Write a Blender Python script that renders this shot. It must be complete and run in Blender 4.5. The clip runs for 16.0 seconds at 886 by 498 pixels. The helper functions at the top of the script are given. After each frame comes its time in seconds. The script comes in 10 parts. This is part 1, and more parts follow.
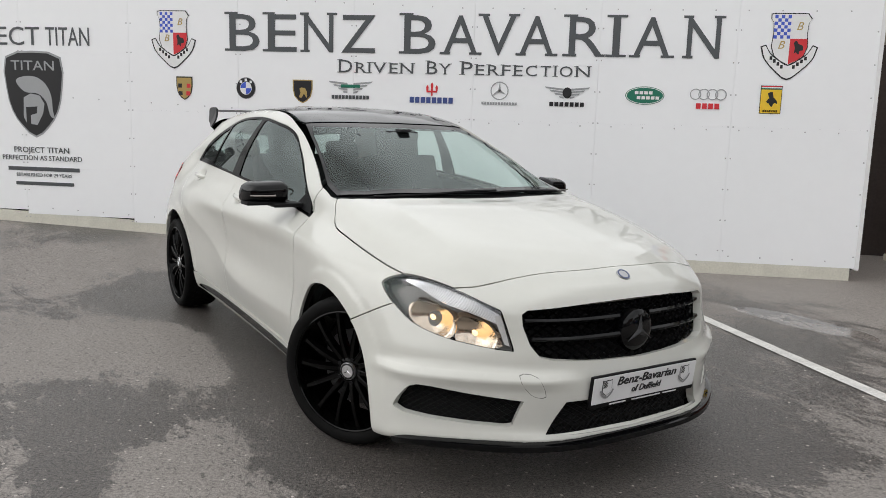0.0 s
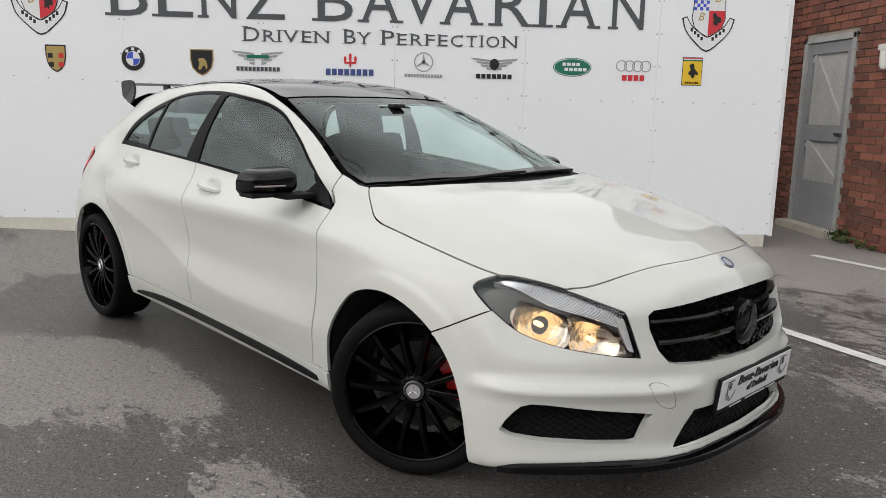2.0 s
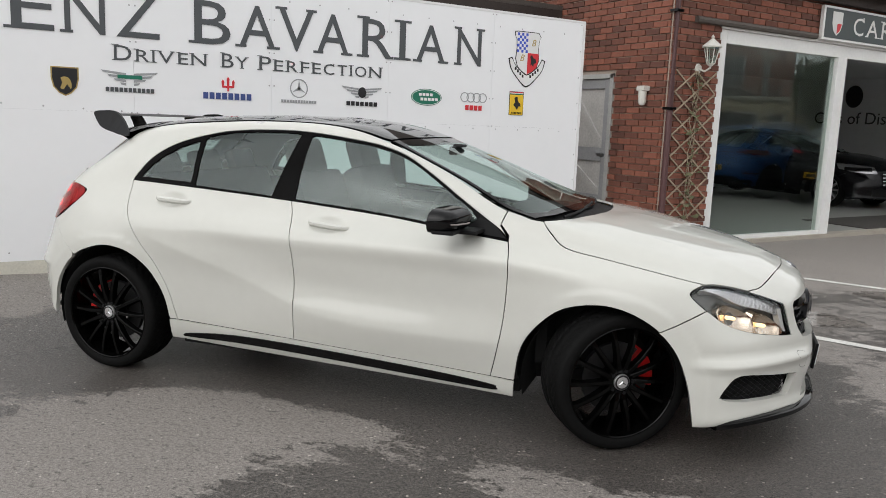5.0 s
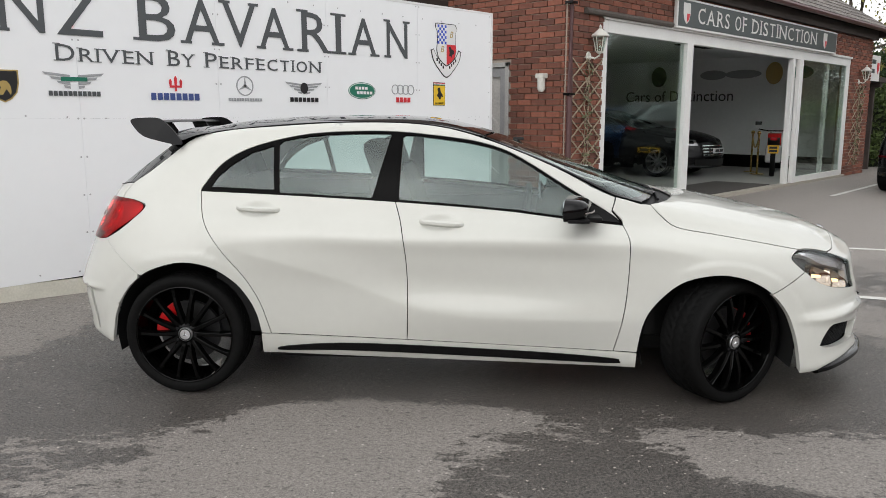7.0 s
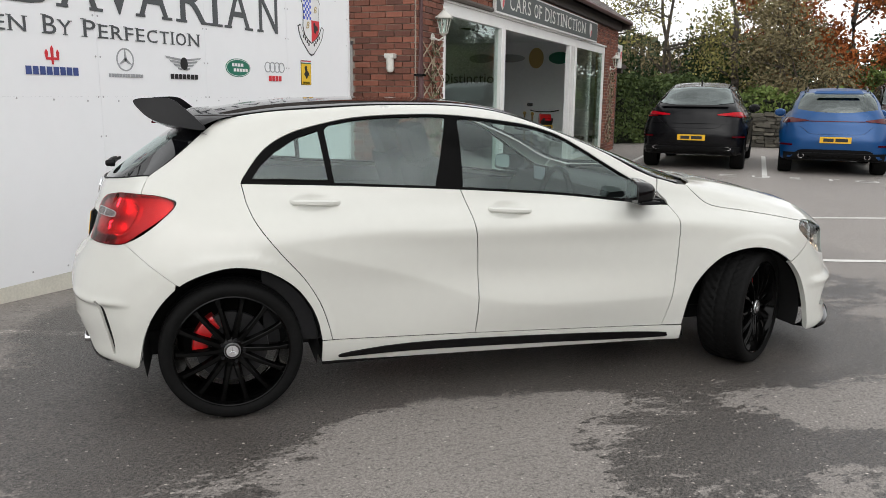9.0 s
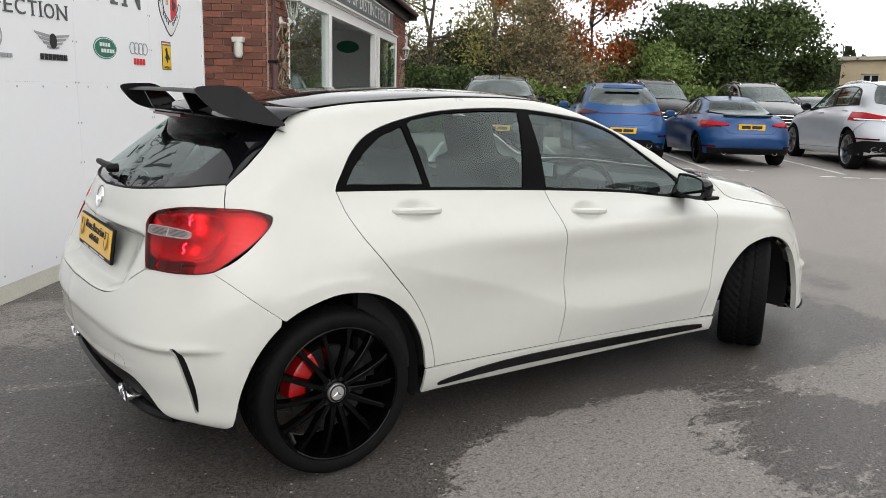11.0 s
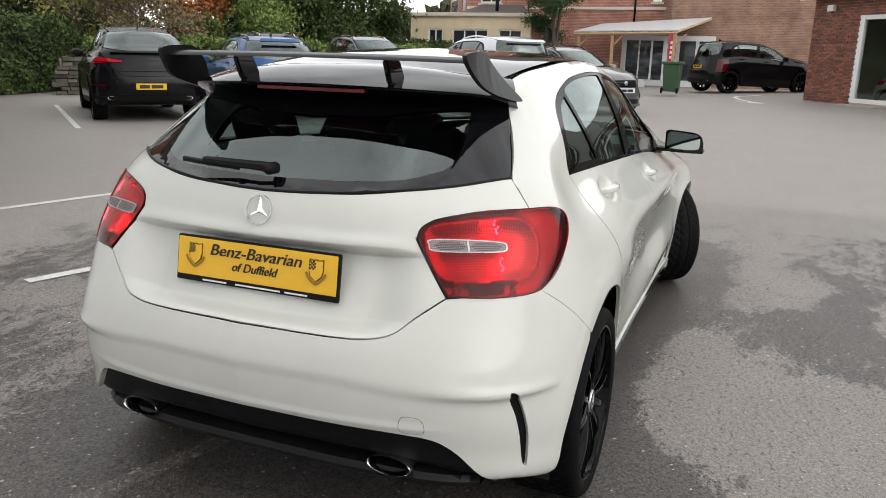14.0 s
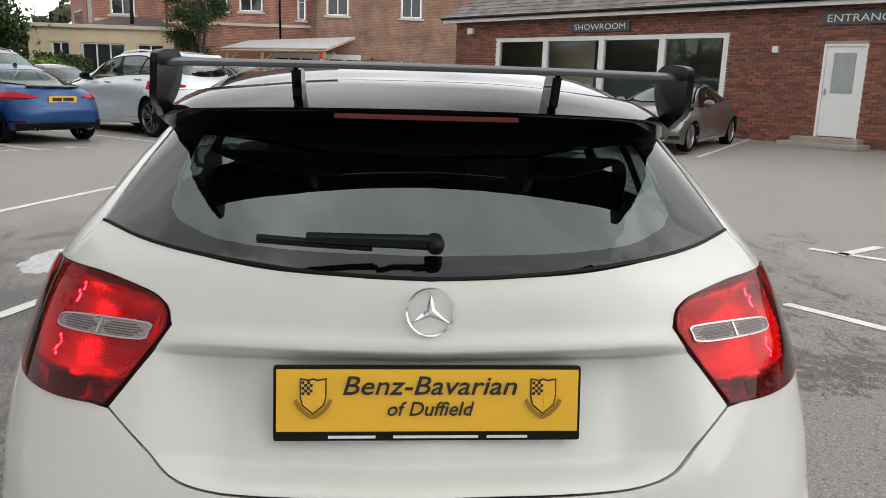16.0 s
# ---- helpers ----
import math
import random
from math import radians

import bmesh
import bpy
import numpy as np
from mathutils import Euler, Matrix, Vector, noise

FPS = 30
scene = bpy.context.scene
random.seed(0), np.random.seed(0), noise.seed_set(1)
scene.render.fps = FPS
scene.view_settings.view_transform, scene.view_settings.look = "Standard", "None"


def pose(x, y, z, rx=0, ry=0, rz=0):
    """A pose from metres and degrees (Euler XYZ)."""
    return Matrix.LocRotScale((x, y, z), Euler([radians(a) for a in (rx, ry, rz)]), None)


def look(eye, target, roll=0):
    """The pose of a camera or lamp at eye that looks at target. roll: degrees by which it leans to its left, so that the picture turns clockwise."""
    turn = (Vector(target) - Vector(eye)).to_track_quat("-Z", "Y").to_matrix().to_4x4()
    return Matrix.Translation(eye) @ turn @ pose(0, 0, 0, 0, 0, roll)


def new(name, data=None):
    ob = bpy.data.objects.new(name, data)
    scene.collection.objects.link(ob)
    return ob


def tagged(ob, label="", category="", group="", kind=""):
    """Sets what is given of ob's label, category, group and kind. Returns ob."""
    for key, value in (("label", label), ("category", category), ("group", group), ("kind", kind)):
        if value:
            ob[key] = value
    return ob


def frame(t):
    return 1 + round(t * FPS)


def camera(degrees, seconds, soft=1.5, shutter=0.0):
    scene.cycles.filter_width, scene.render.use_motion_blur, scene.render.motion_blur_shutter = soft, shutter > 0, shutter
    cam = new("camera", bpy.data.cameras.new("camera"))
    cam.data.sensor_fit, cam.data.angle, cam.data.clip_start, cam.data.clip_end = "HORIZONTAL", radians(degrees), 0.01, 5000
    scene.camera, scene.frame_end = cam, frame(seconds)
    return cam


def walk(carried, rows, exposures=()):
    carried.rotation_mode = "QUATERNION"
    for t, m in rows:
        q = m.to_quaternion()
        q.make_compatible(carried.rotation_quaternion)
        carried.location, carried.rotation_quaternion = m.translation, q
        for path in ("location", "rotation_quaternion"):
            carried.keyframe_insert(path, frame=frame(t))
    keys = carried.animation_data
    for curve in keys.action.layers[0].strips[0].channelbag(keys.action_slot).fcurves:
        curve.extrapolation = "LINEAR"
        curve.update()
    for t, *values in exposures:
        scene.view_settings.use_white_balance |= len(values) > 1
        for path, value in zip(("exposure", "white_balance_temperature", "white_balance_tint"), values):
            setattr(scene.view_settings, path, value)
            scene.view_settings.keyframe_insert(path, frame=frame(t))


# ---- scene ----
cam = camera(59.6, 16.0, soft=0.8)
METRES, EYE, TILT, LEAN, TURN = 11.69, 1.276, 0.0, 0.0, 8.1
ROWS = [
    (0.0, 0.0, 0.0, 0.0, 0.27, -8.91, -1.69),
    (0.5, -0.0072, 0.0087, -0.0061, -2.16, -9.04, -1.27),
    (1.0, -0.022, 0.0242, -0.0058, -5.29, -9.71, -1.51),
    (1.5, -0.0448, 0.0353, -0.0045, -8.86, -10.04, -1.43),
    (2.0, -0.0692, 0.0445, -0.0015, -12.08, -10.49, -1.16),
    (2.5, -0.0948, 0.0549, 0.0016, -14.99, -11.28, -1.33),
    (3.0, -0.1263, 0.0563, 0.0031, -19.29, -11.14, -1.41),
    (3.5, -0.1587, 0.0569, 0.0059, -23.65, -10.24, -1.29),
    (6.0, -0.3128, 0.1213, 0.0083, -47.97, -9.4, -1.23),
    (6.5, -0.3355, 0.1446, 0.0083, -51.35, -9.69, 0.02),
    (7.0, -0.352, 0.1736, 0.0095, -54.49, -9.85, 0.03),
    (7.5, -0.3711, 0.2041, 0.0093, -59.54, -10.39, -0.47),
    (8.0, -0.3807, 0.2363, 0.0067, -64.35, -11.45, -0.77),
    (8.5, -0.3875, 0.2684, 0.0089, -69.27, -11.6, -0.84),
    (9.0, -0.3981, 0.3034, 0.0101, -74.7, -11.23, -0.55),
    (11.5, -0.3758, 0.4675, 0.0088, -98.98, -11.98, -1.48),
    (12.0, -0.3661, 0.4997, 0.0105, -104.15, -12.35, -1.39),
    (12.5, -0.3473, 0.5274, 0.0095, -108.38, -12.84, -2.03),
    (13.0, -0.3314, 0.5559, 0.0088, -114.51, -13.12, -1.92),
    (13.5, -0.3137, 0.5813, 0.0098, -120.77, -13.67, -1.41),
    (14.0, -0.2881, 0.5976, 0.008, -125.83, -14.26, -1.41),
    (14.5, -0.2624, 0.6128, 0.0069, -132.57, -14.36, -1.79),
    (15.0, -0.2346, 0.6238, 0.0074, -138.33, -14.42, -2.16),
    (15.5, -0.2031, 0.6242, 0.0053, -142.32, -13.96, -2.5),
    (16.0, -0.172, 0.6235, 0.0046, -152.36, -12.3, -1.71),
]
walk(cam, [(t, pose(0, 0, EYE, TILT, LEAN, TURN) @ pose(METRES * x, METRES * y, METRES * z, 90 + pitch, roll, yaw)) for t, x, y, z, yaw, pitch, roll in ROWS],
     exposures=((0.0, -.08), (3.0, -.08), (7.0, .02), (12.0, .14), (14.0, .22), (15.0, .24), (16.0, .10)))

# ---- world and light: an overcast day ----
world = bpy.data.worlds.new("world")
scene.world = world
world.use_nodes = True
wn = world.node_tree.nodes
sky = wn.new("ShaderNodeTexSky")
sky.sky_type = "NISHITA"
sky.sun_disc = False
sky.sun_elevation, sky.sun_rotation = radians(34), radians(246)
sky.dust_density, sky.air_density = 4.0, 1.0
# a closed cloud cover: the sky's own light, most of its colour gone, under an even bright veil
grey = wn.new("ShaderNodeHueSaturation")
grey.inputs["Saturation"].default_value = 0.15
veil = wn.new("ShaderNodeMix")
veil.data_type = "RGBA"
veil.inputs[0].default_value = 0.75
veil.inputs[7].default_value = (10.4, 10.5, 10.6, 1)
world.node_tree.links.new(sky.outputs[0], grey.inputs["Color"])
world.node_tree.links.new(grey.outputs[0], veil.inputs[6])
# soft cloud forms in the cover
cloud = wn.new("ShaderNodeTexNoise")
cloud.inputs["Scale"].default_value, cloud.inputs["Detail"].default_value, cloud.inputs["Distortion"].default_value = 2.6, 5, .6
soft_cloud = wn.new("ShaderNodeMapRange")
soft_cloud.inputs[1].default_value, soft_cloud.inputs[2].default_value = .34, .66
soft_cloud.inputs[3].default_value, soft_cloud.inputs[4].default_value = .70, 1.32
cover = wn.new("ShaderNodeVectorMath")
cover.operation = "SCALE"
world.node_tree.links.new(wn.new("ShaderNodeTexCoord").outputs["Generated"], cloud.inputs["Vector"])
world.node_tree.links.new(cloud.outputs[0], soft_cloud.inputs[0])
world.node_tree.links.new(veil.outputs[2], cover.inputs[0])
world.node_tree.links.new(soft_cloud.outputs[0], cover.inputs["Scale"])
world.node_tree.links.new(cover.outputs[0], wn["Background"].inputs[0])
wn["Background"].inputs[1].default_value = 0.140
sun = new("sun", bpy.data.lights.new("sun", "SUN"))
sun.data.energy, sun.data.angle, sun.data.color = 0.55, radians(70), (1.0, 0.985, 0.96)
sun.matrix_world = look((-8.0, -3.5, 5.8), (0, 0, 0))

# ---- materials ----
def mat(name, color, rough=0.5, metal=0.0, var=0.0, scale=4.0, bump=0.0, bscale=60.0, coat=0.0, spec=0.5, emit=0.0, rvar=0.0, island=0.0):
    """A Principled material with colour variation at two scales and a fine relief."""
    m = bpy.data.materials.new(name)
    m.use_nodes = True
    n, l = m.node_tree.nodes, m.node_tree.links
    p = n["Principled BSDF"]
    p.inputs["Base Color"].default_value = (*color, 1)
    p.inputs["Roughness"].default_value = rough
    p.inputs["Metallic"].default_value = metal
    p.inputs["Specular IOR Level"].default_value = spec
    p.inputs["Coat Weight"].default_value = coat
    p.inputs["Coat Roughness"].default_value = 0.03
    if emit:
        p.inputs["Emission Color"].default_value = (*color, 1)
        p.inputs["Emission Strength"].default_value = emit
    if var or bump or rvar or island:
        co = n.new("ShaderNodeTexCoord")
    if var or island:
        a, b = n.new("ShaderNodeTexNoise"), n.new("ShaderNodeTexNoise")
        a.inputs["Scale"].default_value, a.inputs["Detail"].default_value = scale, 4
        b.inputs["Scale"].default_value, b.inputs["Detail"].default_value = scale * 12, 3
        l.new(co.outputs["Object"], a.inputs["Vector"])
        l.new(co.outputs["Object"], b.inputs["Vector"])
        add = n.new("ShaderNodeMath")
        add.operation = "ADD"
        l.new(a.outputs[0], add.inputs[0])
        l.new(b.outputs[0], add.inputs[1])
        rng = n.new("ShaderNodeMapRange")
        rng.inputs[1].default_value, rng.inputs[2].default_value = 0.6, 1.4
        rng.inputs[3].default_value, rng.inputs[4].default_value = 1 - var, 1 + var
        l.new(add.outputs[0], rng.inputs[0])
        value = rng.outputs[0]
        if island:
            info = n.new("ShaderNodeObjectInfo")
            r2 = n.new("ShaderNodeMapRange")
            r2.inputs[3].default_value, r2.inputs[4].default_value = 1 - island, 1 + island
            l.new(info.outputs["Random"], r2.inputs[0])
            mul = n.new("ShaderNodeMath")
            mul.operation = "MULTIPLY"
            l.new(value, mul.inputs[0])
            l.new(r2.outputs[0], mul.inputs[1])
            value = mul.outputs[0]
        hsv = n.new("ShaderNodeHueSaturation")
        hsv.inputs["Color"].default_value = (*color, 1)
        l.new(value, hsv.inputs["Value"])
        l.new(hsv.outputs[0], p.inputs["Base Color"])
    if rvar:
        c = n.new("ShaderNodeTexNoise")
        c.inputs["Scale"].default_value, c.inputs["Detail"].default_value = scale * 3, 5
        l.new(co.outputs["Object"], c.inputs["Vector"])
        r = n.new("ShaderNodeMapRange")
        r.inputs[1].default_value, r.inputs[2].default_value = 0.35, 0.65
        r.inputs[3].default_value, r.inputs[4].default_value = max(0.02, rough - rvar), min(1, rough + rvar)
        l.new(c.outputs[0], r.inputs[0])
        l.new(r.outputs[0], p.inputs["Roughness"])
    if bump:
        d = n.new("ShaderNodeTexNoise")
        d.inputs["Scale"].default_value, d.inputs["Detail"].default_value = bscale, 4
        l.new(co.outputs["Object"], d.inputs["Vector"])
        bp = n.new("ShaderNodeBump")
        bp.inputs["Strength"].default_value, bp.inputs["Distance"].default_value = bump, 0.01
        l.new(d.outputs[0], bp.inputs["Height"])
        l.new(bp.outputs[0], p.inputs["Normal"])
    return m


def glass(name, tint, gloss=1.45, rough=0.0):
    """A pane: tinted see-through with a mirror coat whose share grows towards grazing angles."""
    m = bpy.data.materials.new(name)
    m.use_nodes = True
    n, l = m.node_tree.nodes, m.node_tree.links
    n.remove(n["Principled BSDF"])
    t, g, x = n.new("ShaderNodeBsdfTransparent"), n.new("ShaderNodeBsdfGlossy"), n.new("ShaderNodeMixShader")
    t.inputs[0].default_value = (*tint, 1)
    g.inputs["Roughness"].default_value = rough
    g.inputs[0].default_value = (.90, 1, .98, 1)
    lw, pw, mad = n.new("ShaderNodeLayerWeight"), n.new("ShaderNodeMath"), n.new("ShaderNodeMath")
    lw.inputs["Blend"].default_value = .5
    pw.operation, mad.operation = "POWER", "MULTIPLY_ADD"
    pw.inputs[1].default_value = 5
    f0 = ((gloss - 1) / (gloss + 1)) ** 2
    mad.inputs[1].default_value, mad.inputs[2].default_value = 1 - f0, f0
    l.new(lw.outputs["Facing"], pw.inputs[0])
    l.new(pw.outputs[0], mad.inputs[0])
    l.new(mad.outputs[0], x.inputs[0])
    l.new(t.outputs[0], x.inputs[1])
    l.new(g.outputs[0], x.inputs[2])
    l.new(x.outputs[0], n["Material Output"].inputs[0])
    return m


def ribbed(name, tone, rough, metal, scale, strength):
    """Bright plastic moulded in small squares."""
    m = mat(name, tone, rough, metal, var=0.10, scale=14)
    n, l = m.node_tree.nodes, m.node_tree.links
    co, add, bp = n.new("ShaderNodeTexCoord"), n.new("ShaderNodeMath"), n.new("ShaderNodeBump")
    add.operation = "ADD"
    for k, axis in enumerate("YZ"):
        w = n.new("ShaderNodeTexWave")
        w.bands_direction = axis
        w.inputs["Scale"].default_value = scale
        l.new(co.outputs["Object"], w.inputs["Vector"])
        l.new(w.outputs["Fac"], add.inputs[k])
    bp.inputs["Strength"].default_value, bp.inputs["Distance"].default_value = strength, 0.0015
    l.new(add.outputs[0], bp.inputs["Height"])
    l.new(bp.outputs[0], n["Principled BSDF"].inputs["Normal"])
    return m


M_PAINT = mat("white_paint", (0.575, 0.575, 0.535), 0.5, coat=1.0, var=0.02, scale=1.5, spec=0.12)
M_GLOSS = mat("gloss_black", (0.003, 0.003, 0.0035), 0.05, coat=0.0, var=0.1, spec=0.26)
M_PILLAR = mat("pillar_black", (0.002, 0.002, 0.002), 0.10, var=0.1, spec=0.045)
M_ROOF = mat("roof_glass_black", (0.003, 0.003, 0.004), 0.05, coat=0.4, var=0.1, spec=0.35)
M_TRIM = mat("black_plastic", (0.005, 0.005, 0.0055), 0.5, var=0.15, bump=0.08, bscale=400, spec=0.15)
M_CARBON = mat("satin_black", (0.010, 0.010, 0.011), 0.32, var=0.1, spec=0.16)
M_DARK = mat("dark_cavity", (0.003, 0.003, 0.003), 0.9, var=0.2)
M_TYRE = mat("tyre_rubber", (0.006, 0.006, 0.006), 0.68, var=0.3, scale=6, bump=0.1, bscale=300, spec=0.08)
M_RIM = mat("rim_black", (0.0015, 0.0015, 0.0015), 0.06, var=0.1, spec=0.14)
M_CHROME = mat("chrome", (0.75, 0.75, 0.77), 0.12, metal=1.0, var=0.03)
M_ALU = mat("brushed_aluminium", (0.45, 0.45, 0.46), 0.35, metal=1.0, var=0.1)
M_CAP = mat("cap_silver", (0.66, 0.66, 0.67), 0.30, metal=0.85, var=0.05)
M_RED = mat("caliper_red", (0.55, 0.01, 0.012), 0.3, coat=0.6, var=0.08)
M_DISC = mat("brake_disc", (0.05, 0.05, 0.052), 0.45, metal=0.8, var=0.2, scale=20)
M_LENS_RED = glass("tail_lens_red", (0.76, 0.004, 0.030), 1.36)
M_LENS_FAR = mat("parked_tail_lens", (0.40, 0.002, 0.009), 0.08, var=0.2, scale=9, spec=0.2)
M_LENS_GRID = ribbed("tail_reflector", (0.66, 0.66, 0.66), 0.22, 0.70, 85, 0.20)
M_LENS_RIB = mat("lens_inlay_dark", (0.07, 0.06, 0.06), 0.25, metal=0.3, var=0.1)
M_LENS_DARK = mat("tail_lens_dark_red", (0.07, 0.001, 0.003), 0.1, coat=0.05, var=0.1, spec=0.12)
M_LENS_CLEAR = ribbed("tail_lens_clear", (0.27, 0.235, 0.225), 0.14, 0.4, 70, 0.5)
M_TAIL_DIM = mat("unlit_tail_lens", (0.075, 0.003, 0.005), 0.1, coat=0.2, var=0.15, spec=0.3)
M_TAILGLOW = mat("tail_bulb", (1.0, 0.80, 0.25), 0.3, emit=60.0)
M_BULB = mat("headlamp_bulb", (1.0, 0.70, 0.36), 0.3, emit=1.8)
M_BAND = mat("indicator_plastic", (0.74, 0.74, 0.74), 0.22, metal=0.3, coat=0.5, var=0.15, scale=40)
M_REFLECTOR = mat("lamp_reflector", (0.66, 0.56, 0.46), 0.14, metal=1.0, var=0.08, scale=20, bump=0.14, bscale=28)
M_YELLOW = mat("plate_yellow", (0.74, 0.42, 0.010), 0.4, coat=0.3, var=0.03)
M_PLATE_WHITE = mat("plate_white", (0.68, 0.68, 0.69), 0.4, coat=0.3, var=0.03)
M_INK = mat("black_print", (0.01, 0.01, 0.011), 0.5, var=0.1)
M_SEAT = mat("seat_cloth", (0.012, 0.012, 0.013), 0.85, var=0.2, bump=0.1, bscale=120)
M_SCREEN = mat("display", (0.25, 0.28, 0.30), 0.2, emit=0.25)
M_GLASS_W = glass("windscreen_glass", (0.84, 0.92, 0.89), 1.42)
M_GLASS_S = glass("side_glass", (0.66, 0.78, 0.75), 1.78)
M_GLASS_R = glass("rear_glass", (0.38, 0.46, 0.44), 2.1)
M_GLASS_L = glass("lamp_lens", (0.93, 0.93, 0.93), 1.38)

# ---- tools for meshes ----
from mathutils.bvhtree import BVHTree
from mathutils.interpolate import poly_3d_calc


def empty(name, m=None, label="", category="", group="", kind=""):
    ob = new(name)
    ob.empty_display_size = 0.1
    if m is not None:
        ob.matrix_world = m
    return tagged(ob, label, category, group, kind)


def weigh_normals(me):
    """Normals weighed by area, so that flat faces between narrow bevels stay flat."""
    near = {}
    for f in me.polygons:
        for v in f.vertices:
            near.setdefault(v, []).append((f.normal, f.area * f.area))
    out = []
    for f in me.polygons:
        for v in f.vertices:
            s = Vector((0, 0, 0))
            for n, a in near[v]:
                if n.dot(f.normal) > .74:
                    s += n * a
            out.append(s.normalized() if s.length > 1e-20 else f.normal.copy())
    me.normals_split_custom_set(out)


def part(name, bm, material, parent=None, label="", smooth=True):
    """Links a bmesh as one mesh object under a thing or a part."""
    me = bpy.data.meshes.new(name)
    bmesh.ops.recalc_face_normals(bm, faces=bm.faces)
    bm.to_mesh(me)
    bm.free()
    me.materials.append(material)
    if smooth:
        me.shade_smooth()
        me.set_sharp_from_angle(angle=radians(38))
        if len(me.polygons) < 700:
            weigh_normals(me)
    ob = new(name, me)
    if parent is not None:
        ob.parent = parent
    return tagged(ob, label)


def add_box(bm, lo, hi, m=None, bevel=0.0):
    vs = bmesh.ops.create_cube(bm, size=1)["verts"]
    for v in vs:
        v.co = Vector([(lo[k] + hi[k]) / 2 + v.co[k] * (hi[k] - lo[k]) for k in range(3)])
    if bevel:
        es = list({e for v in vs for e in v.link_edges})
        r = bmesh.ops.bevel(bm, geom=es, offset=bevel, segments=2, profile=0.6, affect="EDGES", clamp_overlap=True)
        vs = list({v for f in r["faces"] for v in f.verts} | {v for v in vs if v.is_valid})
    if m is not None:
        bmesh.ops.transform(bm, matrix=m, verts=vs)
    return vs


def boxes(*specs, bevel=0.0):
    bm = bmesh.new()
    for lo, hi in specs:
        add_box(bm, lo, hi, bevel=bevel)
    return bm


def tube_bm(points, radius, sides=8, closed=False, bm=None, taper=None):
    """A round bar along points."""
    bm = bm or bmesh.new()
    pts = [Vector(p) for p in points]
    rings = []
    for i, p in enumerate(pts):
        a = pts[i - 1] if (i or closed) else p
        b = pts[(i + 1) % len(pts)] if (i + 1 < len(pts) or closed) else p
        d = (b - a).normalized()
        side = d.cross(Vector((0, 0, 1)))
        if side.length < 0.05:
            side = d.cross(Vector((1, 0, 0)))
        side.normalize()
        up = side.cross(d)
        r = radius if taper is None else radius + (taper - radius) * i / (len(pts) - 1)
        rings.append([bm.verts.new(p + r * (math.cos(2 * math.pi * k / sides) * side + math.sin(2 * math.pi * k / sides) * up)) for k in range(sides)])
    for i in range(len(rings) - (0 if closed else 1)):
        a, b = rings[i], rings[(i + 1) % len(rings)]
        for k in range(sides):
            bm.faces.new((a[k], a[(k + 1) % sides], b[(k + 1) % sides], b[k]))
    if not closed:
        bm.faces.new(rings[0][::-1])
        bm.faces.new(rings[-1])
    return bm


def lathe_bm(profile, steps=48, bm=None, axis="y", closed=False):
    """Turns (radius, along) pairs round an axis."""
    bm = bm or bmesh.new()
    rings = []
    for r, a in profile:
        ring = []
        for k in range(steps):
            c, s = math.cos(2 * math.pi * k / steps), math.sin(2 * math.pi * k / steps)
            co = {"y": (r * c, a, r * s), "z": (r * c, r * s, a), "x": (a, r * c, r * s)}[axis]
            ring.append(bm.verts.new(co))
        rings.append(ring)
    n = len(rings)
    for i in range(n if closed else n - 1):
        p, q = rings[i], rings[(i + 1) % n]
        for k in range(steps):
            bm.faces.new((p[k], p[(k + 1) % steps], q[(k + 1) % steps], q[k]))
    return bm


def prism_bm(outline, depth, plane="xz", at=0.0, bm=None, holes=()):
    """A flat outline (with holes) given thickness along the third axis."""
    bm = bm or bmesh.new()
    edges = []
    for loop in (outline, *holes):
        vs = [bm.verts.new({"xz": (a, at, b), "xy": (a, b, at), "yz": (at, a, b)}[plane]) for a, b in loop]
        edges += [bm.edges.new((vs[i], vs[(i + 1) % len(vs)])) for i in range(len(vs))]
    up = {"xz": (0, 1, 0), "xy": (0, 0, 1), "yz": (1, 0, 0)}[plane]
    r = bmesh.ops.triangle_fill(bm, use_beauty=True, use_dissolve=False, edges=edges, normal=up)
    faces = [g for g in r["geom"] if isinstance(g, bmesh.types.BMFace)]
    ex = bmesh.ops.extrude_face_region(bm, geom=faces)
    moved = [g for g in ex["geom"] if isinstance(g, bmesh.types.BMVert)]
    bmesh.ops.translate(bm, verts=moved, vec=Vector(up) * depth)
    return bm


def text_part(name, words, size, m, material, parent, label="", extrude=0.0015, align="CENTER", shear=0.0, spacing=1.0, fit=None, bold=0.0):
    """Letters of the built-in font as a mesh, upright in the xz plane of m."""
    cu = bpy.data.curves.new(name, "FONT")
    cu.body, cu.size, cu.extrude, cu.align_x, cu.align_y, cu.shear, cu.space_character = words, size, extrude, align, "BOTTOM_BASELINE", shear, spacing
    cu.offset = bold
    cu.resolution_u = 3
    tmp = new(name, cu)
    me = bpy.data.meshes.new_from_object(tmp.evaluated_get(bpy.context.evaluated_depsgraph_get()))
    bpy.data.objects.remove(tmp)
    if fit:
        xs = [v.co.x for v in me.vertices]
        k = fit / (max(xs) - min(xs))
        for v in me.vertices:
            v.co.x *= k
    me.transform(Matrix.Rotation(radians(90), 4, "X"))
    me.materials.clear()
    me.materials.append(material)
    ob = new(name, me)
    ob.parent = parent
    ob.matrix_local = m
    return tagged(ob, label)


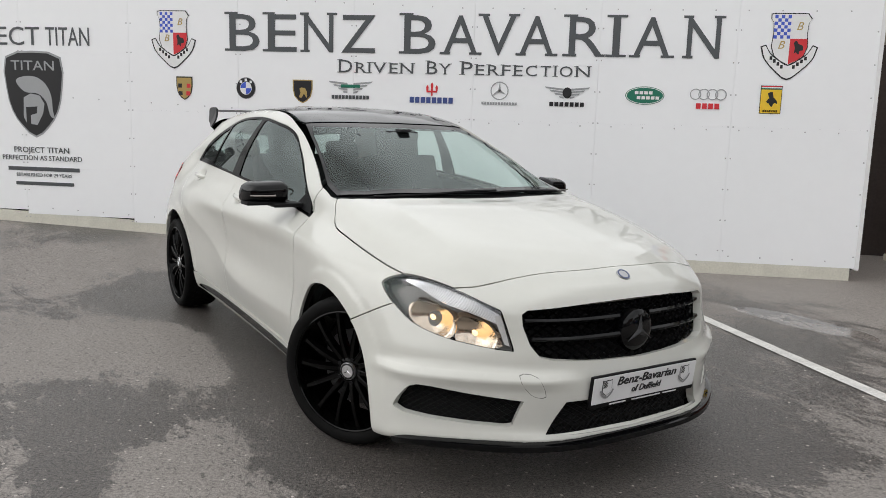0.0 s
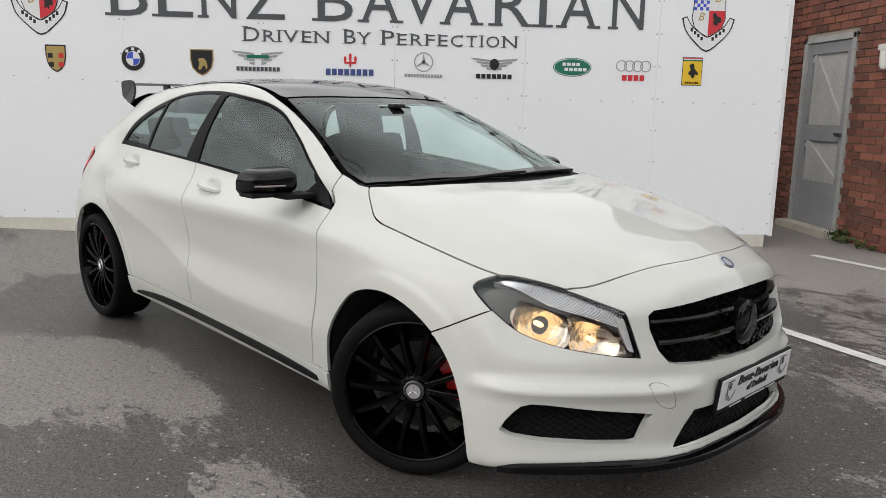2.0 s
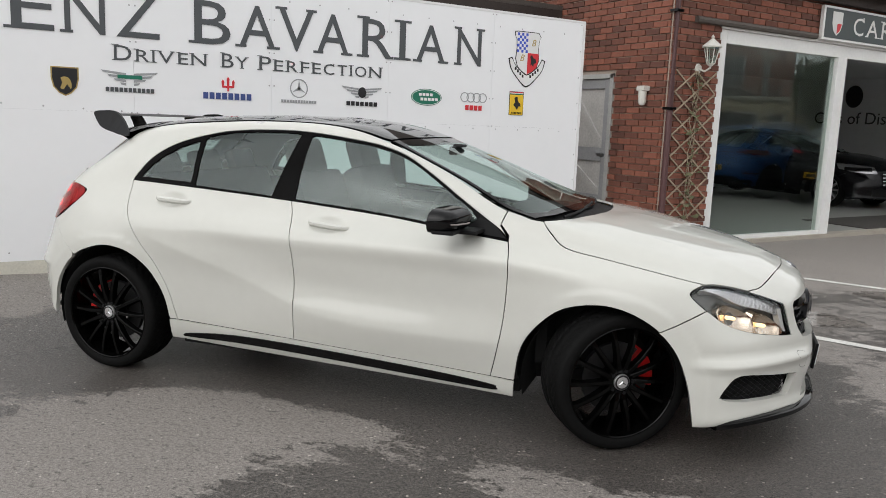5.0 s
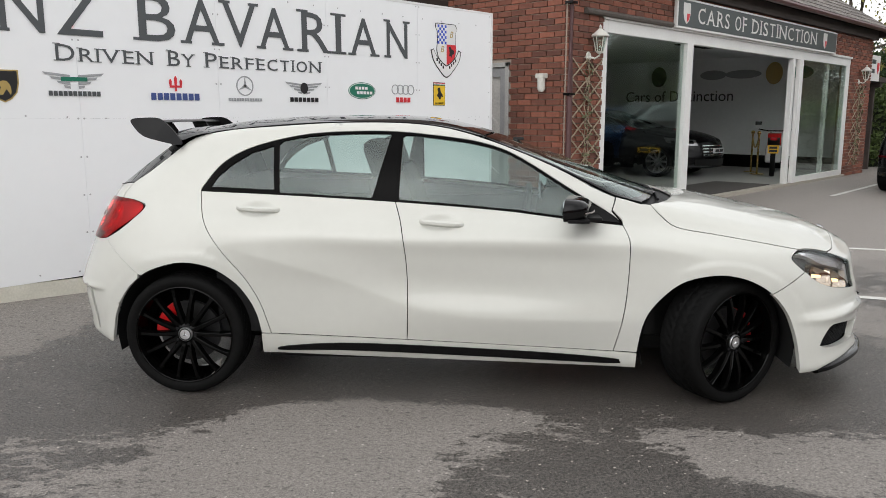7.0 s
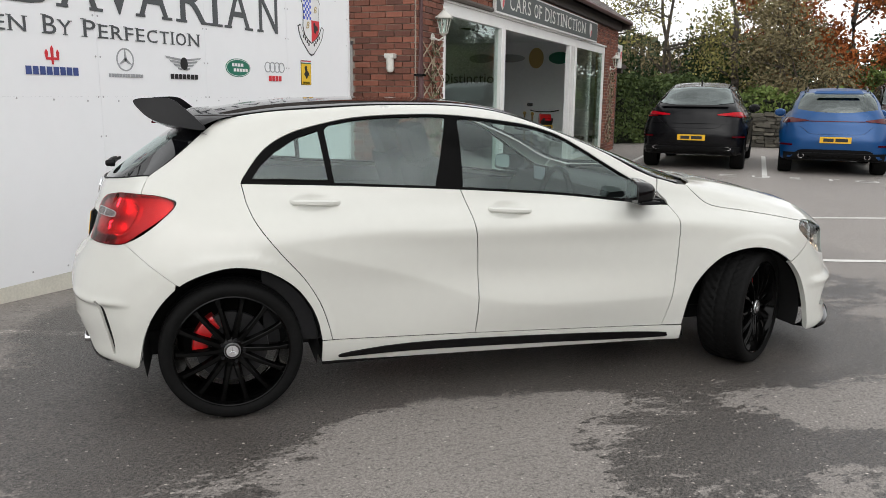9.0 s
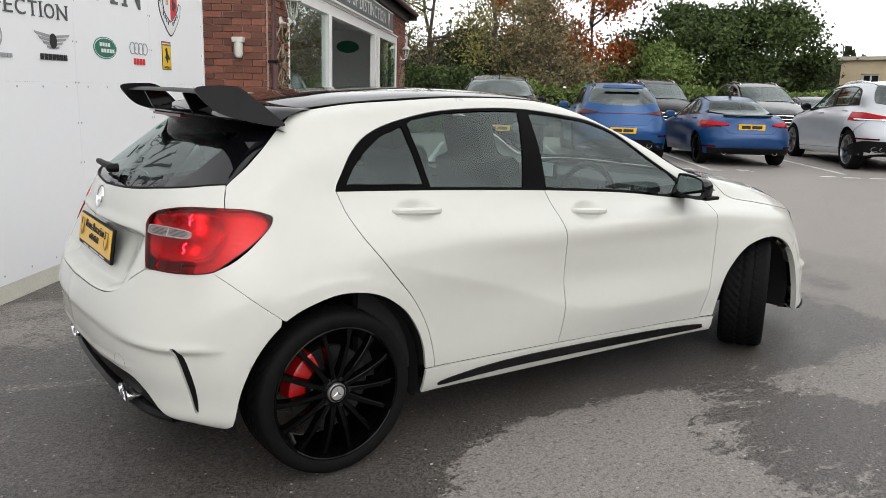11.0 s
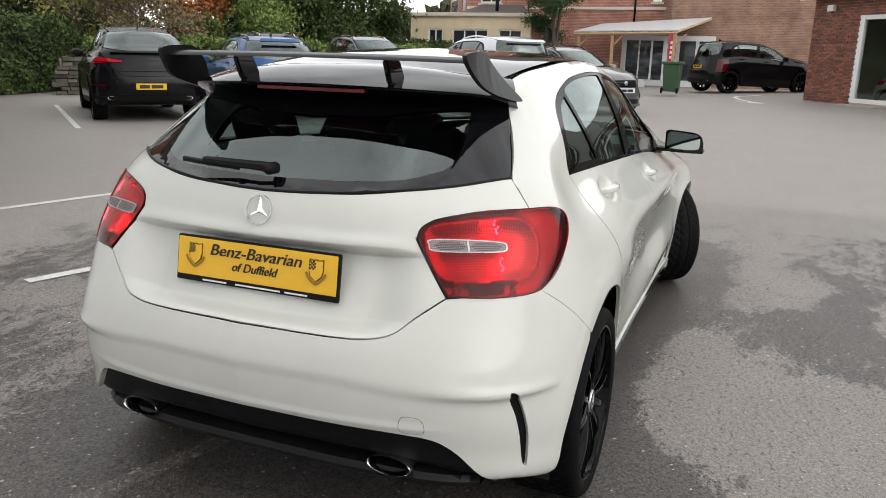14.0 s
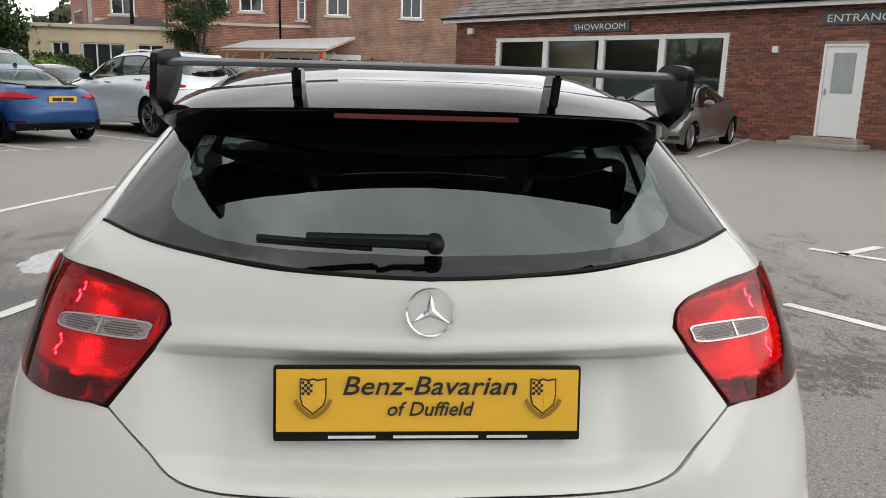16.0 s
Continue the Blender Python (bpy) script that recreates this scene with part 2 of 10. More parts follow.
def spline(pts, n=6, closed=False):
    """A smooth curve (Catmull-Rom) through points of any dimension."""
    p = [np.array(q, float) for q in pts]
    out = []
    cnt = len(p)
    for i in range(cnt if closed else cnt - 1):
        p1, p2 = p[i], p[(i + 1) % cnt]
        p0 = p[i - 1] if (i or closed) else 2 * p1 - p2
        p3 = p[(i + 2) % cnt] if (i + 2 < cnt or closed) else 2 * p2 - p1
        for k in range(n):
            t = k / n
            out.append(0.5 * (2 * p1 + (p2 - p0) * t + (2 * p0 - 5 * p1 + 4 * p2 - p3) * t * t + (3 * p1 - p0 - 3 * p2 + p3) * t ** 3))
    if not closed:
        out.append(p[-1])
    return [tuple(float(v) for v in q) for q in out]


# ---- the white hatchback: its outer skin as a loft of lengthwise lines ----
# Each line runs from the front's middle round the corner, along the flank and round to the rear's middle.
LINE_FLOOR = [(1.9, 0, .17), (1.9, .3, .17), (1.85, .45, .17), (1.72, .66, .16), (1.6, .74, .15), (1.35, .78, .16), (.95, .74, .15), (.45, .72, .15), (-.05, .72, .16), (-.55, .72, .17), (-1.0, .74, .18), (-1.35, .78, .2), (-1.62, .74, .22), (-1.78, .55, .24), (-1.82, .33, .26), (-1.83, 0, .26)]
LINE_SKIRT = [(2.14, 0, .195), (2.12, .30, .195), (2.055, .47, .195), (1.83, .752, .185), (1.66, .822, .16), (1.35, .85, .17), (.95, .822, .165), (.45, .805, .170), (-.05, .80, .180), (-.55, .80, .190), (-1.0, .812, .205), (-1.35, .85, .22), (-1.69, .836, .245), (-1.90, .66, .265), (-1.975, .35, .30), (-1.99, 0, .30)]
LINE_SILL = [(2.155, 0, .25), (2.13, .28, .25), (2.05, .47, .255), (1.835, .745, .26), (1.66, .832, .26), (1.35, .865, .29), (.95, .847, .255), (.45, .838, .268), (-.05, .838, .286), (-.55, .838, .302), (-1.0, .846, .32), (-1.35, .872, .335), (-1.71, .845, .35), (-1.925, .66, .36), (-2.005, .35, .38), (-2.022, 0, .38)]
LINE_RUB = [(2.175, 0, .385), (2.15, .27, .38), (2.07, .46, .375), (1.85, .735, .385), (1.65, .828, .38), (1.34, .875, .42), (.95, .866, .395), (.45, .868, .402), (-.05, .863, .42), (-.55, .848, .445), (-1.0, .862, .455), (-1.35, .886, .46), (-1.715, .85, .455), (-1.94, .66, .455), (-2.025, .35, .47), (-2.045, 0, .47)]
LINE_WAIST = [(2.165, 0, .465), (2.14, .27, .46), (2.06, .47, .46), (1.845, .72, .47), (1.645, .818, .50), (1.32, .882, .55), (.95, .870, .545), (.45, .856, .545), (-.05, .848, .56), (-.55, .852, .575), (-1.0, .873, .58), (-1.35, .892, .58), (-1.70, .85, .57), (-1.94, .65, .56), (-2.025, .35, .575), (-2.05, 0, .575)]
LINE_HIP = [(2.140, 0, .575), (2.115, .28, .57), (2.02, .485, .56), (1.80, .69, .585), (1.62, .805, .62), (1.31, .876, .665), (.95, .870, .68), (.45, .866, .69), (-.05, .868, .70), (-.55, .872, .71), (-1.0, .884, .715), (-1.35, .882, .71), (-1.68, .836, .69), (-1.905, .635, .675), (-2.0, .35, .672), (-2.025, 0, .672)]
LINE_SHOULDER = [(2.128, 0, .655), (2.095, .27, .65), (2.01, .49, .61), (1.79, .67, .66), (1.59, .782, .716), (1.31, .842, .757), (.95, .858, .785), (.45, .876, .803), (-.05, .880, .812), (-.55, .877, .827), (-1.0, .868, .845), (-1.35, .832, .84), (-1.66, .785, .83), (-1.835, .635, .835), (-1.915, .34, .845), (-1.94, 0, .845)]
LINE_BELT = [(2.09, 0, .725), (2.065, .29, .715), (1.985, .50, .672), (1.825, .61, .722), (1.65, .715, .752), (1.33, .758, .812), (.98, .758, .862), (.45, .768, .905), (-.05, .768, .955), (-.55, .755, .985), (-1.0, .735, 1.0), (-1.34, .715, .985), (-1.60, .707, .975), (-1.735, .60, .995), (-1.865, .33, .985), (-1.905, 0, .975)]
LINE_GLASS_FOOT = [(2.06, 0, .750), (2.035, .25, .742), (1.955, .42, .738), (1.84, .53, .757), (1.68, .62, .797), (1.36, .685, .868), (.92, .695, .948), (.46, .705, 1.00), (-.05, .680, 1.12), (-.55, .665, 1.14), (-1.0, .645, 1.135), (-1.31, .655, 1.115), (-1.50, .630, 1.105), (-1.64, .53, 1.10), (-1.785, .30, 1.095), (-1.82, 0, 1.09)]
LINE_GLASS_HEAD = [(2.045, 0, .760), (2.02, .20, .756), (1.965, .33, .764), (1.86, .42, .786), (1.70, .50, .827), (1.35, .565, .905), (.85, .650, .985), (.44, .632, 1.10), (-.05, .572, 1.278), (-.55, .558, 1.305), (-1.0, .562, 1.250), (-1.265, .578, 1.215), (-1.43, .562, 1.195), (-1.55, .47, 1.195), (-1.695, .27, 1.195), (-1.72, 0, 1.195)]
LINE_CANT = [(2.035, 0, .767), (2.015, .15, .766), (1.97, .25, .777), (1.87, .32, .806), (1.71, .38, .848), (1.35, .43, .927), (.92, .560, .985), (.43, .565, 1.165), (-.05, .505, 1.325), (-.55, .497, 1.350), (-1.0, .500, 1.325), (-1.25, .495, 1.297), (-1.39, .480, 1.272), (-1.485, .40, 1.268), (-1.60, .24, 1.270), (-1.625, 0, 1.270)]
LINE_ROOF_SIDE = [(2.025, 0, .772), (2.01, .08, .772), (1.975, .13, .786), (1.88, .17, .822), (1.72, .2, .864), (1.35, .23, .943), (1.04, .32, .985), (.46, .32, 1.190), (-.05, .30, 1.352), (-.55, .295, 1.378), (-1.0, .295, 1.362), (-1.22, .28, 1.342), (-1.35, .27, 1.322), (-1.43, .22, 1.315), (-1.50, .14, 1.312), (-1.52, 0, 1.312)]
LINE_ROOF_MID = [(2.02, 0, .775), (2.008, 0, .780), (1.98, 0, .790), (1.885, 0, .828), (1.73, 0, .869), (1.35, 0, .949), (1.09, 0, .978), (.48, 0, 1.196), (-.05, 0, 1.360), (-.55, 0, 1.387), (-1.0, 0, 1.373), (-1.21, 0, 1.353), (-1.33, 0, 1.334), (-1.39, 0, 1.326), (-1.43, 0, 1.320), (-1.45, 0, 1.317)]
LINES = [LINE_FLOOR, LINE_SKIRT, LINE_SILL, LINE_RUB, LINE_WAIST, LINE_HIP, LINE_SHOULDER, LINE_BELT, LINE_GLASS_FOOT, LINE_GLASS_HEAD, LINE_CANT, LINE_ROOF_SIDE, LINE_ROOF_MID]


class Skin:
    """A smooth master surface to which panels are fitted."""

    def __init__(self, lines, along=16, across=14, crease=None, relax=8, tuck=None):
        long = [spline(line, along) for line in lines]
        cols = [spline([ln[i] for ln in long], across) for i in range(len(long[0]))]
        grid = np.array(cols)
        if tuck:
            grid[..., 1] -= tuck(grid[..., 0], grid[..., 2]) * np.clip((grid[..., 1] - .35) / .25, 0, 1)
        for _ in range(relax):
            g = grid.copy()
            g[1:-1] = 0.5 * grid[1:-1] + 0.25 * (grid[2:] + grid[:-2])
            g[:, 1:-1] = 0.5 * g[:, 1:-1] + 0.25 * (g[:, 2:] + g[:, :-2])
            g[0, :, 1] = g[-1, :, 1] = 0
            g[:, -1, 1] = 0
            grid = g
        if crease:
            for col in grid:
                for q in col:
                    q[1] += crease(q[0], q[1], q[2])
        n, m = grid.shape[:2]
        self.verts, tris = [], []
        for sgn in (-1, 1):
            base = len(self.verts)
            self.verts += [Vector((p[0], sgn * max(p[1], 0), p[2])) for col in grid for p in col]
            for i in range(n - 1):
                for j in range(m - 1):
                    a, b, c, d = base + i * m + j, base + i * m + j + 1, base + (i + 1) * m + j + 1, base + (i + 1) * m + j
                    q = (a, b, c, d) if sgn < 0 else (a, d, c, b)
                    tris += [(q[0], q[1], q[2]), (q[0], q[2], q[3])]
        self.tris = tris
        self.tree = BVHTree.FromPolygons(self.verts, tris, epsilon=0.0)
        nor = {}
        key = lambda v: (round(v.x, 4), round(v.y, 4), round(v.z, 4))
        self.keys = [key(v) for v in self.verts]
        for t in tris:
            a, b, c = (self.verts[k] for k in t)
            f = (b - a).cross(c - a)
            for k in t:
                nor[self.keys[k]] = nor.get(self.keys[k], Vector((0, 0, 0))) + f
        self.nor = {k: v.normalized() if v.length > 1e-12 else Vector((0, 0, 1)) for k, v in nor.items()}

    def smooth(self, co, face):
        t = self.tris[face]
        try:
            w = poly_3d_calc([self.verts[k] for k in t], co)
        except Exception:
            w = (1, 0, 0)
        v = sum((self.nor[self.keys[k]] * wk for k, wk in zip(t, w)), Vector((0, 0, 0)))
        return v.normalized() if v.length > 1e-9 else Vector((0, 0, 1))

    def cast(self, origin, way):
        co, _, face, _ = self.tree.ray_cast(Vector(origin), Vector(way))
        if co is None:
            return None, None
        return co, self.smooth(co, face)

    def near(self, p):
        co, _, face, _ = self.tree.find_nearest(Vector(p))
        return co, self.smooth(co, face)


FRONT_AXIS, REAR_AXIS = 1.15, -1.15
PROJ = {
    "side": (lambda p: (p[0], p[2]), lambda u, v: ((u, -3, v), (0, 1, 0)), lambda u, v: (u, -0.8, v)),
    "top": (lambda p: (p[0], p[1]), lambda u, v: ((u, v, 3), (0, 0, -1)), lambda u, v: (u, v, 0.8)),
    "front": (lambda p: (math.atan2(p[1], p[0] - FRONT_AXIS), p[2]), lambda u, v: ((FRONT_AXIS, 0, v), (math.cos(u), math.sin(u), 0)), lambda u, v: (FRONT_AXIS + 0.9 * math.cos(u), 0.9 * math.sin(u), v)),
    "rear": (lambda p: (math.atan2(p[1], REAR_AXIS - p[0]), p[2]), lambda u, v: ((REAR_AXIS, 0, v), (-math.cos(u), math.sin(u), 0)), lambda u, v: (REAR_AXIS - 0.8 * math.cos(u), 0.8 * math.sin(u), v)),
}


def panel(skin, name, loops, proj, material, parent, label="", off=0.0, step=0.04, rim=0.012, shift=None, mirror=False, lip=None):
    """A sheet of the skin inside an outline (3D points; further loops are holes), with its edges turned in by rim."""
    flat, ray, guess = PROJ[proj]
    bm = bmesh.new()
    edges = []
    for loop in loops:
        pts = []
        for p in loop:
            q = flat(p)
            if not pts or math.dist(q, pts[-1]) > 1e-4:
                pts.append(q)
        if math.dist(pts[0], pts[-1]) < 1e-4:
            pts.pop()
        vs = [bm.verts.new((u, v, 0)) for u, v in pts]
        edges += [bm.edges.new((vs[i], vs[(i + 1) % len(vs)])) for i in range(len(vs))]
    bmesh.ops.triangle_fill(bm, use_beauty=True, use_dissolve=False, edges=edges, normal=(0, 0, 1))
    for axis in (0, 1):
        lo, hi = min(v.co[axis] for v in bm.verts), max(v.co[axis] for v in bm.verts)
        cut = step if isinstance(step, float) else step[axis]
        k = math.ceil(lo / cut) * cut
        no = Vector((1, 0, 0)) if axis == 0 else Vector((0, 1, 0))
        while k < hi:
            bmesh.ops.bisect_plane(bm, geom=bm.verts[:] + bm.edges[:] + bm.faces[:], dist=1e-6, plane_co=no * k, plane_no=no)
            k += cut
    bmesh.ops.remove_doubles(bm, verts=bm.verts, dist=1e-5)
    bm.verts.index_update()
    co, no = [], []
    for v in bm.verts:
        c, n = skin.cast(*ray(v.co.x, v.co.y))
        if c is None:
            c, n = skin.near(guess(v.co.x, v.co.y))
        if shift:
            c = Vector(shift(c, n))
        co.append(c + n * off)
        no.append(n)
    if shift:
        # normals of the shaped surface from small steps along it
        fresh = []
        for v, n in zip(bm.verts, no):
            q = []
            for du, dv in ((.006, 0), (-.006, 0), (0, .006), (0, -.006)):
                c, k = skin.cast(*ray(v.co.x + du, v.co.y + dv))
                q.append(Vector(shift(c, k)) if c is not None else None)
            if None in q:
                fresh.append(n)
                continue
            f = (q[0] - q[1]).cross(q[2] - q[3])
            if f.length < 1e-12:
                fresh.append(n)
                continue
            f.normalize()
            fresh.append(f if f.dot(n) > 0 else -f)
        no = fresh
    faces, fnor = [], []
    for f in bm.faces:
        ids = [v.index for v in f.verts]
        a, b, c = (co[i] for i in ids[:3])
        out = sum((no[i] for i in ids), Vector((0, 0, 0)))
        area = Vector((0, 0, 0))
        for i in range(len(ids)):
            area += co[ids[i]].cross(co[ids[(i + 1) % len(ids)]])
        if area.dot(out) < 0:
            ids.reverse()
        faces.append(ids)
        fnor.append([no[i] for i in ids])
    if rim:
        inner = {}
        for e in [e for e in bm.edges if len(e.link_faces) == 1]:
            i, j = (v.index for v in e.verts)
            for k in (i, j):
                if k not in inner:
                    inner[k] = len(co)
                    co.append(co[k] - no[k] * rim)
                    no.append(no[k])
            q = [i, j, inner[j], inner[i]]
            n = (co[j] - co[i]).cross(co[inner[i]] - co[i])
            f = e.link_faces[0]
            mid = sum((co[v.index] for v in f.verts), Vector((0, 0, 0))) / len(f.verts)
            if n.dot(co[i] - mid) < 0:
                q.reverse()
                n = -n
            n = n.normalized() if n.length > 1e-12 else no[i]
            faces.append(q)
            fnor.append([n] * 4)
    bm.free()
    made = []
    for sgn in ((1, -1) if mirror else (1,)):
        cs = [(c.x, c.y * sgn, c.z) for c in co]
        fs = faces if sgn > 0 else [f[::-1] for f in faces]
        ns = [(n.x, n.y * sgn, n.z) for f in fnor for n in (f if sgn > 0 else f[::-1])]
        me = bpy.data.meshes.new(name)
        me.from_pydata(cs, [], fs)
        me.shade_smooth()
        me.normals_split_custom_set(ns)
        me.materials.append(material)
        ob = new(name, me)
        ob.parent = parent
        made.append(tagged(ob, label))
    return made


def both(right):
    """A loop over the middle: right-hand points (y below 0) from the middle out, then mirrored back."""
    return list(right) + [(x, -y, z) for x, y, z in reversed(right) if abs(y) > 1e-6]


SHOULDER = [(-1.35, .875), (-1.0, .856), (-.68, .829), (-.2, .815), (.26, .809), (.83, .798), (1.3, .758), (1.6, .728)]
SWEEP = [(-1.3, .79), (-1.1, .749), (-.82, .669), (-.55, .589), (-.22, .472), (0, .428), (.27, .412), (.85, .409)]


SHOULDER_X, SHOULDER_Z = zip(*spline(SHOULDER, 8))
SWEEP_X, SWEEP_Z = zip(*spline(SWEEP, 8))


def crease(x, y, z):
    """The two lines pressed into the flank: a ridge at shoulder height and a sweep that falls to the sill."""
    if y < .62:
        return 0
    a = np.interp(x, SHOULDER_X, SHOULDER_Z)
    b = np.interp(x, SWEEP_X, SWEEP_Z)
    fa = max(0.0, min(1.0, (x + .35) / .6)) * max(0.0, min(1.0, (1.62 - x) / .3))
    fb = max(0.0, min(1.0, (x + 1.25) / .3)) * max(0.0, min(1.0, (.95 - x) / .2))
    da, db = math.hypot(z - a, .004), math.hypot(z - b, .008)
    up = math.exp(-da / (.085 if z < a else .05))
    low = math.exp(-db / (.11 if z > b else .085))
    lip = 0
    for xc, zc in ((1.28, .270), (-1.335, .30)):
        k = max(0.0, min(1.0, (.446 - math.hypot(x - xc, z - zc)) / .026))
        lip += .0038 * k * k * (3 - 2 * k)
    return .0115 * fa * up + .0125 * fb * low - .003 * fb * math.exp(-((z - b - .14) / .07) ** 2) + lip


def span(right):
    """Points from the middle out, given as a strip from one end to the other."""
    return [(x, -y, z) for x, y, z in reversed(right) if abs(y) > 1e-6] + list(right)


CAR = pose(-1.046, 4.446, 0, 0, 0, -50.13)
# how far the flanks draw in towards the middle: rows by height, columns by length
TUCK_X = (-1.95, -1.75, -1.55, -1.3, -.95, -.25, .3, .85, 1.3, 1.52, 1.75)
TUCK_Z = (.10, .30, .55, .78, .90, .97, 1.10, 1.25)
TUCK = ((0, .018, .030, .030, .030, .033, .035, .030, .015, .006, 0),
        (0, .022, .032, .030, .026, .034, .040, .043, .020, .006, 0),
        (0, .018, .037, .034, .032, .036, .042, .046, .022, .006, 0),
        (0, .010, .022, .034, .040, .050, .055, .055, .028, .009, 0),
        (0, 0, -.004, .022, .042, .058, .058, .036, .018, .006, 0),
        (0, -.006, -.018, .013, .030, .033, .030, .015, .008, 0, 0),
        (0, 0, -.004, .004, .008, .010, .008, .002, 0, 0, 0),
        (0, 0, 0, 0, 0, 0, 0, 0, 0, 0, 0))
FINE_X, FINE_Z = np.linspace(TUCK_X[0], TUCK_X[-1], 150), np.linspace(TUCK_Z[0], TUCK_Z[-1], 90)
TUCK_ROWS = []
for row_ in TUCK:
    q = np.array(spline(list(zip(TUCK_X, row_)), 8))
    TUCK_ROWS.append(np.interp(FINE_X, q[:, 0], q[:, 1]))
TUCK_FINE = []
for col_ in np.array(TUCK_ROWS).T:
    q = np.array(spline(list(zip(TUCK_Z, col_)), 8))
    TUCK_FINE.append(np.interp(FINE_Z, q[:, 0], q[:, 1]))
TUCK_FINE = np.array(TUCK_FINE)


def tuck(x, z):
    i = np.clip((x - FINE_X[0]) / (FINE_X[1] - FINE_X[0]), 0, 148.999)
    j = np.clip((z - FINE_Z[0]) / (FINE_Z[1] - FINE_Z[0]), 0, 88.999)
    a, b = i.astype(int), j.astype(int)
    u, v = i - a, j - b
    return (TUCK_FINE[a, b] * (1 - u) + TUCK_FINE[a + 1, b] * u) * (1 - v) + (TUCK_FINE[a, b + 1] * (1 - u) + TUCK_FINE[a + 1, b + 1] * u) * v


skin = Skin(LINES, crease=crease, tuck=tuck)
car = empty("hatchback", None, "white five-door hatchback with black roof, black wheels and rear wing, parked", "car")

def snap(pts):
    """Lays points of the flank on the skin."""
    return [tuple(skin.cast((x, -3, z), (0, 1, 0))[0] or (x, y, z)) for x, y, z in pts]


# outlines on the flank, front to rear
A = [(.800, -.7, .985), (.868, -.7, .90), (.835, -.86, .855)]
ARCH_F = spline([(.893, -.85, .250), (.915, -.86, .391), (.965, -.86, .489), (1.065, -.87, .588), (1.165, -.87, .630), (1.28, -.87, .643), (1.394, -.87, .618), (1.500, -.86, .557), (1.580, -.85, .465), (1.628, -.85, .349), (1.652, -.84, .239), (1.662, -.83, .168)], 5)
ARCH_F = snap(ARCH_F)
ARCH_R = spline([(-.952, -.85, .318), (-.971, -.86, .415), (-1.010, -.87, .5), (-1.076, -.87, .583), (-1.185, -.87, .652), (-1.32, -.87, .675), (-1.44, -.87, .652), (-1.54, -.86, .606), (-1.628, -.85, .519), (-1.688, -.85, .404), (-1.720, -.83, .262)], 5)
ARCH_R = snap(ARCH_R)
DLO_B = spline([(-1.272, -.7, 1.012), (-.842, -.75, .997), (-.284, -.75, .968), (.21, -.75, .930), (.537, -.75, .891), (.815, -.75, .862)], 4)
DLO_T = spline([(-1.272, -.7, 1.012), (-1.255, -.7, 1.045), (-1.17, -.6, 1.150), (-1.05, -.6, 1.220), (-.873, -.6, 1.269), (-.699, -.6, 1.296), (-.442, -.6, 1.307), (-.243, -.6, 1.300), (-.017, -.6, 1.275), (.123, -.6, 1.252), (.263, -.6, 1.208), (.404, -.6, 1.13), (.546, -.65, 1.042), (.688, -.7, .957), (.787, -.7, .894), (.815, -.75, .862)], 4)
DOOR_R = spline([(-1.272, -.7, 1.012), (-1.262, -.8, .967), (-1.252, -.82, .926), (-1.212, -.85, .843), (-1.118, -.86, .719), (-1.025, -.86, .608), (-.960, -.86, .496), (-.925, -.86, .396), (-.905, -.85, .316)], 4)
DOOR_B = spline([(-.288, -.75, .968), (-.252, -.86, .853), (-.232, -.86, .731), (-.223, -.86, .593), (-.221, -.86, .425), (-.228, -.85, .292)], 4)
DOOR_F = spline([(.815, -.75, .862), (.838, -.86, .797), (.840, -.86, .662), (.829, -.86, .498), (.808, -.86, .373), (.780, -.85, .252)], 4)
BON = spline([(.955, -.69, .955), (1.00, -.73, .905), (1.075, -.752, .852), (1.25, -.755, .822), (1.45, -.742, .788), (1.657, -.715, .748)], 4)
BON = [tuple(skin.cast((x, -3, z), (0, 1, 0))[0]) for x, y, z in BON]
LAMP_OUT = spline([(1.657, -.715, .748), (1.610, -.76, .722), (1.618, -.77, .695), (1.69, -.74, .625), (1.758, -.704, .576), (1.86, -.64, .545), (1.97, -.54, .527), (2.028, -.476, .522)], 4)
LAMP_IN = spline([(2.028, -.476, .522), (2.025, -.48, .545), (2.0, -.505, .64), (1.993, -.513, .667)], 3) + spline([(1.993, -.513, .667), (1.93, -.56, .695), (1.842, -.611, .724), (1.75, -.665, .745), (1.69, -.70, .755), (1.657, -.715, .748)], 3)


LAMP_OUT, LAMP_IN = ([tuple(skin.near(p)[0]) for p in q] for q in (LAMP_OUT, LAMP_IN))


def sub(curve, a, b):
    """The stretch of a curve between two x values."""
    lo, hi = min(a, b), max(a, b)
    return [p for p in curve if lo <= p[0] <= hi]


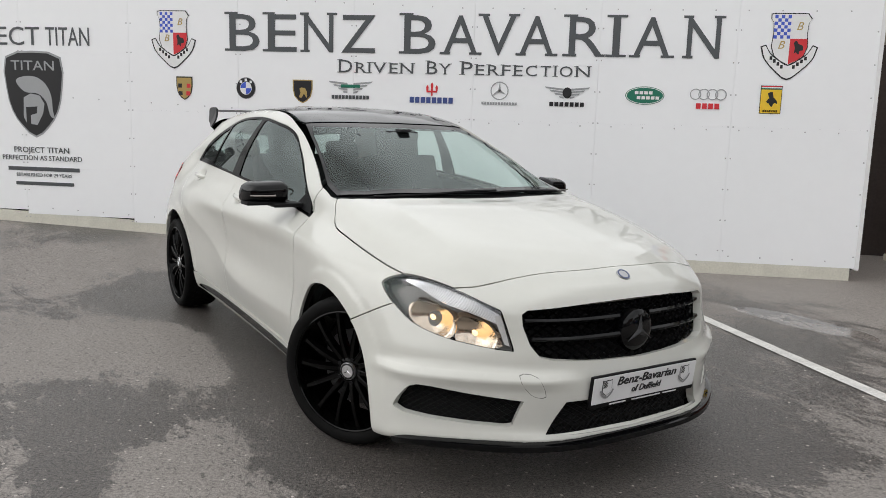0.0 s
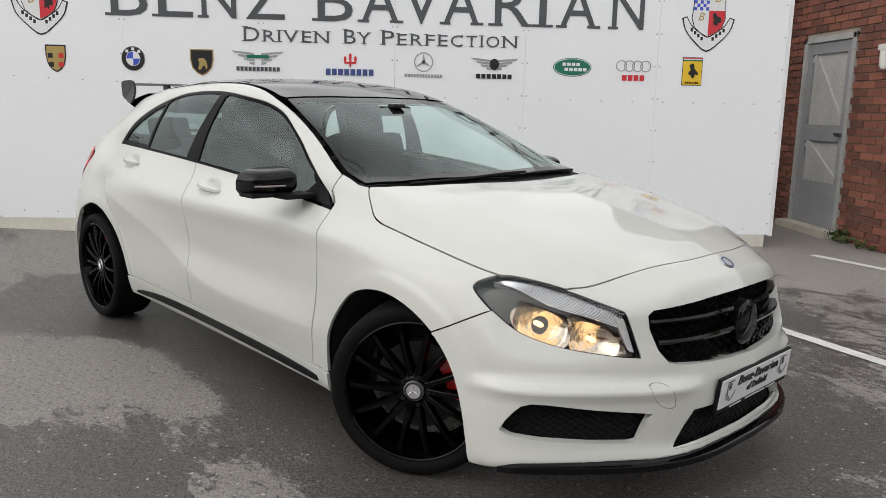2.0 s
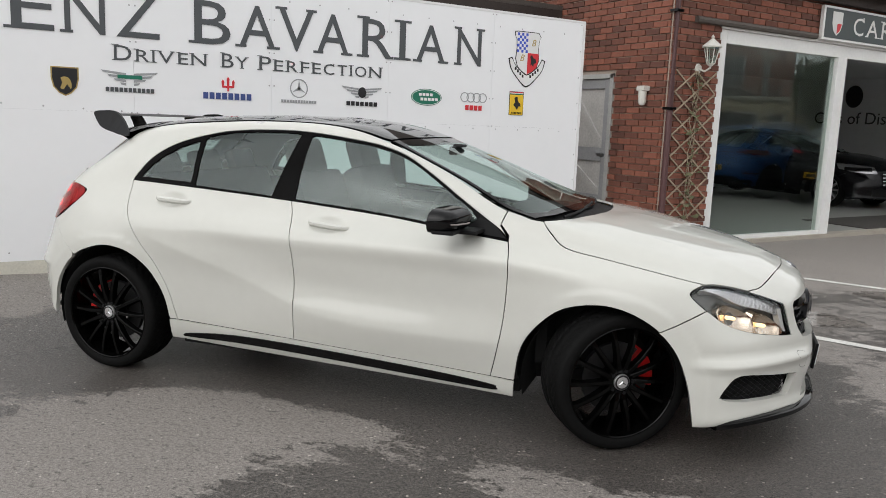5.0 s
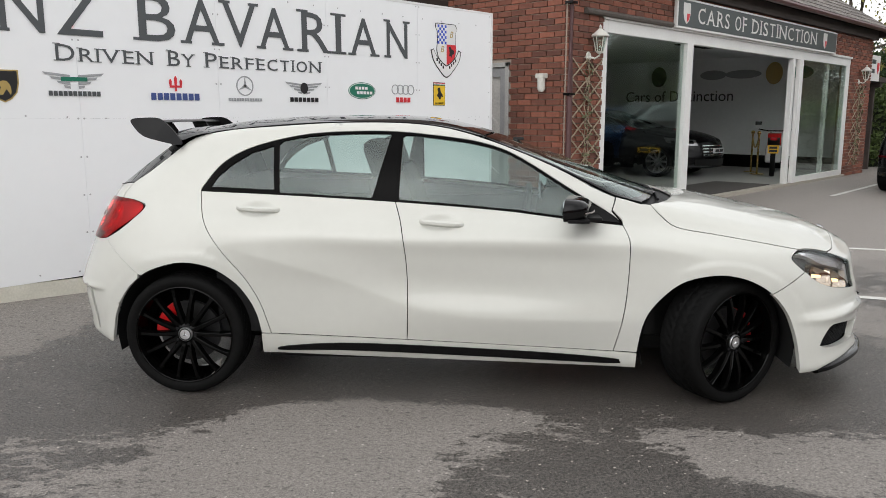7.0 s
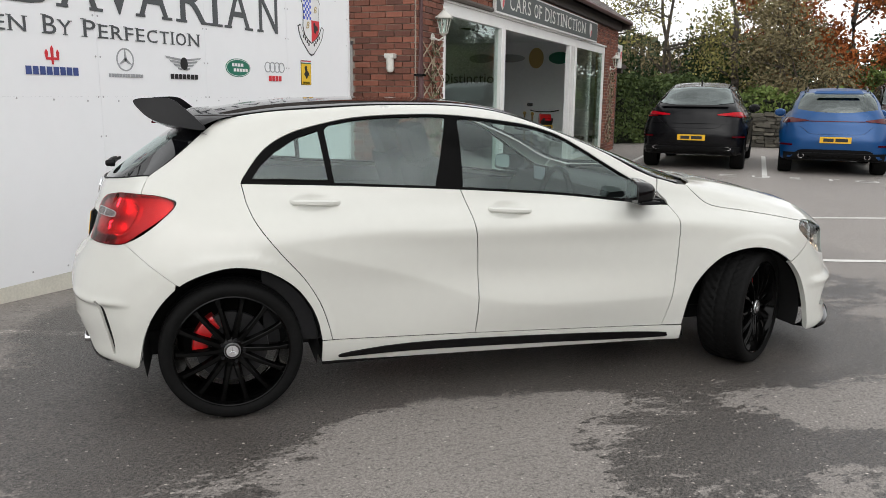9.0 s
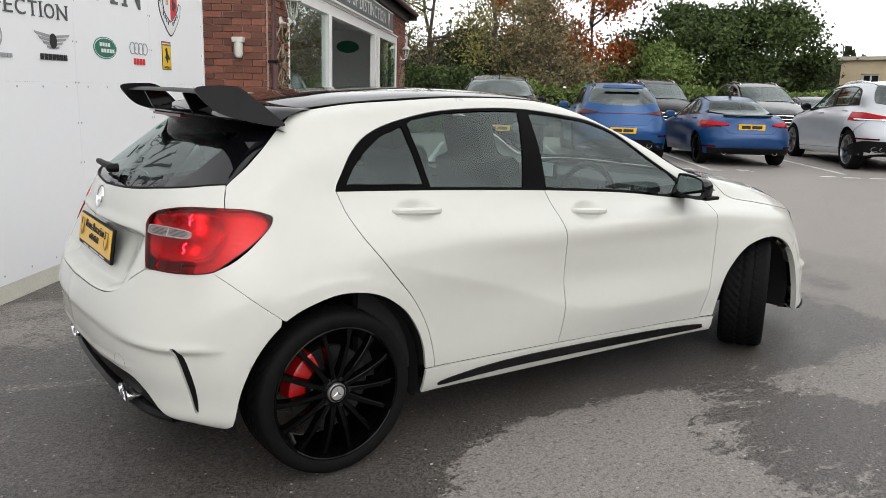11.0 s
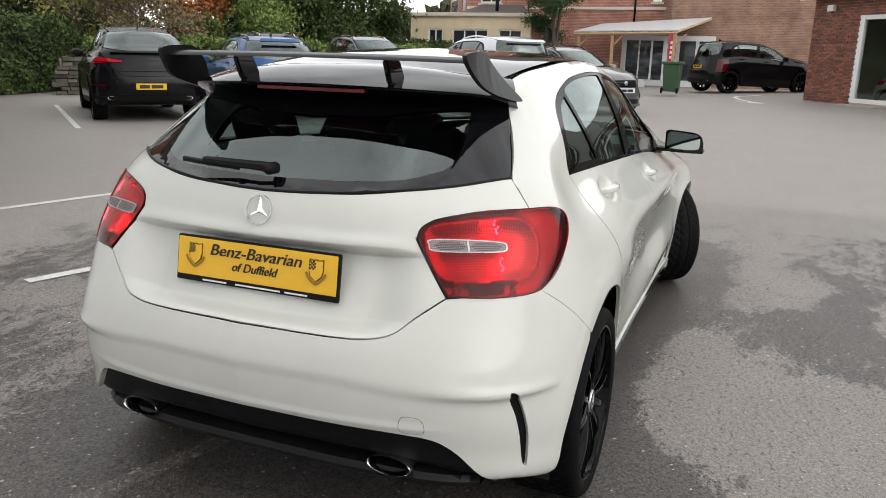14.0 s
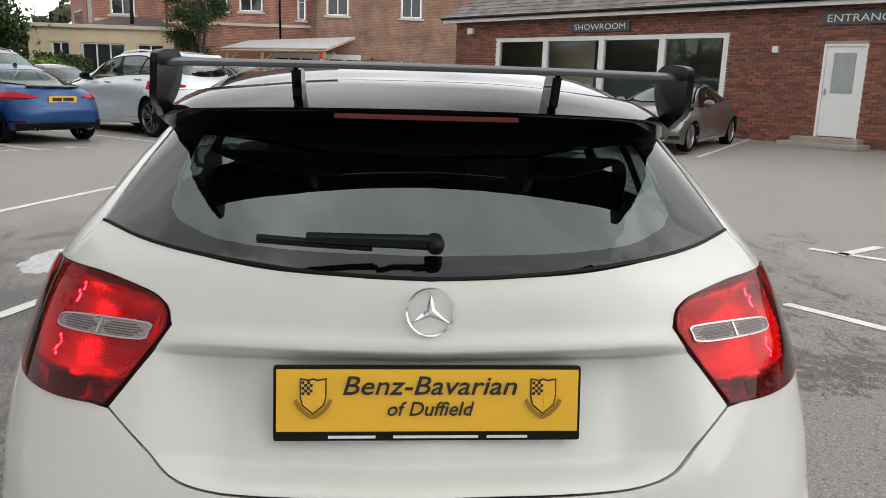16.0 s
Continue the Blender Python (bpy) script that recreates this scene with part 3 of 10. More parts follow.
def gap(loop, plane, by=0.0022):
    """An outline drawn in by half a shut line, seen in the plane of two axes."""
    i, j = {"side": (0, 2), "top": (0, 1)}[plane]
    q = []
    for p in loop:
        if not q or math.hypot(p[i] - q[-1][i], p[j] - q[-1][j]) > 1e-4:
            q.append(p)
    area = sum(q[k - 1][i] * q[k][j] - q[k][i] * q[k - 1][j] for k in range(len(q)))
    sg = 1 if area > 0 else -1
    out = []
    for k in range(len(q)):
        a, b, c = q[k - 1], q[k], q[(k + 1) % len(q)]
        d1, d2 = Vector((b[i] - a[i], b[j] - a[j])), Vector((c[i] - b[i], c[j] - b[j]))
        d1.normalize(), d2.normalize()
        n = Vector((-d1.y - d2.y, d1.x + d2.x))
        if n.length < 1e-6:
            n = Vector((-d1.y, d1.x))
        n.normalize()
        s = max(0.4, n.dot(Vector((-d1.y, d1.x))))
        r = list(b)
        r[i] += sg * n.x * by / s
        r[j] += sg * n.y * by / s
        out.append(tuple(r))
    return out


HANDLES = ((-1.073, -.853, .933, .925), (-.168, .051, .876, .862))


def grip_form(c, n):
    """The hollows pressed into the doors behind the pull handles."""
    for x0, x1, z0, z1 in HANDLES:
        u, v = (c.x - x0 - .098) / .100, (c.z - (z0 + z1) / 2 - .004) / .040
        d = u * u + v * v
        if d < 1:
            return c - n * .021 * (1 - d) ** 1.6
    return c


# flanks
dlo_r, dlo_f = sub(DLO_B, -1.3, -.289), sub(DLO_B, -.285, .82)
rear_door = gap(DOOR_R[::-1] + dlo_r[1:] + DOOR_B[:] , "side")
panel(skin, "rear_door", [rear_door], "side", M_PAINT, car, mirror=True, step=(.012, .0075), shift=grip_form)
front_door = gap(DOOR_B[::-1] + dlo_f + DOOR_F[1:], "side")
panel(skin, "front_door", [front_door], "side", M_PAINT, car, mirror=True, step=(.012, .0075), shift=grip_form)
seam_f = snap(spline([(1.502, -.85, .556), (1.56, -.83, .585), (1.66, -.76, .640)], 3))
fender = gap(DOOR_F[::-1] + [(.812, -.75, .885), (.768, -.7, .93)] + [tuple(skin.cast((x, y, 3), (0, 0, -1))[0]) for x, y in ((.79, -.657), (.85, -.661), (.90, -.668))] + BON + [p for p in LAMP_OUT if p[2] > .64 and p[0] < 1.68][1:] + seam_f[::-1] + [p for p in ARCH_F[::-1] if p[0] < 1.500], "side")
panel(skin, "front_wing", [fender], "side", M_PAINT, car, mirror=True, step=(.02, .009))
TAIL = spline([(-1.63, -.735, .972), (-1.56, -.745, .957), (-1.540, -.75, .936), (-1.60, -.77, .875), (-1.68, -.77, .815), (-1.752, -.752, .778)], 4)
roof_edge = spline([(.785, -.66, .990), (.55, -.6, 1.115), (.30, -.55, 1.228), (.12, -.53, 1.297), (-.05, -.51, 1.325), (-.30, -.50, 1.343), (-.6, -.50, 1.349), (-.9, -.50, 1.337), (-1.15, -.49, 1.315), (-1.335, -.49, 1.290)], 4)
roof_edge = [tuple(skin.cast((x, y, 3), (0, 0, -1))[0]) for x, y, z in roof_edge]
hatch_edge = spline([(-1.335, -.49, 1.290), (-1.41, -.52, 1.235), (-1.49, -.57, 1.165), (-1.57, -.6, 1.10), (-1.647, -.62, 1.046), (-1.661, -.64, 1.022), (-1.6715, -.66, 1.0), (-1.680, -.69, .970)], 3)
seam_r = snap(spline([(-1.752, -.752, .778), (-1.70, -.80, .735), (-1.63, -.83, .675), (-1.555, -.86, .615)], 3))
quarter = roof_edge + hatch_edge[1:] + TAIL[2:] + seam_r[1:] + [p for p in ARCH_R[::-1] if p[0] > -1.553] + [(-.945, -.85, .318)] + DOOR_R[::-1] + DLO_T[1:-3] + [(.765, -.7, .925)]
panel(skin, "body_side", [gap(quarter, "side", .0015)], "side", M_PAINT, car, mirror=True, step=.025)
sill = [(-.952, -.85, .314), (-.905, -.85, .314), (-.23, -.85, .290), (.780, -.85, .250), (.893, -.85, .246), (.890, -.82, .172), (.45, -.81, .178), (-.05, -.80, .188), (-.55, -.8, .2), (-.955, -.81, .214)]
panel(skin, "side_skirt", [gap(sill, "side", .0015)], "side", M_PAINT, car, mirror=True, off=.006)
strip = spline([(-.88, -.84, .236), (-.83, -.84, .252), (-.56, -.84, .272), (-.1, -.84, .264), (.5, -.84, .238), (.78, -.84, .218), (.81, -.84, .206), (.79, -.84, .194), (.5, -.84, .200), (-.1, -.84, .222), (-.56, -.84, .234), (-.83, -.84, .231)], 3, True)
panel(skin, "skirt_blade", [strip], "side", M_GLOSS, car, "gloss black strip", off=.012, rim=.01, mirror=True)

# side windows and their black frames
def scaled_top(z_in, x0, x1):
    return [(p[0], p[1], p[2] - z_in * .55) for p in DLO_T if x0 <= p[0] <= x1]


g_front = [(-.262, -.6, 1.279)] + scaled_top(.022, -.25, .64) + [(.655, -.7, .945), (.595, -.7, .903)] + [(p[0], p[1], p[2] + .011) for p in DLO_B[::-1] if -.25 < p[0] < .56] + [(-.272, -.75, .979)]
g_rear = [(-.895, -.6, 1.240)] + scaled_top(.022, -.88, -.335) + [(-.322, -.6, 1.291), (-.405, -.7, .986)] + [(p[0], p[1], p[2] + .011) for p in DLO_B[::-1] if -.86 < p[0] < -.42] + [(-.868, -.7, 1.009)]
g_quart = [(-1.222, -.7, 1.034), (-1.185, -.65, 1.085), (-1.12, -.6, 1.143), (-1.03, -.6, 1.198), (-.925, -.6, 1.233), (-.898, -.7, 1.022)]
frame_hole = [gap(g, "side", -.001) for g in (g_front, g_rear, g_quart)]
dlo = DLO_T + DLO_B[::-1]
panel(skin, "window_frame", [gap(dlo, "side", .001), *frame_hole], "side", M_PILLAR, car, "black window surround", mirror=True, off=-.001, rim=.014)
for nm, g in (("front_side_window", g_front), ("rear_side_window", g_rear), ("quarter_window", g_quart)):
    panel(skin, nm, [g], "side", M_GLASS_S, car, "tinted glass", mirror=True, off=-.005, rim=0)
# inner dark shell behind the shut lines
shell = [(.9, -.85, .24)] + ARCH_F[1:26] + [(1.45, -.8, .70), (1.2, -.8, .78), (.95, -.75, .84), (.5, -.75, .89), (0, -.75, .94), (-.6, -.75, .975), (-1.2, -.7, .99), (-1.5, -.7, .95), (-1.62, -.75, .86), (-1.66, -.8, .75), (-1.57, -.83, .62)] + [p for p in ARCH_R[::-1] if p[0] > -1.52]
panel(skin, "inner_shell", [shell], "side", M_DARK, car, "dark inner body", off=-.034, rim=0, step=.06, mirror=True)

# bonnet, nose, screens and roof
bon_front = spline([tuple(skin.near((1.842, -.611, .724))[0]), (1.888, -.53, .747), (1.945, -.36, .77), (1.985, -.18, .78), (1.998, 0, .78)], 4)
bonnet = [(1.165, 0, .97), (1.16, -.15, .97), (1.13, -.33, .97), (1.07, -.50, .97), (1.00, -.62, .965)] + BON + [p for p in LAMP_IN[::-1] if p[0] > 1.66 and p[0] < 1.835 and p[2] > .72] + bon_front


def bonnet_form(c, n):
    """A pressed line on each side of the bonnet, from the screen's corner to the lamp."""
    x, y = c.x, abs(c.y)
    e = y - float(np.interp(x, (1.05, 1.45, 1.88), (.50, .525, .500)))
    f = max(0.0, min(1.0, (x - 1.02) / .25)) * max(0.0, min(1.0, (1.93 - x) / .12))
    return c + n * .0085 * f * math.exp(-math.hypot(e, .006) / (.055 if e > 0 else .11))


panel(skin, "bonnet", [gap(both(bonnet), "top")], "top", M_PAINT, car, shift=bonnet_form, step=.022)
cowl = [(1.18, 0, .97), (1.14, -.33, .97), (1.01, -.62, .965), (.955, -.695, .955), (.90, -.675, .95), (.95, -.53, .97), (1.03, -.3, .97), (1.06, 0, .97)]
panel(skin, "cowl", [both(cowl)], "top", M_TRIM, car, "black plastic scuttle", off=-.022, rim=0)
screen = [(1.078, 0, .97), (1.05, -.3, .97), (.975, -.53, .97), (.915, -.648, .95), (.785, -.637, 1.0)] + spline([(.785, -.637, 1.0), (.55, -.578, 1.12), (.30, -.525, 1.235), (.145, -.492, 1.30)], 3)[1:] + [(.175, -.35, 1.30), (.195, -.17, 1.30), (.20, 0, 1.30)]
ws_in = [(1.03, 0, .97), (1.00, -.3, .97), (.935, -.53, .97), (.875, -.618, .97), (.765, -.613, 1.0), (.55, -.562, 1.12), (.30, -.509, 1.235), (.20, -.476, 1.27), (.245, -.33, 1.28), (.262, -.17, 1.28), (.265, 0, 1.28)]
panel(skin, "windscreen", [both(ws_in)], "top", M_GLASS_W, car, "clear tinted windscreen", off=-.003, rim=0)
panel(skin, "windscreen_surround", [both(screen), both(ws_in)], "top", M_GLOSS, car, "black glass border", off=-.003, rim=.01)
roof = [(.19, 0, 1.30), (.185, -.17, 1.30), (.165, -.35, 1.30), (.135, -.494, 1.30)] + spline([(.10, -.503, 1.31), (-.05, -.494, 1.327), (-.3, -.486, 1.344), (-.6, -.483, 1.352), (-.9, -.484, 1.34), (-1.15, -.480, 1.317), (-1.33, -.470, 1.292)], 3) + [(-1.42, -.40, 1.29), (-1.50, -.25, 1.29), (-1.535, 0, 1.29)]
panel(skin, "roof", [gap(both(roof), "top", .002)], "top", M_ROOF, car, "gloss black panoramic roof")
# front bumper with its openings
GR = [(2.11, 0, .688), (2.10, -.2, .682), (2.045, -.435, .664), (2.035, -.452, .650), (2.048, -.455, .610), (2.07, -.435, .545), (2.085, -.405, .507), (2.10, -.36, .497), (2.14, -.15, .485), (2.145, 0, .482)]
CEN = [(2.165, 0, .352), (2.15, -.2, .352), (2.13, -.318, .350), (2.11, -.345, .30), (2.105, -.383, .228), (2.13, -.2, .222), (2.14, 0, .220)]
INT = spline([(1.748, -.789, .297), (1.775, -.775, .345), (1.837, -.747, .389), (1.95, -.6, .372)], 3) + [(2.054, -.445, .353), (2.045, -.455, .33), (2.034, -.477, .262), (2.02, -.5, .258), (1.95, -.6, .262), (1.85, -.71, .272), (1.78, -.77, .283)]
def on_top(x, y):
    c = skin.cast((x, y, 3), (0, 0, -1))[0]
    return (c.x, c.y, c.z)


nose_top = [on_top(x + .0015, y) for x, y, z in bon_front[::-1]]
bump_edge = nose_top + [p for p in LAMP_IN[::-1] if p[0] > 1.85 or p[2] < .67] + [p for p in LAMP_OUT[::-1] if p[2] < .652 and p[0] > 1.645] + [(x, y, z - .003) for x, y, z in seam_f[::-1]] + [p for p in ARCH_F if p[0] > 1.504] + [(1.71, -.80, .170), (1.80, -.77, .190), (1.95, -.6, .197), (2.055, -.47, .20), (2.12, -.3, .20), (2.14, 0, .20)]


def sculpt(c, n):
    """The front bumper's ledge over the lower intakes and the fin under it."""
    x, y, z = c
    k = math.exp(-((z - .425) / .022) ** 2) * .016 - math.exp(-((z - .47) / .03) ** 2) * .008
    w = min(1.0, max(0.0, (abs(y) - .25) / .15)) * min(1.0, max(0.0, (x - 1.62) / .15))
    return c + n * k * w


panel(skin, "front_bumper", [both(bump_edge), both(GR), both(CEN), INT, [(x, -y, z) for x, y, z in INT]], "front", M_PAINT, car, shift=sculpt, rim=.03, step=.018)
# intakes: dark backing with a raised diamond mesh


def mesh_bars(loop, depth, spacing, width, proj="front", slope=0.6):
    """Diamond mesh inside an outline: flat bars laid along two diagonals, set back into the opening."""
    flat, ray, _ = PROJ[proj]
    poly = [flat(p) for p in loop]
    bm = bmesh.new()

    def inside(u, v):
        hit = False
        for k in range(len(poly)):
            (a, b), (c, d) = poly[k - 1], poly[k]
            if (b > v) != (d > v) and u < (c - a) * (v - b) / (d - b) + a:
                hit = not hit
        return hit

    u0, u1 = min(p[0] for p in poly), max(p[0] for p in poly)
    v0, v1 = min(p[1] for p in poly), max(p[1] for p in poly)
    for sg in (1, -1):
        start = u0 - (v1 - v0) / slope
        while start < u1 + (v1 - v0) / slope:
            run = []
            steps = int((v1 - v0) / slope / .012) + 2
            for k in range(steps + 1):
                v = v0 + (v1 - v0) * k / steps
                u = start + sg * (v - v0) / slope
                if inside(u, v):
                    c, n = skin.cast(*ray(u, v))
                    run.append((c - n * depth, n) if c is not None else None)
                else:
                    run.append(None)
            for a, b in zip(run, run[1:]):
                if a and b:
                    d = (b[0] - a[0]).normalized()
                    s = d.cross(a[1]).normalized() * width
                    vs = [bm.verts.new(a[0] - s), bm.verts.new(a[0] + a[1] * width * 1.5), bm.verts.new(a[0] + s), bm.verts.new(b[0] - s), bm.verts.new(b[0] + b[1] * width * 1.5), bm.verts.new(b[0] + s)]
                    bm.faces.new((vs[0], vs[1], vs[4], vs[3]))
                    bm.faces.new((vs[1], vs[2], vs[5], vs[4]))
            start += spacing
    return bm


def grow(loop, by):
    c = np.mean(np.array(loop), axis=0)
    return [tuple(float(v) for v in (np.array(p) + (np.array(p) - c) / max(np.linalg.norm(np.array(p) - c), 1e-6) * by)) for p in loop]


for sg in (1, -1):
    it = [(x, sg * y, z) for x, y, z in INT]
    panel(skin, "intake_backing", [grow(it, .012)], "front", M_DARK, car, "dark lower intake", off=-.05, rim=0)
    part("intake_mesh", mesh_bars(it, .036, .034, .0022), M_TRIM, car, "black honeycomb mesh")
panel(skin, "lower_grille_backing", [both(grow(CEN, .01))], "front", M_DARK, car, "dark centre intake", off=-.05, rim=0)
part("lower_grille_mesh", mesh_bars(both(CEN), .036, .034, .0022), M_TRIM, car, "black honeycomb mesh")
panel(skin, "grille_backing", [both(grow(GR, .012))], "front", M_DARK, car, "dark grille", off=-.075, rim=0)
part("grille_mesh", mesh_bars(both(GR), .04, .045, .004), M_GLOSS, car, "black diamond mesh")
# two blades each side of the star
for sg in (1, -1):
    for z0, z1, d in ((.628, .615, .006), (.566, .552, .006)):
        bm = bmesh.new()
        rows = []
        for k in range(13):
            t = k / 12
            y = .075 + (.445 - .075) * t if z0 > .6 else .075 + (.418 - .075) * t
            c, n = skin.cast((1.15, 0, z0), (2.13 - .075 * t * t * 1.1 - 1.15, -y, 0))
            dz = .010 if z0 > .6 else .0
            base = c - n * .012
            h = .016 - .004 * t
            rows.append([bm.verts.new(base + Vector((0, 0, h)) - n * .03), bm.verts.new(base + Vector((0, 0, h * .6))), bm.verts.new(base + Vector((.004, 0, 0))), bm.verts.new(base + Vector((0, 0, -h * .6))), bm.verts.new(base + Vector((0, 0, -h)) - n * .03)])
        for a, b in zip(rows, rows[1:]):
            for k in range(4):
                bm.faces.new((a[k], a[k + 1], b[k + 1], b[k]))
        for v in bm.verts:
            v.co.y *= sg
        part("grille_blade", bm, M_GLOSS, car, "gloss black blade")
# star disc
bm = lathe_bm([(.0001, .018), (.05, .016), (.068, .008), (.076, .002), (.078, -.03)], 40, axis="x")
disc = part("grille_emblem", bm, M_GLOSS, car, "gloss black round emblem")
disc.location = (2.128, 0, .572)


def star_bm(r, t, w):
    """A three-armed star in the yz plane, ridged, looking along +x."""
    bm = bmesh.new()
    mid = bm.verts.new((t, 0, 0))
    tips = [bm.verts.new((0.001, r * math.sin(a), r * math.cos(a))) for a in (0, 2 * math.pi / 3, 4 * math.pi / 3)]
    ins = [bm.verts.new((0, w * math.sin(a), w * math.cos(a))) for a in (math.pi / 3, math.pi, 5 * math.pi / 3)]
    for k in range(3):
        bm.faces.new((mid, tips[k], ins[k]))
        bm.faces.new((mid, ins[k], tips[(k + 1) % 3]))
    return bm


st = part("emblem_star", star_bm(.068, .010, .014), M_DISC, disc, "dark chrome star")
st.location = (.019, 0, 0)
# bonnet badge, laid on the nose
c, n = skin.cast((2.045, 0, 3), (0, 0, -1))
badge = part("bonnet_badge", lathe_bm([(.0001, .004), (.018, .004), (.0255, .003), (.027, 0), (.027, -.004)], 32, axis="x"), M_ALU, car, "round silver badge")
badge.matrix_local = Matrix.Translation(c) @ n.to_track_quat("X", "Z").to_matrix().to_4x4()
ring = part("badge_ring", lathe_bm([(.0185, .0045), (.0245, .0045), (.0245, .0038), (.0185, .0038)], 32, axis="x", closed=True), mat("badge_blue", (.05, .07, .16), .3), badge, "dark blue ring")
# splitter
spl_o = spline([(1.755, -.80, .165), (1.83, -.775, .178), (1.97, -.635, .182), (2.09, -.47, .182), (2.165, -.27, .185), (2.185, 0, .188)], 5)
spl = span(spl_o[::-1])
bm = bmesh.new()
rows = []
for p in spl:
    o = Vector((p[0] - 1.15, p[1], 0)).normalized()
    q = Vector(p)
    rows.append([bm.verts.new(q - o * .06 + Vector((0, 0, .028))), bm.verts.new(q + Vector((0, 0, .024)) - o * .01), bm.verts.new(q + o * .004 + Vector((0, 0, .016))), bm.verts.new(q + o * .004 - Vector((0, 0, .002))), bm.verts.new(q - o * .004 - Vector((0, 0, .008))), bm.verts.new(q - o * .12 - Vector((0, 0, .01)))])
for a, b in zip(rows, rows[1:]):
    for k in range(5):
        bm.faces.new((a[k], a[k + 1], b[k + 1], b[k]))
part("front_splitter", bm, M_GLOSS, car, "gloss black splitter lip")

# headlamps
M_LAMP_HOUSE = mat("lamp_housing_grey", (.13, .125, .12), .30, metal=.6, var=.15)
lamp = LAMP_OUT + LAMP_IN[1:-1]
c_l = np.mean(np.array(lamp), axis=0)
shrunk = [tuple(float(v) for v in c_l + (np.array(p) - c_l) * .985) for p in lamp]
panel(skin, "headlamp_lens", [shrunk], "front", M_GLASS_L, car, "clear lens", off=.0, rim=0, mirror=True)
inner = [tuple(float(v) for v in c_l + (np.array(p) - c_l) * .976) for p in lamp]
panel(skin, "headlamp_rim", [shrunk, inner], "front", M_GLOSS, car, "black lamp edge", off=-.003, rim=.06, mirror=True)
panel(skin, "headlamp_bowl", [shrunk], "front", M_LAMP_HOUSE, car, "dark lamp housing", off=-.055, rim=0, mirror=True)
BAND_T = spline([(1.64, -.735, .740), (1.75, -.665, .7455), (1.842, -.611, .7245), (1.93, -.56, .6955), (1.992, -.513, .664)], 4)
BAND_B = spline([(1.665, -.725, .737), (1.735, -.69, .708), (1.81, -.64, .668), (1.90, -.58, .640), (1.99, -.515, .606)], 4)
panel(skin, "indicator_band", [BAND_T + BAND_B[::-1]], "front", M_BAND, car, "ribbed silver indicator strip", off=-.024, rim=.035, mirror=True)
for sg in (-1, 1):
    bm = bmesh.new()
    for k in range(14):
        t = (k + .5) / 14
        pts = []
        for p, q in list(zip(BAND_T, BAND_B))[1:]:
            r = Vector(p).lerp(Vector(q), t)
            c, n = skin.cast((FRONT_AXIS, 0, r.z), (r.x - FRONT_AXIS, r.y, 0))
            c = c - n * .021
            pts.append((c.x, -sg * c.y, c.z))
        tube_bm(pts, .0011, 5, bm=bm)
    part("band_ribs", bm, M_CHROME, car, "fine bright ribs")

def bowl_form(mid, size, deep):
    """Presses a hollow into a sheet, deepest at its middle."""
    mid = Vector(mid)

    def form(c, n):
        d = min(1.0, (Vector((abs(c.x), -abs(c.y), c.z)) - mid).length / size)
        return c - n * (.016 + deep * (1 - d * d))
    return form


BOWL_1 = spline([(1.715, -.715, .65), (1.76, -.685, .668), (1.82, -.64, .648), (1.862, -.612, .60), (1.855, -.63, .552), (1.80, -.675, .560), (1.735, -.715, .60)], 4, True)
BOWL_2 = spline([(1.868, -.607, .622), (1.92, -.57, .620), (1.965, -.538, .592), (2.002, -.507, .540), (1.95, -.56, .532), (1.875, -.618, .545)], 4, True)
FIN = [(1.992, -.512, .640), (2.004, -.503, .600), (2.018, -.488, .540), (2.006, -.502, .545), (1.985, -.520, .600), (1.975, -.53, .640)]
panel(skin, "lamp_fin", [FIN], "front", M_BAND, car, "silver inner edge strip", off=-.018, rim=.03, step=.02, mirror=True)
for k, (loop, mid, size, deep) in enumerate(((BOWL_1, (1.79, -.665, .61), .085, .045), (BOWL_2, (1.92, -.57, .572), .085, .040))):
    panel(skin, "reflector", [loop], "front", M_REFLECTOR, car, "faceted polished lamp bowl", rim=.03, step=.012, mirror=True, shift=bowl_form(mid, size, deep))
    c, n = skin.near(mid)
    for sg in (-1, 1):
        bm = lathe_bm([(.0001, .016), (.006, .013), (.0085, .004), (.0085, -.03), (.012, -.034), (.012, -.05)], 14, axis="x")
        m = Matrix.Translation(c - n * .034) @ Vector((.92, -.38, .05)).to_track_quat("X", "Z").to_matrix().to_4x4()
        bmesh.ops.transform(bm, matrix=m, verts=bm.verts)
        for v in bm.verts:
            v.co.y *= sg
        part("bulb", bm, M_BULB, car, "lit headlamp bulb")

# ---- rear of the hatchback ----
TL = spline([(-1.868, -.446, .900), (-1.858, -.447, .924), (-1.843, -.462, .942), (-1.82, -.497, .957), (-1.755, -.595, .974), (-1.645, -.688, .974), (-1.585, -.722, .966), (-1.550, -.738, .951), (-1.542, -.745, .932), (-1.558, -.755, .910), (-1.60, -.77, .875), (-1.687, -.77, .818), (-1.752, -.752, .778), (-1.83, -.675, .769), (-1.897, -.542, .772)], 4) + [(-1.883, -.492, .836)]
def on_side(x, z):
    """The skin's place at the side for a given length and height."""
    return tuple(skin.cast((x, -3, z), (0, 1, 0))[0])


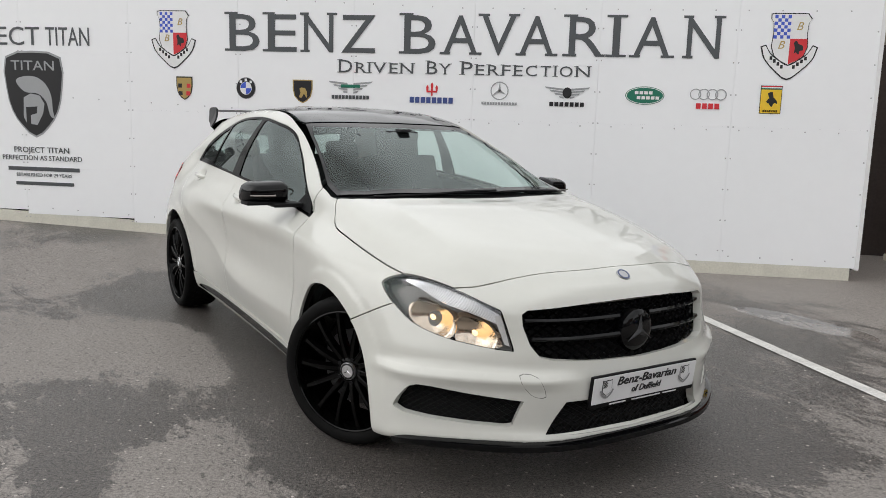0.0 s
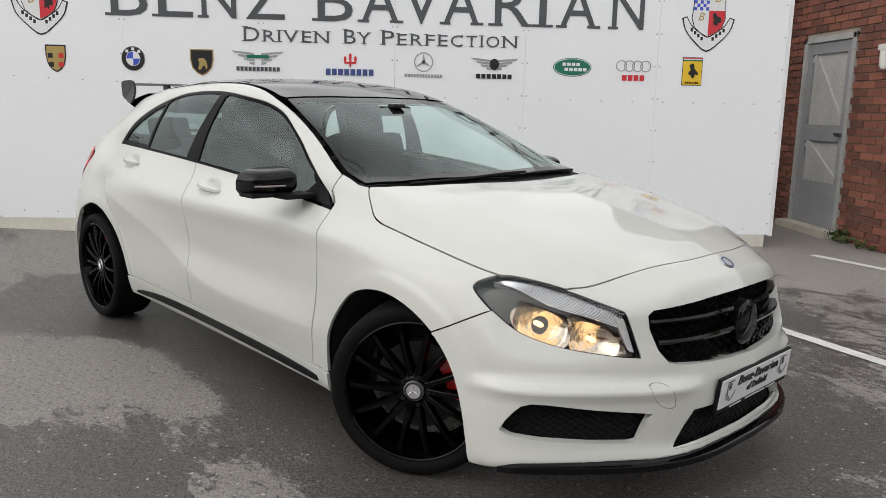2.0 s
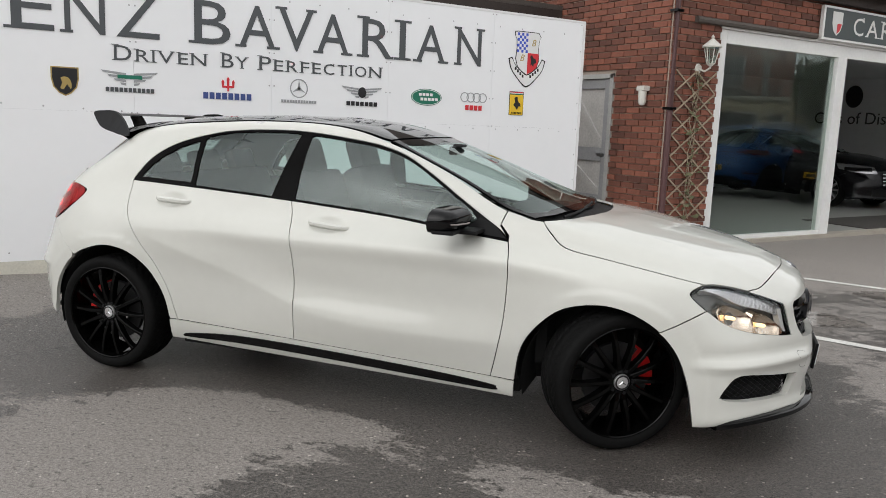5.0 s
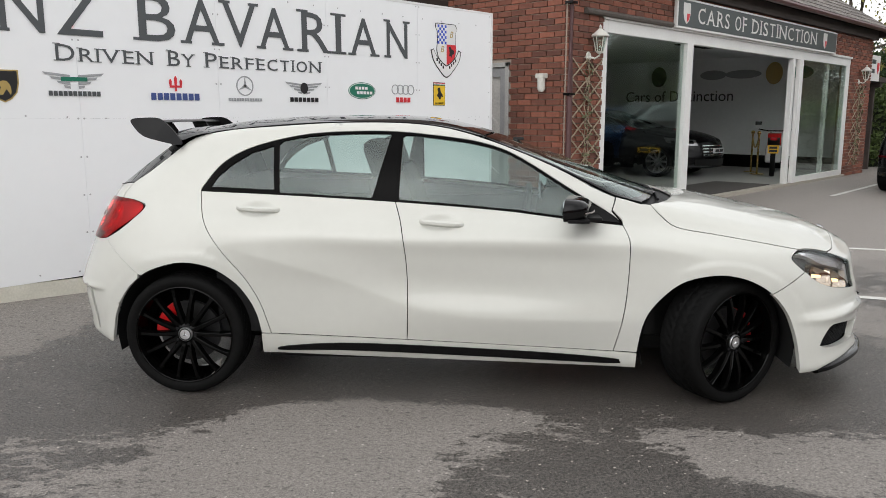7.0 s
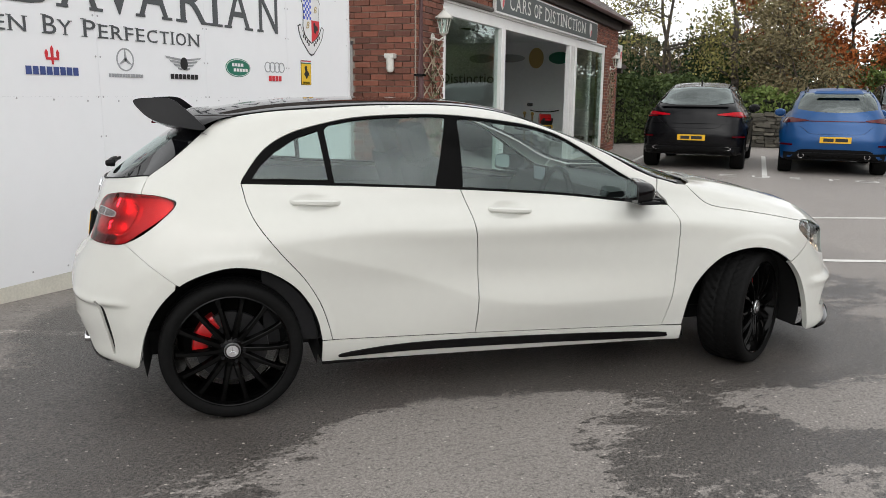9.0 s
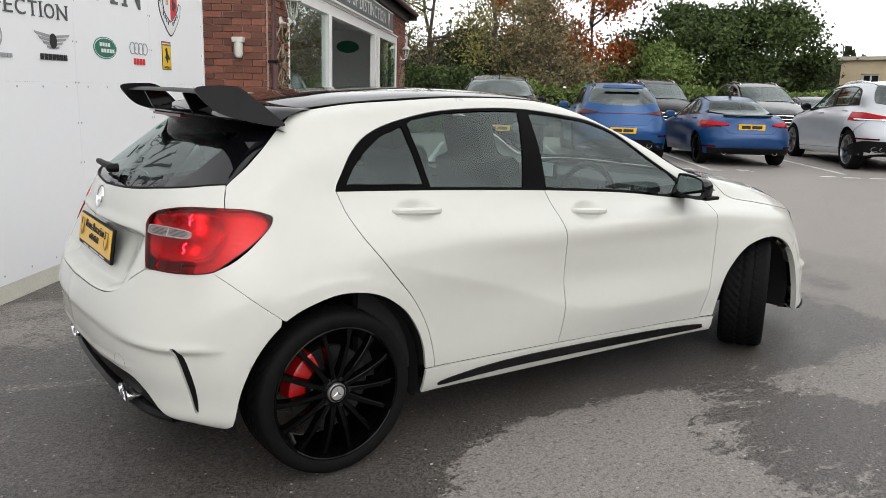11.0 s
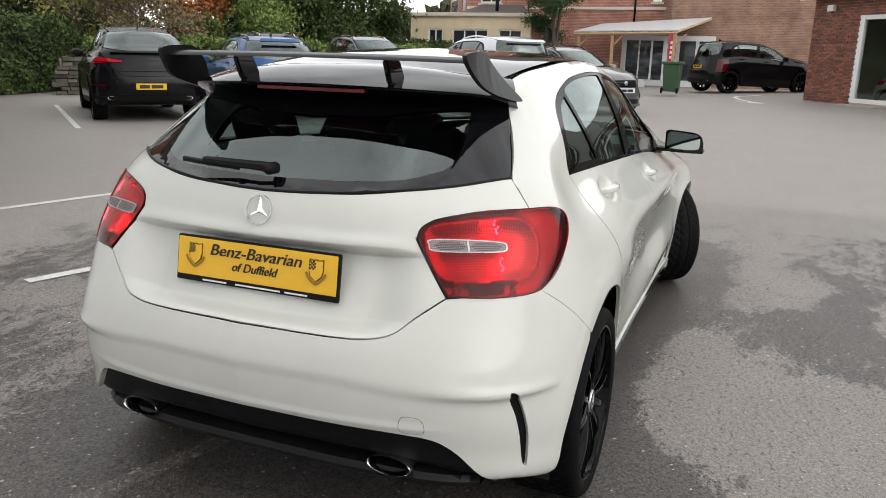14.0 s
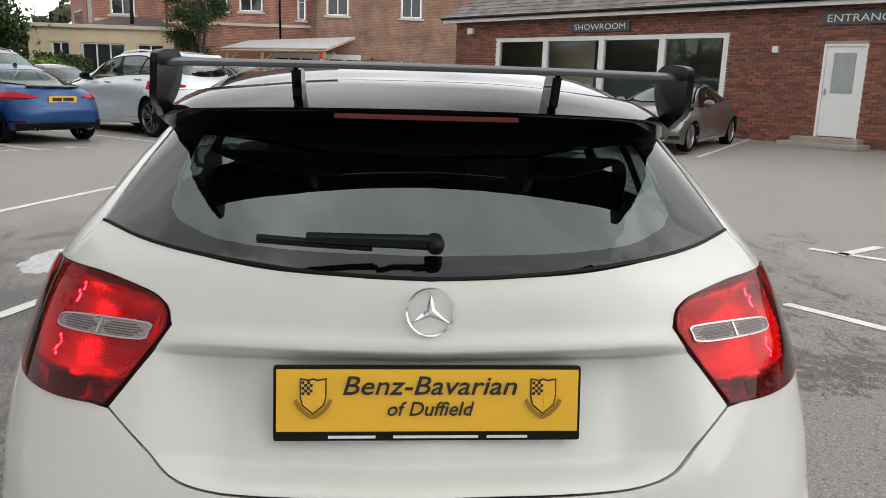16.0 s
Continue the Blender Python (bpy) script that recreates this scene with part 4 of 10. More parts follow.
HATCH_SIDE = [on_side(-1.648, 1.046), on_side(-1.662, 1.022), on_side(-1.672, 1.0), on_side(-1.680, .970)]
GLASS_B = spline([(-1.890, 0, .995), (-1.880, -.13, .998), (-1.856, -.27, 1.004), (-1.810, -.41, 1.018), (-1.742, -.525, 1.032), HATCH_SIDE[0]], 4)
HATCH_B = spline([(-1.897, -.540, .770), (-1.944, -.480, .722), (-1.975, -.428, .680), (-1.998, -.365, .664), (-2.014, -.27, .660), (-2.026, -.1, .660), (-2.028, 0, .660)], 4)


def hatch_form(c, n):
    """The number plate's hollow under a sharp brow."""
    x, y, z = c
    k = max(0.0, min(1.0, (.872 - z) / .007)) * max(0.0, min(1.0, (z - .660) / .05)) * max(0.0, min(1.0, (.50 - abs(y)) / .16))
    b = .008 * math.exp(-((z - .885) / .018) ** 2) * max(0.0, min(1.0, (.46 - abs(y)) / .1))
    return c - n * .048 * k * k * (3 - 2 * k) + n * b


hatch = [p for p in GLASS_B] + HATCH_SIDE[1:] + [p for p in TL if p[0] < -1.685 and p[2] > .93][::-1] + [(-1.866, -.443, .905), (-1.881, -.490, .836)] + HATCH_B


def rear_gap(loop, by=.0022):
    """Draws a symmetric rear outline in by half a shut line."""
    c = Vector((0, .80))
    out = []
    for x, y, z in loop:
        d = Vector((y, z)) - c
        d = d * (1 - by / max(d.length, 1e-6))
        out.append((x, d.x, c.y + d.y))
    return out


panel(skin, "tailgate", [both(rear_gap(hatch))], "rear", M_PAINT, car, shift=hatch_form, rim=.015, step=(.025, .0055))
DIFF = spline([(-1.84, -.665, .262), (-1.885, -.642, .292), (-1.935, -.582, .372), (-1.972, -.505, .412), (-2.006, -.29, .420), (-2.016, 0, .422)], 4)
bump_r = [(x, y, z - .003) for x, y, z in HATCH_B[::-1]] + [p for p in TL if p[2] < .783 and p[1] < -.545][::-1] + seam_r + [p for p in ARCH_R if p[0] < -1.556] + [(-1.735, -.79, .250), (-1.79, -.72, .246)] + DIFF
SLOT = [(-1.870, -.702, .532), (-1.848, -.717, .466), (-1.829, -.727, .391), (-1.814, -.734, .318), (-1.802, -.743, .314), (-1.812, -.747, .40), (-1.834, -.737, .483), (-1.853, -.718, .530)]
SLOT = spline(SLOT, 3, True)


def rear_form(c, n):
    """A ledge across the bumper that ends in the raised top of the side slot."""
    x, y, z = c
    edge = .566 - .036 * max(0.0, min(1.0, (abs(y) - .30) / .38))
    near = max(0.0, min(1.0, (abs(y) - .48) / .16))
    fade = max(0.0, min(1.0, (-1.735 - x) / .10))
    k = max(0.0, min(1.0, (edge - z) / (.034 - .016 * near)))
    out = (.002 + .004 * near) * math.exp(-((z - edge) / (.035 - .015 * near)) ** 2)
    lip = .0045 * math.exp(-((z - .436) / .011) ** 2) * max(0.0, min(1.0, (.60 - abs(y)) / .12))
    return c + n * fade * (out + lip - (.0045 + .0085 * near) * k * k * (3 - 2 * k))


panel(skin, "rear_bumper", [both(bump_r), SLOT, [(x, -y, z) for x, y, z in SLOT]], "rear", M_PAINT, car, shift=rear_form, rim=.02, step=(.025, .009))
for sg in (1, -1):
    panel(skin, "slot_backing", [grow([(x, sg * y, z) for x, y, z in SLOT], .012)], "rear", M_TRIM, car, "black bumper slot", off=-.012, rim=0, shift=rear_form, step=.02)
diff_low = [(x, y, z + .004) for x, y, z in DIFF[::-1]] + [(-1.86, -.655, .262), (-1.90, -.56, .275), (-1.95, -.3, .285), (-1.965, 0, .285)]
panel(skin, "diffuser", [both(diff_low)], "rear", M_TRIM, car, "black plastic diffuser", off=-.03, rim=.02)
lip = span(spline([(-1.975, 0, .275), (-1.965, -.3, .272), (-1.92, -.54, .262), (-1.86, -.64, .252)], 4))
bm = bmesh.new()
rows = []
for p in lip:
    q, o = Vector(p), Vector((-1, p[1] * .4, 0)).normalized()
    rows.append([bm.verts.new(q + Vector((.10, 0, .03))), bm.verts.new(q + Vector((0, 0, .022))), bm.verts.new(q + o * .012 + Vector((0, 0, .008))), bm.verts.new(q + o * .006 - Vector((0, 0, .006))), bm.verts.new(q + Vector((.16, 0, -.02)))])
for a, b in zip(rows, rows[1:]):
    for k in range(4):
        bm.faces.new((a[k], a[k + 1], b[k + 1], b[k]))
part("diffuser_lip", bm, M_CARBON, car, "satin black lower lip")
for sg in (1, -1):
    bm = bmesh.new()
    prof = [(.93, -.010), (.97, -.018), (1.02, -.021), (1.06, -.017), (1.09, -.004), (1.09, .14), (.92, .14), (.92, 0)]
    rings = []
    for s, a in prof:
        rings.append([bm.verts.new((-1.952 + a, sg * .42 + s * .062 * math.cos(2 * math.pi * k / 32), .306 + s * .026 * math.sin(2 * math.pi * k / 32))) for k in range(32)])
    for i in range(len(rings)):
        a, b = rings[i], rings[(i + 1) % len(rings)]
        for k in range(32):
            bm.faces.new((a[k], a[(k + 1) % 32], b[(k + 1) % 32], b[k]))
    ex = part("exhaust_tip", bm, M_CHROME, car, "oval chrome tailpipe")
    bm = bmesh.new()
    vs = [bm.verts.new((-1.90, sg * .42 + .058 * math.cos(2 * math.pi * k / 24), .306 + .024 * math.sin(2 * math.pi * k / 24))) for k in range(24)]
    bm.faces.new(vs)
    part("exhaust_bore", bm, M_DARK, ex, "sooty black bore")

# tail lamps: a clear red lens over moulded bright chambers
TL = [tuple(skin.cast((p[0], -3, p[2]), (0, 1, 0))[0]) if p[0] > -1.74 else p for p in TL]
TC = np.mean(np.array(TL), axis=0)


def inset(loop, by):
    """An outline of the lamp drawn towards its middle."""
    return [tuple(float(v) for v in TC + (np.array(p) - TC) * by) for p in loop]


def rear_at(y, z):
    """A point on the lamp's face."""
    return (float(np.interp(y, (-.652, -.57, -.478), (-1.773, -1.81, -1.857))), y, z)


flat_rear = PROJ["rear"][0]
CHAMBER = spline([(-1.855, -.466, .915), (-1.835, -.485, .938), (-1.75, -.60, .955), (-1.70, -.662, .952), (-1.675, -.69, .92), (-1.69, -.70, .87), (-1.73, -.70, .825), (-1.78, -.672, .812), (-1.87, -.535, .812), (-1.868, -.482, .865)], 3, True)
CHAMBER_2D = np.array([(.78 * flat_rear(p)[0], p[2]) for p in CHAMBER])
POCKETS = [(-.700, -.645), (-.612, -.572), (-.560, -.505)]


def lamp_form(c, n):
    """The reflector behind the lens: a round-ended hollow with a raised rim over small pockets."""
    p = Vector((c.x, -abs(c.y), c.z))
    q = np.array((.78 * flat_rear(p)[0], p.z))
    a, b = CHAMBER_2D, np.roll(CHAMBER_2D, -1, 0)
    e = b - a
    t = np.clip(((q - a) * e).sum(1) / (e * e).sum(1), 0, 1)
    d = float(np.sqrt(((q - a - e * t[:, None]) ** 2).sum(1)).min())
    cross = ((a[:, 1] > q[1]) != (b[:, 1] > q[1])) & (q[0] < (b[:, 0] - a[:, 0]) * (q[1] - a[:, 1]) / (b[:, 1] - a[:, 1] + 1e-12) + a[:, 0])
    if cross.sum() % 2:
        k = min(1.0, d / .030)
        deep = .010 + .024 * (2 * k - k * k)
    else:
        k = min(1.0, d / .012)
        deep = .006 + .010 * k
        for y0, y1 in POCKETS:
            if p.z < .806 and y0 < p.y < y1:
                deep += .016
    return c - n * deep


LAMP_R = [tuple(p) for p in TL]
panel(skin, "tail_lamp_seat", [LAMP_R], "rear", M_GLOSS, car, "black lamp edge", off=-.045, rim=0, mirror=True, step=.03)
panel(skin, "tail_lamp_edge", [LAMP_R, inset(TL, .985)], "rear", M_GLOSS, car, "black lamp edge", off=.001, rim=.03, mirror=True, step=.03)
panel(skin, "tail_lamp_bowl", [inset(TL, .986)], "rear", M_LENS_GRID, car, "bright moulded reflector", rim=0, mirror=True, step=(.009, .0075), shift=lamp_form)
panel(skin, "tail_lamp_lens", [inset(TL, .987)], "rear", M_LENS_RED, car, "glossy red lens", off=.005, rim=.008, mirror=True, step=.02)
panel(skin, "lens_border", [inset(TL, .984), inset(TL, .968)], "rear", M_LENS_DARK, car, "dark red lens border", off=.0015, rim=.006, mirror=True, step=.03)
CLR = spline([rear_at(y, z) for y, z in ((-.480, .904), (-.565, .905), (-.640, .899), (-.652, .888), (-.640, .876), (-.565, .875), (-.484, .876), (-.474, .890))], 3, True)
mid_c = np.mean(np.array(CLR), axis=0)
CLR_IN = [tuple(float(v) for v in mid_c + (np.array(p) - mid_c) * (.97, .97, .84)) for p in CLR]
panel(skin, "reversing_lens", [CLR_IN], "rear", M_LENS_CLEAR, car, "clear ribbed lens", off=.0062, rim=.001, mirror=True, step=.01)
panel(skin, "reversing_lens_frame", [CLR, CLR_IN], "rear", M_ALU, car, "pale lens frame", off=.0082, rim=.003, mirror=True, step=.02)
for y0, y1 in ((-.486, -.556), (-.566, -.638)):
    for v in (-.0082, -.0042, -.0002, .0038, .0078):
        trim_ = .012 * abs(v) / .008
        bar = [(y0 - trim_, v + .0009), (y1 + trim_, v + .0009), (y1 + trim_, v - .0009), (y0 - trim_, v - .0009)]
        panel(skin, "lens_inlay", [[rear_at(y, .8895 + q) for y, q in bar]], "rear", M_LENS_RIB, car, "", off=.0068, rim=.001, mirror=True, step=.05)
LOW = [rear_at(y, z) for y, z in ((-.548, .804), (-.585, .806), (-.632, .805), (-.628, .778), (-.585, .777), (-.550, .778))]
panel(skin, "rear_reflector", [LOW], "rear", M_LENS_DARK, car, "dark red reflector", off=.001, rim=.006, mirror=True, step=.02)
panel(skin, "lens_divider", [[rear_at(y, z) for y, z in ((-.5585, .901), (-.5625, .901), (-.5625, .878), (-.5585, .878))]], "rear", M_ALU, car, "", off=.008, rim=.002, mirror=True, step=.05)
# small glowing dots put in as the lit bulbs' reflected glints
dots = random.Random(5)
for y_, z_ in ((-.655, .935), (-.648, .848)):
    for k in range(7):
        a, b = y_ + dots.uniform(-.007, .007), z_ + (k - 3) * .0048
        w = dots.uniform(.0014, .0028)
        loop = [(-1.8, a - w, b - w), (-1.8, a + w, b - w), (-1.8, a + w, b + w), (-1.8, a - w, b + w)]
        panel(skin, "lamp_filament", [loop], "rear", M_TAILGLOW, car, "lit bulb point", off=.003, rim=.001, mirror=True, step=.05)

# rear screen with its black border, spoiler and wing
scr = GLASS_B + spline([on_side(-1.646, 1.048), on_side(-1.573, 1.102), on_side(-1.496, 1.163), (-1.415, -.552, 1.215), (-1.35, -.512, 1.27)], 3) + [(-1.36, -.45, 1.29), (-1.43, -.3, 1.31), (-1.45, 0, 1.315)]
scr_in = spline([(-1.852, 0, 1.046), (-1.836, -.2, 1.05), (-1.795, -.37, 1.057), (-1.735, -.46, 1.07)], 3) + spline([(-1.70, -.482, 1.09), (-1.61, -.48, 1.15), (-1.53, -.46, 1.205)], 3) + [(-1.56, -.38, 1.23), (-1.62, -.2, 1.235), (-1.64, 0, 1.235)]


EDGE_Y, EDGE_X, EDGE_Z = zip(*[(-p[1], p[0], p[2]) for p in GLASS_B])


def screen_bulge(c, n):
    """The rear screen rises from its lower edge at a low angle, in under the spoiler."""
    y = abs(c.y)
    e = c.x - float(np.interp(y, EDGE_Y, EDGE_X))
    z = float(np.interp(y, EDGE_Y, EDGE_Z)) + .004 + .76 * max(0.0, e) - .10 * e * e
    return Vector((c.x, c.y, min(c.z, z)))


panel(skin, "rear_screen", [both(scr_in)], "top", M_GLASS_R, car, "tinted rear glass", off=-.002, rim=0, step=.03, shift=screen_bulge)
panel(skin, "rear_screen_border", [both(scr), both(scr_in)], "top", M_ROOF, car, "black glass border", off=-.002, rim=.01, step=.03, shift=screen_bulge)
part("screen_seal", tube_bm(span([tuple(skin.near(p)[0]) for p in GLASS_B]), .004, 6), M_TRIM, car, "black rubber seal")
bm = bmesh.new()
rows = []
ROOF_END = span(spline([(-1.40, 0, 0), (-1.39, -.2, 0), (-1.36, -.36, 0), (-1.31, -.46, 0), (-1.27, -.495, 0)], 4))
LIP = span(spline([(-1.662, 0, 1.274), (-1.655, -.2, 1.272), (-1.622, -.36, 1.267), (-1.545, -.49, 1.258), (-1.445, -.565, 1.240)], 4))
for a, b in zip(ROOF_END, LIP):
    z = skin.cast((a[0], a[1], 3), (0, 0, -1))[0].z + .003
    pa, pb = Vector((a[0], a[1], z)), Vector(b)
    mid = pa.lerp(pb, .5) + Vector((0, 0, .012))
    under = pb + Vector((.05, 0, -.028))
    under.y *= .985
    deep = pb + Vector((.13, -.06 * (1 if b[1] > .3 else -1 if b[1] < -.3 else 0) * .5, -.05))
    rows.append([bm.verts.new(p) for p in (pa - Vector((0, 0, .008)), pa, pa.lerp(mid, .5) + Vector((0, 0, .004)), mid, mid.lerp(pb, .6) + Vector((0, 0, .003)), pb, pb - Vector((-.004, 0, .007)), under, deep)])
for a, b in zip(rows, rows[1:]):
    for k in range(8):
        bm.faces.new((a[k], a[k + 1], b[k + 1], b[k]))
spoiler = part("roof_spoiler", bm, M_GLOSS, car, "gloss black roof spoiler")
bm = boxes(((-1.655, -.18, 1.252), (-1.62, .18, 1.263)), bevel=.003)
part("brake_light", bm, M_TAIL_DIM, spoiler, "long dark red unlit brake light")
for sg in (1, -1):
    bm = bmesh.new()
    out = spline([(-1.700, 1.362), (-1.64, 1.372), (-1.555, 1.370), (-1.50, 1.335), (-1.44, 1.28), (-1.408, 1.245), (-1.43, 1.236), (-1.52, 1.250), (-1.625, 1.278), (-1.682, 1.325)], 4, True)
    prism_bm([(a, b) for a, b in out], .013, "xz", 0, bm)
    bmesh.ops.subdivide_edges(bm, edges=bm.edges, cuts=1)
    for v in bm.verts:
        h = max(0.0, (1.37 - v.co.z) / .135)
        y = v.co.y
        v.co.y = sg * -(.500 + .052 * h ** 1.6 + .020 * max(0, (v.co.x + 1.55)) / .14 * h + .004 - y)
    part("wing_end_plate", bm, M_CARBON, car, "satin black end plate")
bm = bmesh.new()
rows = []
for k in range(25):
    y = -.503 + 1.006 * k / 24
    bow = .004 * (1 - (y / .5) ** 2)
    sec = [(-1.672, 1.342), (-1.664, 1.350), (-1.635, 1.357), (-1.60, 1.355), (-1.575, 1.347), (-1.60, 1.342), (-1.64, 1.342)]
    rows.append([bm.verts.new((x, y, z + bow)) for x, z in sec])
for a, b in zip(rows, rows[1:]):
    for k in range(7):
        bm.faces.new((a[k], a[(k + 1) % 7], b[(k + 1) % 7], b[k]))
part("wing_blade", bm, M_CARBON, car, "satin black wing blade")
for y in (-.25, .25):
    bm = bmesh.new()
    prism_bm([(-1.668, 1.345), (-1.585, 1.347), (-1.545, 1.288), (-1.635, 1.276)], .018, "xz", y - .009, bm)
    bmesh.ops.bevel(bm, geom=bm.edges[:], offset=.004, segments=2, affect="EDGES")
    part("wing_strut", bm, M_GLOSS, car, "gloss black strut")

# rear star, wiper, number plate
bm = lathe_bm([(.0375, .002), (.0385, .006), (.0415, .007), (.0425, .002)], 48, axis="x", closed=True)
c, n = skin.cast((-1.15, 0, .945), (-1, 0, 0))
rs = part("boot_star_ring", bm, M_CHROME, car, "chrome ring emblem")
rs.matrix_local = Matrix.Translation(c) @ Matrix.Rotation(math.pi, 4, "Z") @ Matrix.Rotation(radians(-14), 4, "Y")
part("boot_star", star_bm(.0385, .009, .0085), M_CHROME, rs, "chrome star")
wip = spline([(-1.864, -.004, 1.056), (-1.866, .06, 1.058), (-1.866, .14, 1.060), (-1.860, .212, 1.061)], 5)


def bar_bm(points, heights, depth):
    """A flat bar with rounded edges along points, of changing height."""
    bm = bmesh.new()
    rows = []
    for (x, y, z), h in zip(points, heights):
        rows.append([bm.verts.new((x - depth * a, y, z + h * b)) for a, b in ((0, -.5), (.7, -.5), (1, -.3), (1, .25), (.75, .45), (0, .5))])
    for a, b in zip(rows, rows[1:]):
        for k in range(6):
            bm.faces.new((a[k], a[(k + 1) % 6], b[(k + 1) % 6], b[k]))
    bm.faces.new(rows[0][::-1])
    bm.faces.new(rows[-1])
    return bm


wiper = part("rear_wiper", bar_bm(wip, [.025 - .008 * k / (len(wip) - 1) for k in range(len(wip))], .020), M_TRIM, car, "black rear wiper arm")
part("wiper_cap", lathe_bm([(.0001, .024), (.010, .022), (.015, .016), (.017, 0), (.017, -.02)], 20, axis="x"), M_TRIM, wiper, "black pivot cap").matrix_local = Matrix.Translation((-1.868, -.008, 1.052)) @ Matrix.Rotation(math.pi, 4, "Z")
tip = spline([(-1.860, .10, 1.046), (-1.860, .21, 1.052), (-1.850, .297, 1.056)], 4)
part("wiper_blade", bar_bm(tip, [.014] * len(tip), .012), M_TRIM, wiper, "thin rubber blade")


def crest_part(parent, m, size, mats, name="crest"):
    """A small shield, quartered, with a ribbon under it; looks along -y of m."""
    h = size
    out = [(-.36 * h, .5 * h), (-.12 * h, .46 * h), (0, .5 * h), (.12 * h, .46 * h), (.36 * h, .5 * h), (.36 * h, 0), (.3 * h, -.25 * h), (0, -.5 * h), (-.3 * h, -.25 * h), (-.36 * h, 0)]
    bm = bmesh.new()
    prism_bm(out, .001, "xz", -.001, bm)
    ob = part(name, bm, mats[0], parent, "", smooth=False)
    ob.matrix_local = m
    ins = [(x * .9, z * .9) for x, z in out]
    bm = bmesh.new()
    prism_bm(ins, .001, "xz", -.002, bm)
    part(name + "_field", bm, mats[1], ob, "", smooth=False)
    bm = bmesh.new()
    q = h * .075
    for i in range(4):
        for j in range(5):
            if (i + j) % 2 == 0:
                add_box(bm, (-.31 * h + i * q, -.0035, .42 * h - (j + 1) * q), (-.31 * h + (i + 1) * q, -.0025, .42 * h - j * q))
    part(name + "_chequer", bm, mats[2], ob, "", smooth=False)
    bm = bmesh.new()
    prism_bm([(.01 * h, -.01 * h), (.3 * h, -.01 * h), (.3 * h, -.05 * h), (.25 * h, -.22 * h), (.01 * h, -.40 * h)], .001, "xz", -.0035, bm)
    part(name + "_quarter", bm, mats[3], ob, "", smooth=False)
    bm = bmesh.new()
    prism_bm(spline([(-.52 * h, -.12 * h), (-.4 * h, -.34 * h), (-.2 * h, -.52 * h), (0, -.62 * h), (.2 * h, -.52 * h), (.4 * h, -.34 * h), (.52 * h, -.12 * h)], 3) + spline([(.44 * h, -.06 * h), (.33 * h, -.26 * h), (.16 * h, -.43 * h), (0, -.51 * h), (-.16 * h, -.43 * h), (-.33 * h, -.26 * h), (-.44 * h, -.06 * h)], 3), .001, "xz", -.0028, bm)
    part(name + "_ribbon", bm, mats[0] if len(mats) < 5 else mats[4], ob, "", smooth=False)
    return ob


def dealer_plate(name, m, face, width, height):
    """A number plate in a black holder with the dealer's lettering and two crests; looks along -y of m."""
    holder = part(name, boxes(((-width / 2, 0, -height / 2), (width / 2, .014, height / 2)), bevel=.006), M_TRIM, car, "black plate holder")
    holder.matrix_local = m
    low = .018
    f = part("plate_face", boxes(((-width / 2 + .006, -.003, -height / 2 + low), (width / 2 - .006, .002, height / 2 - .006)), bevel=.0012), face, holder, "dealer show plate")
    up = low / 2
    text_part("lettering", "Benz-Bavarian", .045, Matrix.Translation((0, -.0045, .008 + up)), M_INK, holder, "black italic lettering", shear=.25, fit=.295, bold=.00015)
    text_part("lettering", "of Duffield", .034, Matrix.Translation((0, -.0045, -.028 + up)), M_INK, holder, "black italic lettering", shear=.25, fit=.147, bold=.0001)
    for sg in (-1, 1):
        crest_part(holder, Matrix.Translation((sg * .195, -.004, .005 + up)), .062, (M_INK, face, M_INK, face, mat("crest_shade", tuple(.35 * v for v in face.node_tree.nodes["Principled BSDF"].inputs["Base Color"].default_value[:3]), .5, var=.1)))
    for a, b in ((-.17, -.09), (-.06, .085), (.10, .17)):
        part("small_print", boxes(((a, -.0015, -height / 2 + .006), (b, 0.001, -height / 2 + .0105))), M_PLATE_WHITE, holder, "unreadable small print")
    return holder


dealer_plate("rear_plate", Matrix.Translation((-1.946, 0, .792)) @ Matrix.Rotation(radians(-90), 4, "Z") @ Matrix.Rotation(radians(-9), 4, "X"), M_YELLOW, .525, .130)
dealer_plate("front_plate", Matrix.Translation((2.172, .02, .378)) @ Matrix.Rotation(radians(90), 4, "Z") @ Matrix.Rotation(radians(6), 4, "X"), M_PLATE_WHITE, .525, .122)

